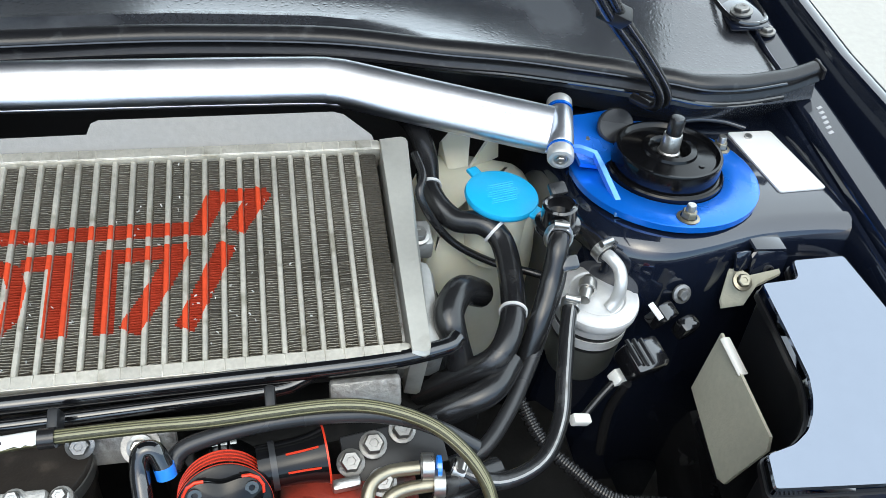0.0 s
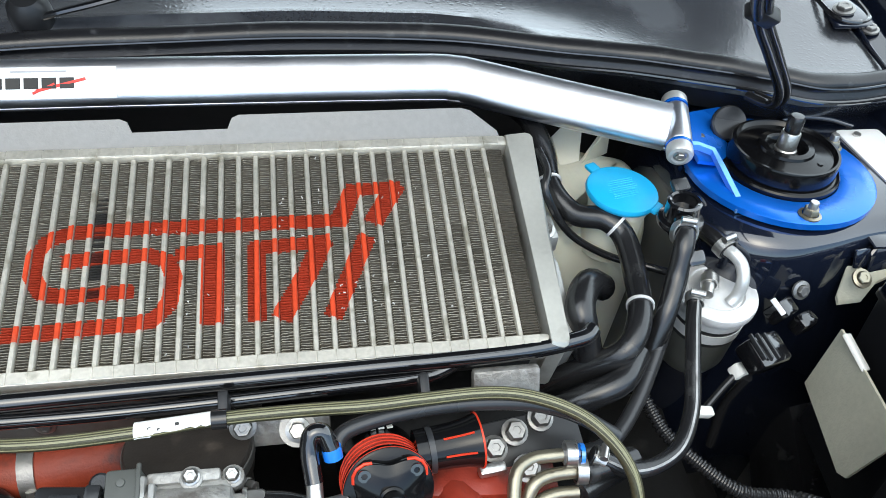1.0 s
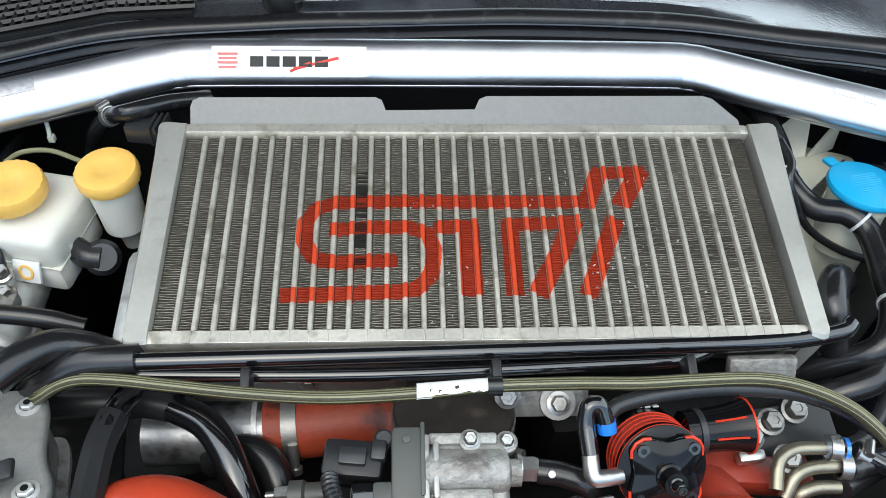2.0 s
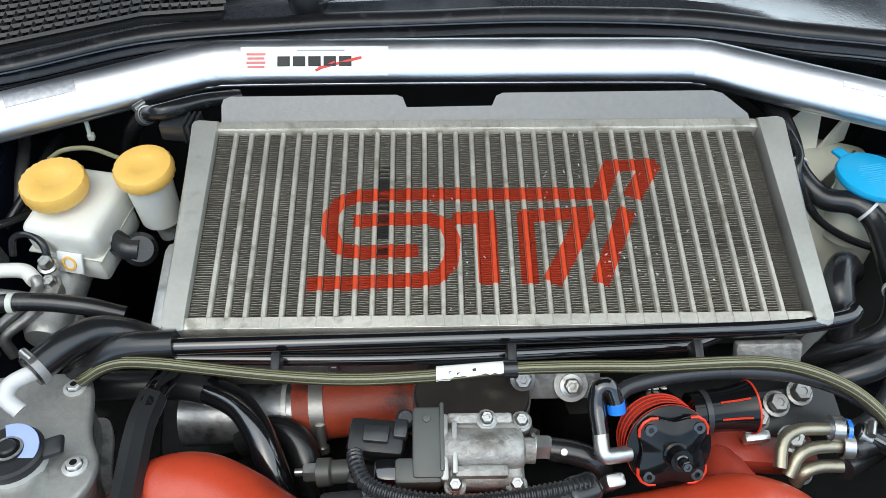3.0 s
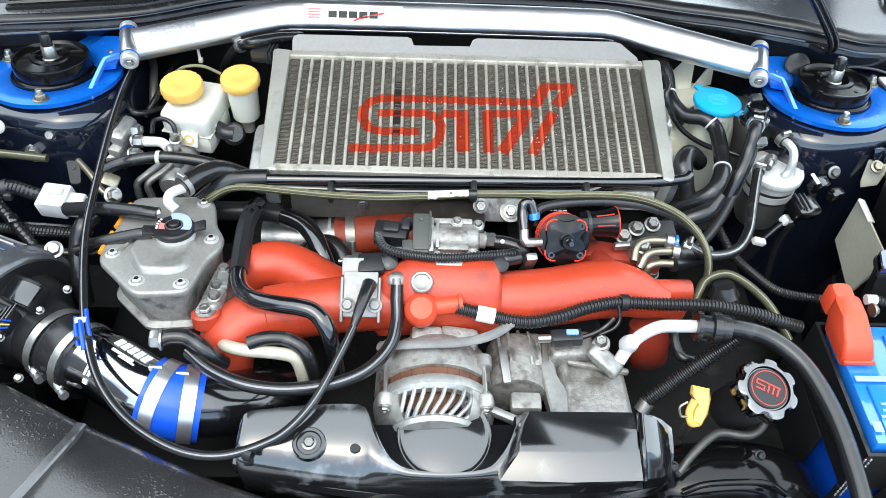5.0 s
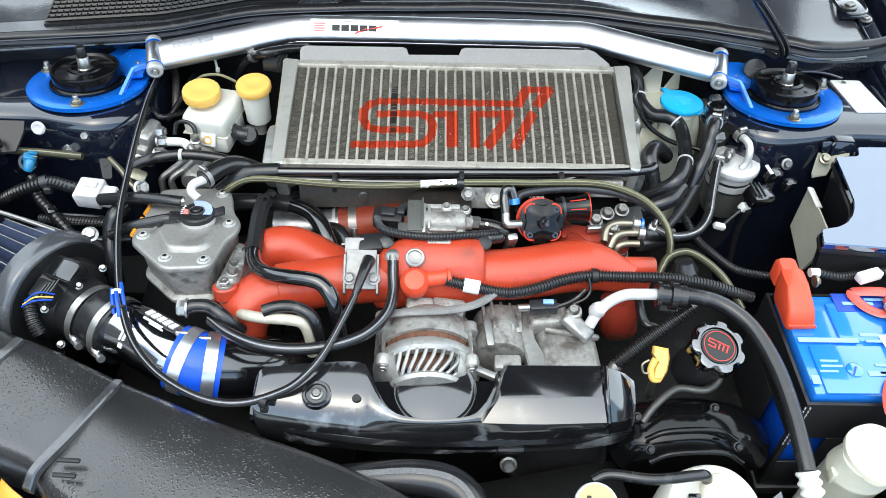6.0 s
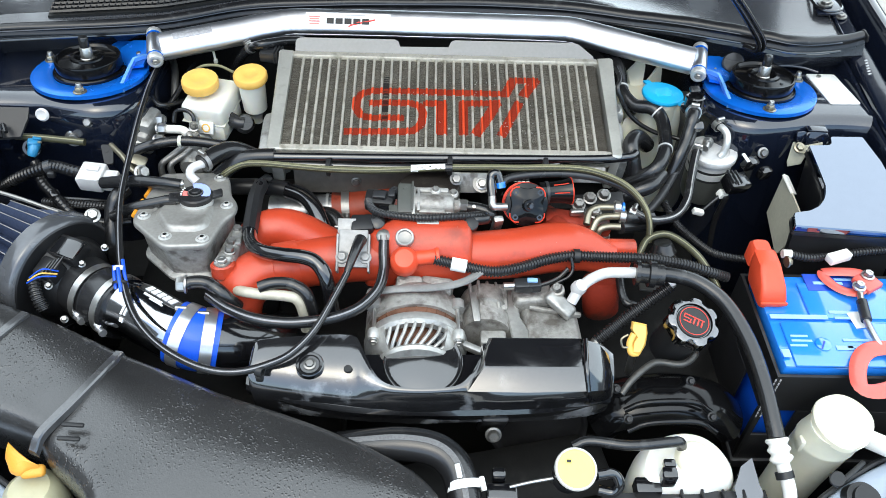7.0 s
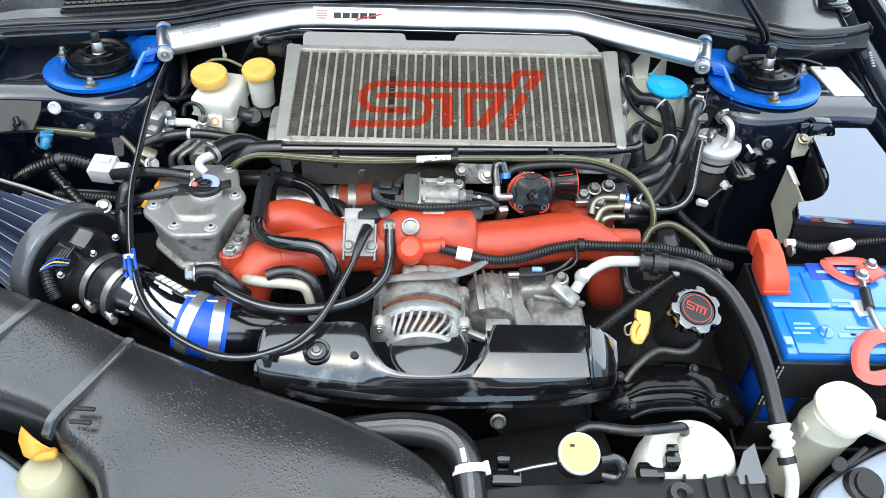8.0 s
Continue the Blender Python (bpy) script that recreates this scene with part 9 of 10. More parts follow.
    hh = hose("tank_hose", p, 0.0085, M_RUBBER, "black hose pushed on the header tank", "hose", 12)
    part("stub", hose_bm([(-0.338, -0.240, 0.835), (-0.346, -0.243, 0.835)], 0.0062, 12), M_ZINC, hh)
    p = [(-0.339, -0.276, 0.838), (-0.357, -0.278, 0.836), (-0.400, -0.281, 0.825), (-0.434, -0.272, 0.800)]
    hh = hose("overflow_tube", p, 0.0075, M_RUBBER, "black overflow hose from the cap neck", "hose", 12)
    part("stub", hose_bm([(-0.328, -0.272, 0.838), (-0.344, -0.278, 0.838)], 0.0052, 12), M_ZINC, hh)


coolant_tank()


def brake_reservoir():
    c = V3((-0.359, -0.014, 0.850))
    t = thing("brake_fluid_reservoir", (c.x, c.y, 0.74), "milky brake fluid reservoir with a yellow cap", "reservoir")
    a = c + Vector((0.008, -0.002, -0.030))
    part("tank", rbox_bm(a + Vector((0.004, 0.004, -0.008)), (0.070, 0.082, 0.040), 0.009, rot(4, 0, -12), 3), M_MILK, t)
    part("tank_skirt", rbox_bm(a + Vector((0.006, -0.002, -0.036)), (0.062, 0.072, 0.030), 0.006, rot(4, 0, -12)), M_MILK, t)
    part("level_line", rbox_bm(a + Vector((0.004, 0.004, -0.020)), (0.0713, 0.0833, 0.002), 0.0005, rot(4, 0, -12)), M_CREAM, t)
    label = part("sticker", rbox_bm((-0.350, -0.058, 0.795), (0.024, 0.003, 0.020), 0.0008, rot(-20, 0, -12)), M_LABEL, t, "small white sticker with a ring mark")
    part("ring_mark", turned_bm([(0.005, 0), (0.005, 0.001), (0.007, 0.001), (0.007, 0)], Vector((-0.3504, -0.0595, 0.7956)), (-0.2, -0.92, 0.34), 20), M_YELLOW, label)

    def ribs(k, r, h):
        return 1.0 + (0.03 if k % 2 and r > 0.0265 and abs(h) < 0.009 else 0.0)
    part("cap", turned_bm([(0, -0.008), (0.0272, -0.008), (0.0280, -0.005), (0.0280, 0.004), (0.0267, 0.0066), (0.0245, 0.0074), (0.012, 0.0074), (0.011, 0.0068), (0, 0.0068)], c, (0.02, -0.06, 1), 44, ribs), M_YELLOW, t, "yellow ribbed screw cap")
    part("sensor_wire", hose_bm([(-0.401, -0.053, 0.800), (-0.397, -0.046, 0.815), (-0.381, -0.047, 0.820), (-0.369, -0.054, 0.815), (-0.366, -0.063, 0.800)], 0.0034, 10), M_RUBBER, t)
    # master cylinder
    m = thing("master_cylinder", (c.x, c.y - 0.04, 0.72), "cast aluminium brake master cylinder under the reservoir", "master cylinder")
    part("barrel", turned_bm([(0, -0.07), (0.020, -0.07), (0.020, 0.06), (0.017, 0.066), (0, 0.068)], V3((-0.364, -0.052, 0.765)), (-0.05, -1, -0.10), 28), M_CAST, m)
    part("end_plug", turned_bm([(0, 0), (0.023, 0), (0.024, 0.015), (0.020, 0.022), (0, 0.024)], V3((-0.365, -0.086, 0.750)), (-0.05, -1, -0.2), 28), M_DIRTY, m)
    part("boss", rbox_bm((-0.362, -0.088, 0.785), (0.020, 0.024, 0.016), 0.005), M_CAST, m)
    for q in ((-0.366, -0.066, 0.800), (-0.362, -0.080, 0.790)):
        part("union", hexbolt_bm(q, (0, -0.2, 1), 0.006, 0.010), M_ZINC, m)


brake_reservoir()


def clutch_reservoir():
    c = V3((-0.283, 0.002, 0.853))
    t = thing("clutch_fluid_reservoir", (c.x, c.y, 0.76), "small milky clutch reservoir with a yellow cap", "reservoir")
    part("cup", turned_bm([(0, -0.090), (0.008, -0.090), (0.010, -0.072), (0.0190, -0.062), (0.0205, -0.030), (0.0215, -0.006), (0, -0.006)], c, (0.0, -0.04, 1), 32), M_MILK, t)

    def ribs(k, r, h):
        return 1.0 + (0.03 if k % 2 and r > 0.025 and abs(h) < 0.009 else 0.0)
    part("cap", turned_bm([(0, -0.007), (0.0255, -0.007), (0.0262, -0.004), (0.0262, 0.003), (0.025, 0.0055), (0.0225, 0.0063), (0.011, 0.0063), (0.010, 0.0057), (0, 0.0057)], c, (-0.02, -0.08, 1), 44, ribs), M_YELLOW, t, "yellow ribbed screw cap")
    b = thing("hose_joint", (-0.298, -0.041, 0.790), "black plastic hose joint below the clutch reservoir", "fitting")
    part("body", hose_bm([(-0.325, -0.026, 0.795), (-0.306, -0.038, 0.792), (-0.294, -0.039, 0.790)], 0.011, 14), M_GREYHOSE, b)
    part("disc", turned_bm([(0, -0.008), (0.015, -0.008), (0.016, 0.0), (0.012, 0.006), (0, 0.006)], (-0.294, -0.038, 0.790), (0.3, -0.6, 0.7), 24), M_GREYHOSE, b)
    part("clip", rbox_bm((-0.322, -0.034, 0.800), (0.012, 0.012, 0.014), 0.002), M_LABEL, b)
    pts = [(-0.334, 0.079, 0.790), (-0.325, 0.081, 0.815), (-0.310, 0.068, 0.845), (-0.291, 0.058, 0.868), (-0.267, 0.043, 0.885), (-0.239, 0.063, 0.880), (-0.207, 0.084, 0.870)]
    h = hose("heater_hose", pts, 0.0075, M_RUBBER, "black heater hose bending behind the clutch reservoir", "hose", 14)
    clamp_on(h, pts, 0.52, 0.0078, "spring_clip", M_ZINC, 0.007)
    pts = [(-0.381, 0.031, 0.840), (-0.364, 0.032, 0.850), (-0.340, 0.034, 0.850), (-0.317, 0.032, 0.840)]
    hose("bonnet_cable", pts, 0.0022, M_PALELINE, "thin pale cable behind the reservoirs", "cable", 8)
    pts = [(-0.359, 0.081, 0.860), (-0.355, 0.073, 0.850), (-0.352, 0.064, 0.840)]
    z = hose("hanging_tie", pts, 0.0020, M_CREAM, "cream cable tie hanging from the brace", "cable tie", 8)
    part("head", rbox_bm((-0.352, 0.066, 0.838), (0.006, 0.006, 0.007), 0.001), M_CREAM, z)


clutch_reservoir()


def brake_valve():
    """Cast hydraulic block and pipes beside the strut tower."""
    t = thing("hydraulic_block", (-0.440, -0.053, 0.780), "cast aluminium hydraulic block with steel unions", "hydraulic valve")
    part("block", rbox_bm((-0.447, -0.053, 0.780), (0.036, 0.06, 0.045), 0.008, rot(10, 5, -15)), M_DIRTY, t)
    part("block", rbox_bm((-0.456, -0.063, 0.775), (0.03, 0.05, 0.03), 0.008, rot(10, 5, 20)), M_CAST, t)
    for q in ((-0.427, -0.054, 0.805), (-0.420, -0.071, 0.800), (-0.422, -0.087, 0.790)):
        part("union", hexbolt_bm(q, (0.9, -0.2, 0.2), 0.0085, 0.014, 1.1), M_ZINC, t)
    for pts in ([(-0.408, -0.071, 0.800), (-0.385, -0.072, 0.800), (-0.370, -0.084, 0.800), (-0.374, -0.093, 0.790), (-0.396, -0.113, 0.780), (-0.410, -0.122, 0.770), (-0.411, -0.127, 0.750)], [(-0.410, -0.089, 0.790), (-0.384, -0.093, 0.790), (-0.368, -0.095, 0.785), (-0.377, -0.108, 0.780), (-0.396, -0.122, 0.770), (-0.394, -0.127, 0.750)]):
        part("pipe", hose_bm(pts, 0.0050, 12), M_STEEL, t)
    part("sleeve", hose_bm([(-0.408, -0.071, 0.800), (-0.385, -0.072, 0.800), (-0.372, -0.083, 0.800)], 0.0068, 12), M_WHITE, t)
    pts = [(-0.447, -0.133, 0.800), (-0.420, -0.127, 0.810), (-0.387, -0.121, 0.815), (-0.355, -0.119, 0.815), (-0.316, -0.120, 0.810), (-0.284, -0.122, 0.800)]
    h = hose("vacuum_hose", pts, 0.0078, M_RUBBER, "black hose crossing below the brake reservoir", "hose", 12)
    part("cable_tie", band_bm((-0.373, -0.120, 0.815), (1, 0, 0), 0.0080, 0.005, 0.001, 16), M_CREAM, h)
    # connectors to the left
    w = thing("white_connector", (-0.453, -0.187, 0.800), "white plastic wiring connector on a taped loom", "connector")
    part("shell", rbox_bm((-0.486, -0.189, 0.800), (0.036, 0.036, 0.026), 0.003, rot(10, 0, -8)), M_DULLWHITE, w)
    part("shell", rbox_bm((-0.460, -0.194, 0.798), (0.022, 0.026, 0.020), 0.003, rot(10, 0, -8)), M_DULLWHITE, w)
    part("latch", rbox_bm((-0.483, -0.187, 0.814), (0.018, 0.009, 0.005), 0.001, rot(10, 0, -8)), M_DULLWHITE, w)
    part("loom", loom_bm([(-0.487, -0.187, 0.800), (-0.519, -0.177, 0.800), (-0.562, -0.156, 0.790), (-0.619, -0.145, 0.760), (-0.694, -0.118, 0.700)], 0.0092, 0.0075), M_RUBBER, w)
    part("shell_rib", rbox_bm((-0.486, -0.2065, 0.806), (0.030, 0.003, 0.012), 0.001, rot(10, 0, -8)), M_DULLWHITE, w)
    part("wire_seal", rbox_bm((-0.4475, -0.1965, 0.797), (0.006, 0.020, 0.015), 0.002, rot(10, 0, -8)), M_GREYHOSE, w)
    b = thing("blue_connector", (-0.590, -0.131, 0.810), "small translucent blue wiring connector", "connector")
    part("shell", rbox_bm((-0.588, -0.131, 0.812), (0.018, 0.014, 0.016), 0.004, rot(10, 15, 20)), M_BLUECON, b)
    part("socket", turned_bm([(0, -0.010), (0.006, -0.010), (0.0075, -0.006), (0.0075, 0.004), (0.005, 0.008), (0, 0.008)], (-0.588, -0.141, 0.806), (-0.2, -0.6, -0.6), 14), M_BLUECON, b)
    part("latch", rbox_bm((-0.582, -0.128, 0.820), (0.012, 0.005, 0.004), 0.0012, rot(10, 25, 20)), M_BLUECON, b)
    part("pin", rbox_bm((-0.575, -0.137, 0.820), (0.006, 0.003, 0.003), 0.001), M_GOLD, b)
    pts = [(-0.619, -0.117, 0.815), (-0.575, -0.120, 0.815), (-0.515, -0.124, 0.812)]
    hose("striped_hose", pts, 0.0055, M_BRAID, "short yellow-green striped hose beside the strut tower", "hose", 12, stripe=M_PALELINE)
    pts = [(-0.482, -0.114, 0.800), (-0.457, -0.141, 0.800), (-0.440, -0.162, 0.795), (-0.421, -0.175, 0.790)]
    hose("brake_pipe", pts, 0.0045, M_GOLD, "short plated pipe by the header tank", "pipe", 10)
    k = thing("bolt_fitting", (-0.426, -0.174, 0.800), "bright steel banjo fitting", "fitting")
    part("banjo", hexbolt_bm((-0.420, -0.177, 0.800), (0.6, -0.4, 0.5), 0.008, 0.012), M_ZINC, k)
    part("body", rbox_bm((-0.436, -0.142, 0.790), (0.022, 0.02, 0.02), 0.004, rot(20, 30, 0)), M_GOLD, k)


brake_valve()


def left_pipes():
    hose("filler_pipe", [(-0.433, -0.216, 0.800), (-0.440, -0.232, 0.800), (-0.446, -0.246, 0.785), (-0.445, -0.274, 0.755), (-0.445, -0.285, 0.720)], 0.0115, M_RUBBER, "thick black hose dropping beside the header tank", "hose", 14)
    hose("ground_lead", [(-0.561, -0.219, 0.740), (-0.518, -0.225, 0.750), (-0.473, -0.228, 0.745), (-0.438, -0.219, 0.740)], 0.0065, M_RUBBER, "black lead crossing low beside the air filter", "cable", 10)
    hose("lower_loom", [(-0.575, -0.186, 0.745), (-0.528, -0.194, 0.750), (-0.471, -0.198, 0.750)], 0.0075, M_LOOM, "black corrugated sleeve beside the air filter", "cable", 10, corrugated=0.0046)
    b = thing("loom_clip", (-0.551, -0.176, 0.800), "pale tape clip on the black loom", "clip")
    part("band", band_bm((-0.564, -0.157, 0.790), (0.9, 0.2, 0.2), 0.0098, 0.010, 0.001, 16), M_GREYHOSE, b)
    part("foot", rbox_bm((-0.558, -0.168, 0.785), (0.012, 0.010, 0.010), 0.003), M_GREYHOSE, b)
    w = thing("washer_stack", (-0.532, -0.104, 0.80), "steel nut and washers on the tower's front", "nut")
    part("washer", turned_bm([(0, 0), (0.013, 0), (0.013, 0.003), (0, 0.003)], (-0.542, -0.098, 0.800), (0.1, -0.9, 0.3), 20), M_STEEL, w)
    part("nut", hexbolt_bm((-0.540, -0.100, 0.803), (0.1, -0.9, 0.3), 0.008, 0.014), M_ZINC, w)


left_pipes()


def left_apron_bits():
    t = thing("tower_stud", (-0.5755, -0.100, 0.844), "round white plug on the strut tower", "plug")
    part("disc", turned_bm([(0, 0), (0.010, 0), (0.010, 0.002), (0.0075, 0.004), (0.005, 0.003), (0, 0.003)], (-0.5755, -0.1005, 0.844), (0, -0.94, 0.34), 20), M_DULLWHITE, t)
    for p in ((-0.513, -0.098, 0.830),):
        k = thing("tower_bolt", p, "steel bolt on the strut tower", "bolt", "tower bolts")
        part("head", hexbolt_bm(p, (0.1, -0.8, 0.5), 0.006, 0.008, 1.3), M_STEEL, k)
    b = thing("apron_bracket", (-0.648, -0.098, 0.800), "folded navy bracket beside the strut tower", "bracket")
    q = [V3(p) for p in ((-0.702, -0.102, 0.858), (-0.653, -0.100, 0.856), (-0.595, -0.095, 0.852), (-0.592, -0.113, 0.846), (-0.603, -0.132, 0.826), (-0.649, -0.139, 0.826), (-0.697, -0.146, 0.826))]
    bm = bmesh.new()
    skin(bm, [[p + Vector((0, 0, h)) for p in q] for h in (-0.004, 0.0)])
    part("plate", bm, M_BLACK, b)
    part("clip", hose_bm([(-0.625, -0.143, 0.832), (-0.629, -0.132, 0.838), (-0.623, -0.128, 0.844), (-0.616, -0.140, 0.840)], 0.0032, 8), M_RUBBER, b)
    r = thing("heat_shield", (-0.598, -0.248, 0.760), "dark heat shield panel with a bright rolled edge", "heat shield")
    q = [V3(p) for p in ((-0.678, -0.225, 0.830), (-0.611, -0.238, 0.815), (-0.564, -0.251, 0.810), (-0.511, -0.266, 0.800), (-0.593, -0.254, 0.720), (-0.709, -0.257, 0.720))]
    bm = bmesh.new()
    skin(bm, [[p + Vector((0, h, 0)) for p in q] for h in (-0.001, 0.001)])
    part("panel", bm, M_GLOSS, r)
    part("rolled_edge", hose_bm(q[:4], 0.0030, 8), M_STEEL, r)
    c = thing("clip_fitting", (-0.462, -0.039, 0.800), "alloy valve fitting beside the strut tower", "fitting")
    part("body", rbox_bm((-0.445, -0.054, 0.800), (0.040, 0.045, 0.035), 0.008, rot(10, 5, -15)), M_CAST, c)
    # taped harness hanging from the loom, tubes and a grommet on the apron
    h = hose("taped_harness", [(-0.603, -0.122, 0.768), (-0.595, -0.134, 0.764), (-0.582, -0.158, 0.760), (-0.563, -0.178, 0.758), (-0.547, -0.194, 0.757), (-0.524, -0.217, 0.752), (-0.500, -0.240, 0.735)], 0.0085, M_RUBBER, "crinkled black taped wiring harness beside the strut tower", "cable", 10, corrugated=0.0085)
    for p in ((-0.590, -0.143, 0.768), (-0.553, -0.188, 0.764)):
        part("tape_end", rbox_bm(p, (0.014, 0.012, 0.008), 0.003, rot(20, 10, 40)), M_GLOSS, h)
    g = thing("apron_grommet", (-0.606, -0.110, 0.790), "black rubber grommet on the inner apron", "grommet")
    part("ring", turned_bm([(0, 0.001), (0.007, 0.001), (0.009, 0.005), (0.013, 0.005), (0.0145, 0.002), (0.0145, -0.003), (0, -0.003)], (-0.604, -0.112, 0.790), (0.3, -0.8, 0.5), 24), M_GLOSS, g)
    k = thing("harness_tab", (-0.482, -0.128, 0.795), "small black steel tab with a hole", "bracket")
    bm = bmesh.new()
    tab = rounded([V3(p) for p in ((-0.496, -0.117, 0.803), (-0.478, -0.117, 0.803), (-0.472, -0.146, 0.790), (-0.485, -0.147, 0.790))], 0.004, 3)
    skin(bm, [[p + Vector((0, 0, z)) for p in tab] for z in (-0.0025, 0.0)])
    part("plate", bm, M_BLACK, k)
    part("hole", turned_bm([(0, 0.0006), (0.0032, 0.0006), (0.0036, -0.001), (0, -0.001)], (-0.485, -0.126, 0.7990), (0, -0.4, 0.9), 16), M_INK, k)
    for pts in ([(-0.560, -0.180, 0.748), (-0.532, -0.183, 0.750), (-0.483, -0.187, 0.750), (-0.455, -0.192, 0.745)], [(-0.552, -0.196, 0.745), (-0.522, -0.199, 0.750), (-0.471, -0.202, 0.750), (-0.440, -0.210, 0.742)]):
        hose("washer_tube", pts, 0.0034, M_RUBBER, "thin black tube crossing low beside the header tank", "tube", 8)
    # cables and a pipe in the gap between the tower and the brake reservoir
    hose("clutch_pipe", [(-0.445, 0.118, 0.800), (-0.437, 0.104, 0.815), (-0.424, 0.071, 0.820), (-0.415, 0.032, 0.818), (-0.412, 0.000, 0.800)], 0.0058, M_GRIMYPIPE, "grey steel pipe rising behind the brake reservoir", "pipe", 12)
    hose("bulkhead_cable", [(-0.466, 0.050, 0.815), (-0.459, 0.030, 0.822), (-0.446, -0.003, 0.825), (-0.425, -0.036, 0.822), (-0.408, -0.026, 0.815), (-0.392, 0.010, 0.800)], 0.0042, M_RUBBER, "black cable looping behind the hydraulic block", "cable", 10)
    hose("bulkhead_cable", [(-0.400, 0.100, 0.810), (-0.398, 0.066, 0.820), (-0.404, 0.020, 0.815), (-0.420, -0.020, 0.800)], 0.0046, M_RUBBER, "black cable looping behind the hydraulic block", "cable", 10)


left_apron_bits()


def air_filter():
    ax = (V3((-0.419, -0.384, 0.750)) - V3((-0.536, -0.312, 0.745))).normalized()
    c = V3((-0.497, -0.333, 0.745))
    t = thing("air_filter", c + Vector((0, 0, -0.09)), "pleated cone air filter with a broad grey rim", "air filter")
    part("rim", turned_bm([(0, 0.004), (0.060, 0.006), (0.078, 0.008), (0.083, 0.004), (0.084, -0.016), (0.079, -0.020), (0, -0.020)], c, ax, 48), M_BLACK, t)
    part("rim_band", turned_bm([(0.0835, -0.022), (0.0862, -0.021), (0.0868, -0.010), (0.0862, 0.001), (0.0845, 0.004), (0.0800, 0.0065)], c, ax, 48), M_RIM, t, "broad grey rubber rim")
    pleats = 30

    def fold(k, r, h):
        return 1.0 + (0.06 if k % 2 else -0.24)
    part("pleats", turned_bm([(0.076, -0.018), (0.072, -0.05), (0.064, -0.12), (0.060, -0.15), (0, -0.15)], c, ax, pleats * 2, fold), M_FILTER, t, "blue-grey pleated gauze", angle=20)
    a, b, _ = axes(ax)
    # thin pale lines added to brighten the pleat ridges
    for k in range(pleats):
        q = 2 * math.pi * (2 * k + 1) / (2 * pleats)
        o = a * math.cos(q) + b * math.sin(q)
        part("pleat_wire", hose_bm([c - ax * 0.018 + o * 0.0808, c - ax * 0.12 + o * 0.0682], 0.0008, 6, 2), M_BRACKETZ, t)
    # sensor housing
    a = c + ax * 0.008
    part("sensor_housing", turned_bm([(0, 0), (0.060, 0), (0.052, 0.020), (0.042, 0.030), (0.040, 0.070), (0, 0.070)], a, ax, 36), M_BLACK, t)
    part("sensor", rbox_bm((-0.476, -0.338, 0.800), (0.050, 0.034, 0.022), 0.005, rot(15, -5, -25)), M_BLACK, t)
    part("sensor_lid", rbox_bm(V3((-0.470, -0.346, 0.812)), (0.040, 0.026, 0.004), 0.0015, rot(15, -5, -25)), M_GLOSS, t)
    for k in range(4):
        part("plug_rib", rbox_bm(V3((-0.489, -0.376, 0.805)) + Vector((0.005 * k, 0.002 * k, 0.001 * k)), (0.002, 0.020, 0.004), 0.0006, rot(15, 0, -25)), M_GLOSS, t)
    part("sensor_plug", rbox_bm((-0.491, -0.368, 0.792), (0.030, 0.028, 0.022), 0.004, rot(15, 0, -25)), M_BLACK, t)
    for q, m in ((0.0, M_YELLOW), (0.005, M_BLUESIL), (-0.004, M_BLUESIL)):
        part("wire", hose_bm([V3((-0.475, -0.382, 0.800)) + Vector((0, q, 0)), V3((-0.491, -0.390, 0.805)) + Vector((0, q * 1.5, 0.004)), V3((-0.511, -0.390, 0.795)) + Vector((0, q, 0))], 0.0010, 6), m, t)
    part("sleeve", loom_bm([(-0.509, -0.382, 0.785), (-0.503, -0.398, 0.775), (-0.495, -0.409, 0.760)], 0.009, 0.0045), M_LOOM, t)
    for p in ((-0.463, -0.271, 0.800), (-0.434, -0.323, 0.790), (-0.455, -0.354, 0.790), (-0.491, -0.385, 0.780), (-0.464, -0.424, 0.760)):
        part("screw", hexbolt_bm(p, (0.3, -0.4, 0.8), 0.0072 if p[1] > -0.3 else 0.0034, 0.008), M_ZINC, t)
    # rubber coupler with two clamps
    p = [a + ax * 0.055, V3((-0.418, -0.386, 0.752)), V3((-0.394, -0.401, 0.755))]
    u = thing("intake_pipe", p[0], "polished intake pipe with rubber and blue silicone joints", "intake pipe")
    part("rubber_joint", hose_bm(p, 0.0415, 32), M_RUBBER, u)
    for q in ((-0.440, -0.372, 0.750), (-0.405, -0.394, 0.754)):
        k = part("hose_clamp", band_bm(q, ax, 0.0420, 0.010), M_ZINC, u)
        s = V3(q) + Vector((-0.010, -0.045, 0.002))
        part("screw", turned_bm([(0, -0.009), (0.0034, -0.009), (0.0034, 0.003), (0.0050, 0.003), (0.0050, 0.008), (0, 0.008)], s, (0.7, -0.6, 0.2), 12), M_CLAMP, k)
        part("screw_housing", rbox_bm(s + Vector((-0.004, 0.006, 0.003)), (0.012, 0.007, 0.006), 0.002, rot(20, 0, -40)), M_CLAMP, k)
    e = [(-0.396, -0.396, 0.755), (-0.373, -0.407, 0.758), (-0.348, -0.422, 0.758), (-0.323, -0.436, 0.756), (-0.300, -0.442, 0.752)]
    shell = part("elbow", hose_bm(e, 0.0385, 36, 8), M_DARKCHROME, u, "dark polished alloy elbow")
    j = [(-0.320, -0.4375, 0.756), (-0.293, -0.444, 0.750), (-0.265, -0.443, 0.743)]
    part("silicone_joint", hose_bm(j, 0.0410, 36, 8), M_BLUESIL, u, "bright blue silicone joint")
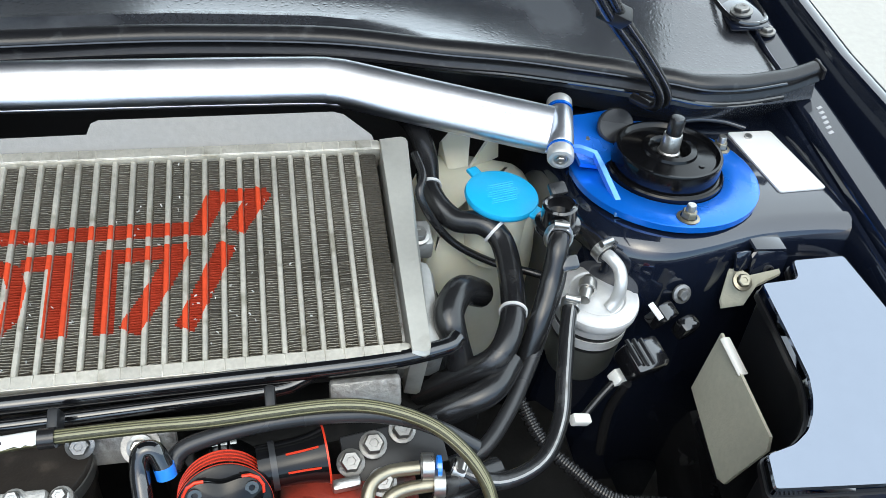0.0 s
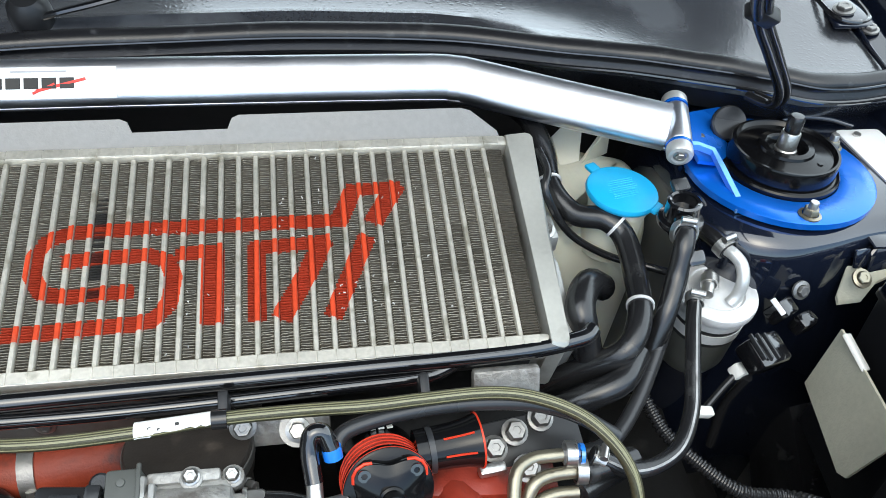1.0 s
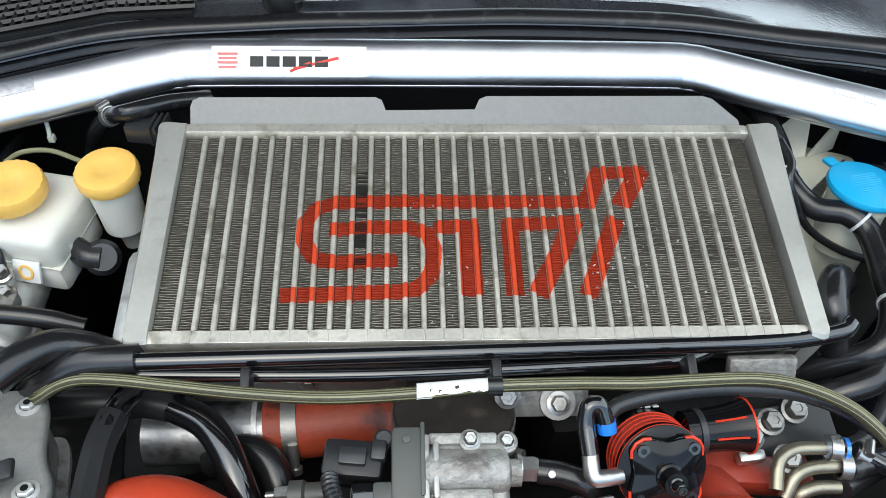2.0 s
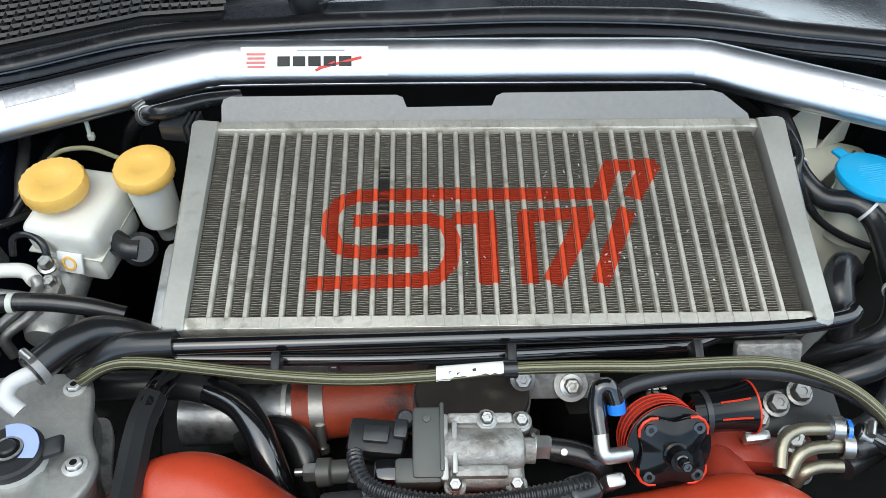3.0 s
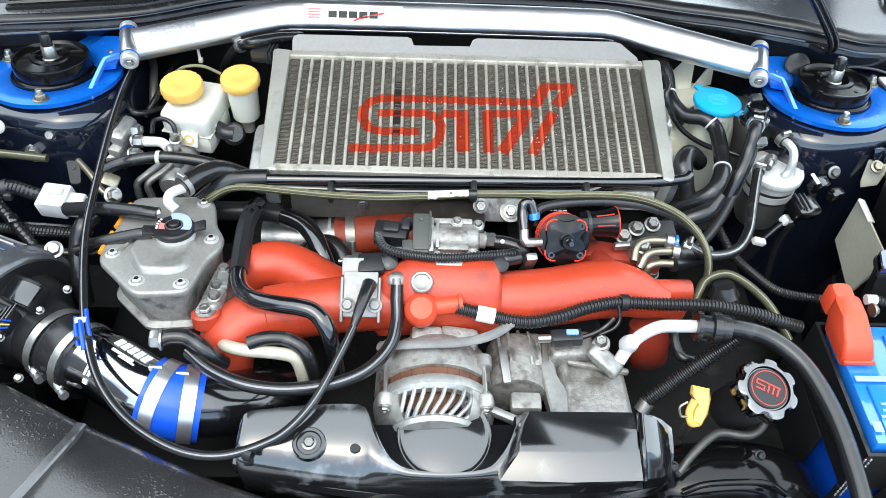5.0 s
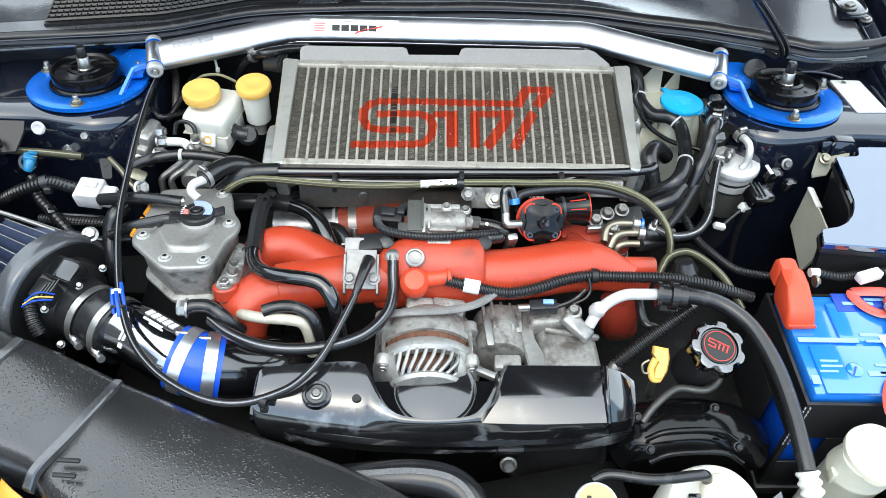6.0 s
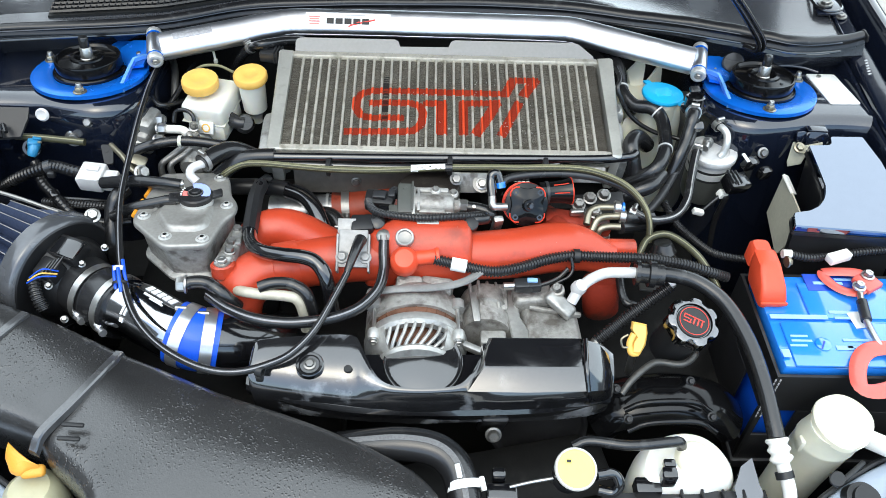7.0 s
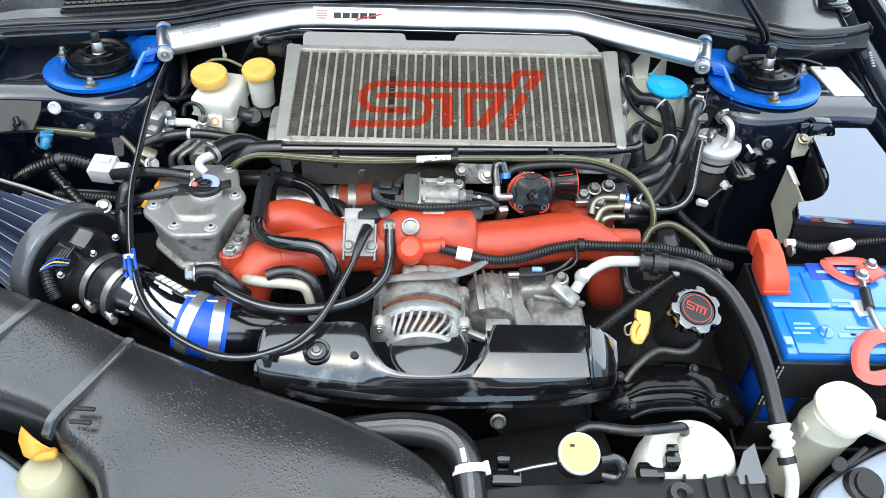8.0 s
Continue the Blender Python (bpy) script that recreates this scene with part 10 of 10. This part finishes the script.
    path = spline(j, 10)
    for k in (0.25, 0.74):
        i = round(k * (len(path) - 1))
        d = (path[i + 1] - path[i - 1]).normalized()
        b = part("t_bolt_clamp", band_bm(path[i], d, 0.0414, 0.015, 0.0012, 36), M_CLAMP, u)
        part("bolt", hose_bm([path[i] + Vector((-0.008, 0.012, 0.0405)), path[i] + Vector((0.006, 0.012, 0.0400))], 0.0026, 10), M_ZINC, b)
    # print on the elbow as plain bars
    path = spline(e, 8)
    mid = path[17]
    d = (path[18] - path[16]).normalized()
    side = d.cross(Vector((0, 0, 1))).normalized()
    top = side.cross(d).normalized()
    for q, x, w, h in ((28, -0.022, 0.0075, 0.012), (28, -0.0125, 0.0075, 0.012), (28, -0.003, 0.0075, 0.012), (28, 0.0065, 0.0075, 0.012), (28, 0.016, 0.0075, 0.012), (10, -0.006, 0.030, 0.0030), (5, 0.002, 0.022, 0.0020), (-38, -0.024, 0.0030, 0.012), (-38, -0.029, 0.0030, 0.014), (-58, -0.026, 0.0060, 0.006)):
        o = (top * math.cos(radians(q)) - side * math.sin(radians(q))).normalized()
        m = Matrix((d, o.cross(d), o)).transposed()
        part("print_bar", rbox_bm(mid + o * 0.0386 + d * x, (w, h, 0.0014), 0.0003, m, 1), M_LABEL, shell, flat=True)
    o = [(-0.272, -0.4435, 0.745), (-0.245, -0.438, 0.737), (-0.212, -0.422, 0.720), (-0.182, -0.392, 0.690)]
    part("black_pipe", hose_bm(o, 0.0375, 32, 8), M_GLOSS, u)
    part("end_rib", hose_bm([(-0.206, -0.482, 0.775), (-0.213, -0.489, 0.755), (-0.214, -0.499, 0.740)], 0.004, 10), M_BLACK, u)
    c = thing("blue_hose_clip", (-0.384, -0.402, 0.820), "bright blue silicone line tied to the cable", "hose")
    for a0, a1 in (((-0.394, -0.390, 0.826), (-0.386, -0.419, 0.815)), ((-0.385, -0.381, 0.828), (-0.373, -0.417, 0.815)), ((-0.386, -0.397, 0.830), (-0.377, -0.426, 0.818))):
        part("line", hose_bm([a0, V3(a0).lerp(V3(a1), 0.5) + Vector((0, 0, 0.003)), a1], 0.0024, 10), M_BLUESIL, c)
    part("tie", band_bm((-0.382, -0.412, 0.818), (0.1, -0.6, -0.3), 0.0085, 0.003, 0.001, 16), M_INK, c)
    part("tie", band_bm((-0.387, -0.394, 0.825), (0.1, -0.6, -0.3), 0.0060, 0.006, 0.001, 16), M_CREAM, c)


air_filter()


def intake_duct():
    """Broad moulded duct over the radiator support."""
    t = thing("intake_duct", (-0.25, -0.62, 0.66), "broad weathered black plastic intake duct with water spots", "air duct")
    rim = [(-0.620, -0.392), (-0.566, -0.405), (-0.483, -0.433), (-0.428, -0.457), (-0.376, -0.481), (-0.321, -0.503), (-0.246, -0.533), (-0.175, -0.556), (-0.106, -0.580), (-0.038, -0.611), (0.001, -0.636), (0.023, -0.664), (0.030, -0.700), (-0.034, -0.722), (-0.150, -0.736), (-0.265, -0.742), (-0.330, -0.740), (-0.346, -0.712), (-0.362, -0.678), (-0.388, -0.652), (-0.412, -0.634), (-0.440, -0.606), (-0.494, -0.585), (-0.560, -0.555)]
    rim = closed_spline([Vector((p[0], p[1], 0.7536 - 0.05 * p[0])) for p in rim], 3)
    bm = bmesh.new()
    pillow(bm, rim, [(0.004, -0.075), (0.0, -0.03), (0.0, -0.012), (0.0030, 0.0), (0.008, 0.008), (0.014, 0.0125), (0.020, 0.0140)])
    bm.faces.ensure_lookup_table()
    bmesh.ops.delete(bm, geom=[bm.faces[-1]], context="FACES_ONLY")
    ring = [p + Vector((0, 0, 0.0140)) for p in inset(rim, 0.020)]
    n = len(ring)
    rows = []
    for i in range(n // 2):
        a, b = ring[(34 - i) % n], ring[(35 + i) % n]
        lift = 0.008 * min(1.0, i / 9)
        rows.append([a.lerp(b, k / 14) + Vector((0, 0, lift * 6.75 * (k / 14) * (1 - k / 14) ** 2)) for k in range(15)])
    skin(bm, rows, closed=False, caps=False)
    bmesh.ops.remove_doubles(bm, verts=bm.verts, dist=0.0002)
    dent = V3((-0.369, -0.623, 0.797))
    for _ in range(8):
        bmesh.ops.smooth_vert(bm, verts=[v for v in bm.verts if (v.co - dent).length < 0.055], factor=0.5, use_axis_z=True)
    part("shell", bm, M_DUCT, t)
    for a in ([(-0.496, -0.443, 0.796), (-0.506, -0.476, 0.804), (-0.525, -0.513, 0.806)], [(-0.370, -0.492, 0.784), (-0.373, -0.519, 0.796), (-0.395, -0.572, 0.801), (-0.419, -0.611, 0.796), (-0.426, -0.629, 0.784)]):
        bm = bmesh.new()
        way = spline(a, 8)
        rings = []
        for i, p in enumerate(way):
            d = way[min(i + 1, len(way) - 1)] - way[max(i - 1, 0)]
            w = Vector((-d.y, d.x, 0)).normalized()
            rings.append([p + w * x + Vector((0, 0, z)) for x, z in ((-0.0062, -0.009), (-0.0054, -0.0008), (-0.0036, 0.0012), (0.0036, 0.0012), (0.0054, -0.0008), (0.0062, -0.009))])
        skin(bm, rings)
        part("rib", bm, M_RIB, t, angle=25)
    for a in ((-0.385, -0.605, 0.800), (-0.385, -0.621, 0.798)):
        part("moulded_slot", rbox_bm(a, (0.025, 0.005, 0.004), 0.0015, rot(0, 0, -3)), M_BLACK, t)
    c = thing("washer_filler", (-0.451, -0.634, 0.720), "cream reservoir with a yellow flap cap in the corner", "reservoir")
    part("body", turned_bm([(0, -0.08), (0.032, -0.08), (0.034, -0.02), (0.030, 0.0), (0.022, 0.008), (0, 0.010)], (-0.435, -0.651, 0.735), (0, 0, 1), 28), M_CREAMSHADE, c)
    q = [V3(p) for p in ((-0.461, -0.612, 0.775), (-0.444, -0.625, 0.775), (-0.430, -0.634, 0.774), (-0.420, -0.638, 0.772), (-0.429, -0.638, 0.768), (-0.435, -0.641, 0.766), (-0.439, -0.644, 0.764), (-0.446, -0.644, 0.763), (-0.453, -0.641, 0.763), (-0.457, -0.634, 0.766), (-0.461, -0.628, 0.768), (-0.462, -0.619, 0.772))]
    mid = sum(q, Vector()) / len(q)
    bm = bmesh.new()
    skin(bm, [[p + Vector((0, 0, -0.006)) for p in q], [p + Vector((0, 0, -0.001)) for p in q], [p.lerp(mid, 0.12) + Vector((0, 0, 0.001)) for p in q], [p.lerp(mid, 0.6) + Vector((0, 0, 0.004)) for p in q]])
    part("cap", bm, M_YELLOWSHADE, c)
    part("cap_side", rbox_bm((-0.430, -0.638, 0.757), (0.026, 0.014, 0.012), 0.005, rot(20, 0, 10), 3), M_YELLOWSHADE, c)


intake_duct()
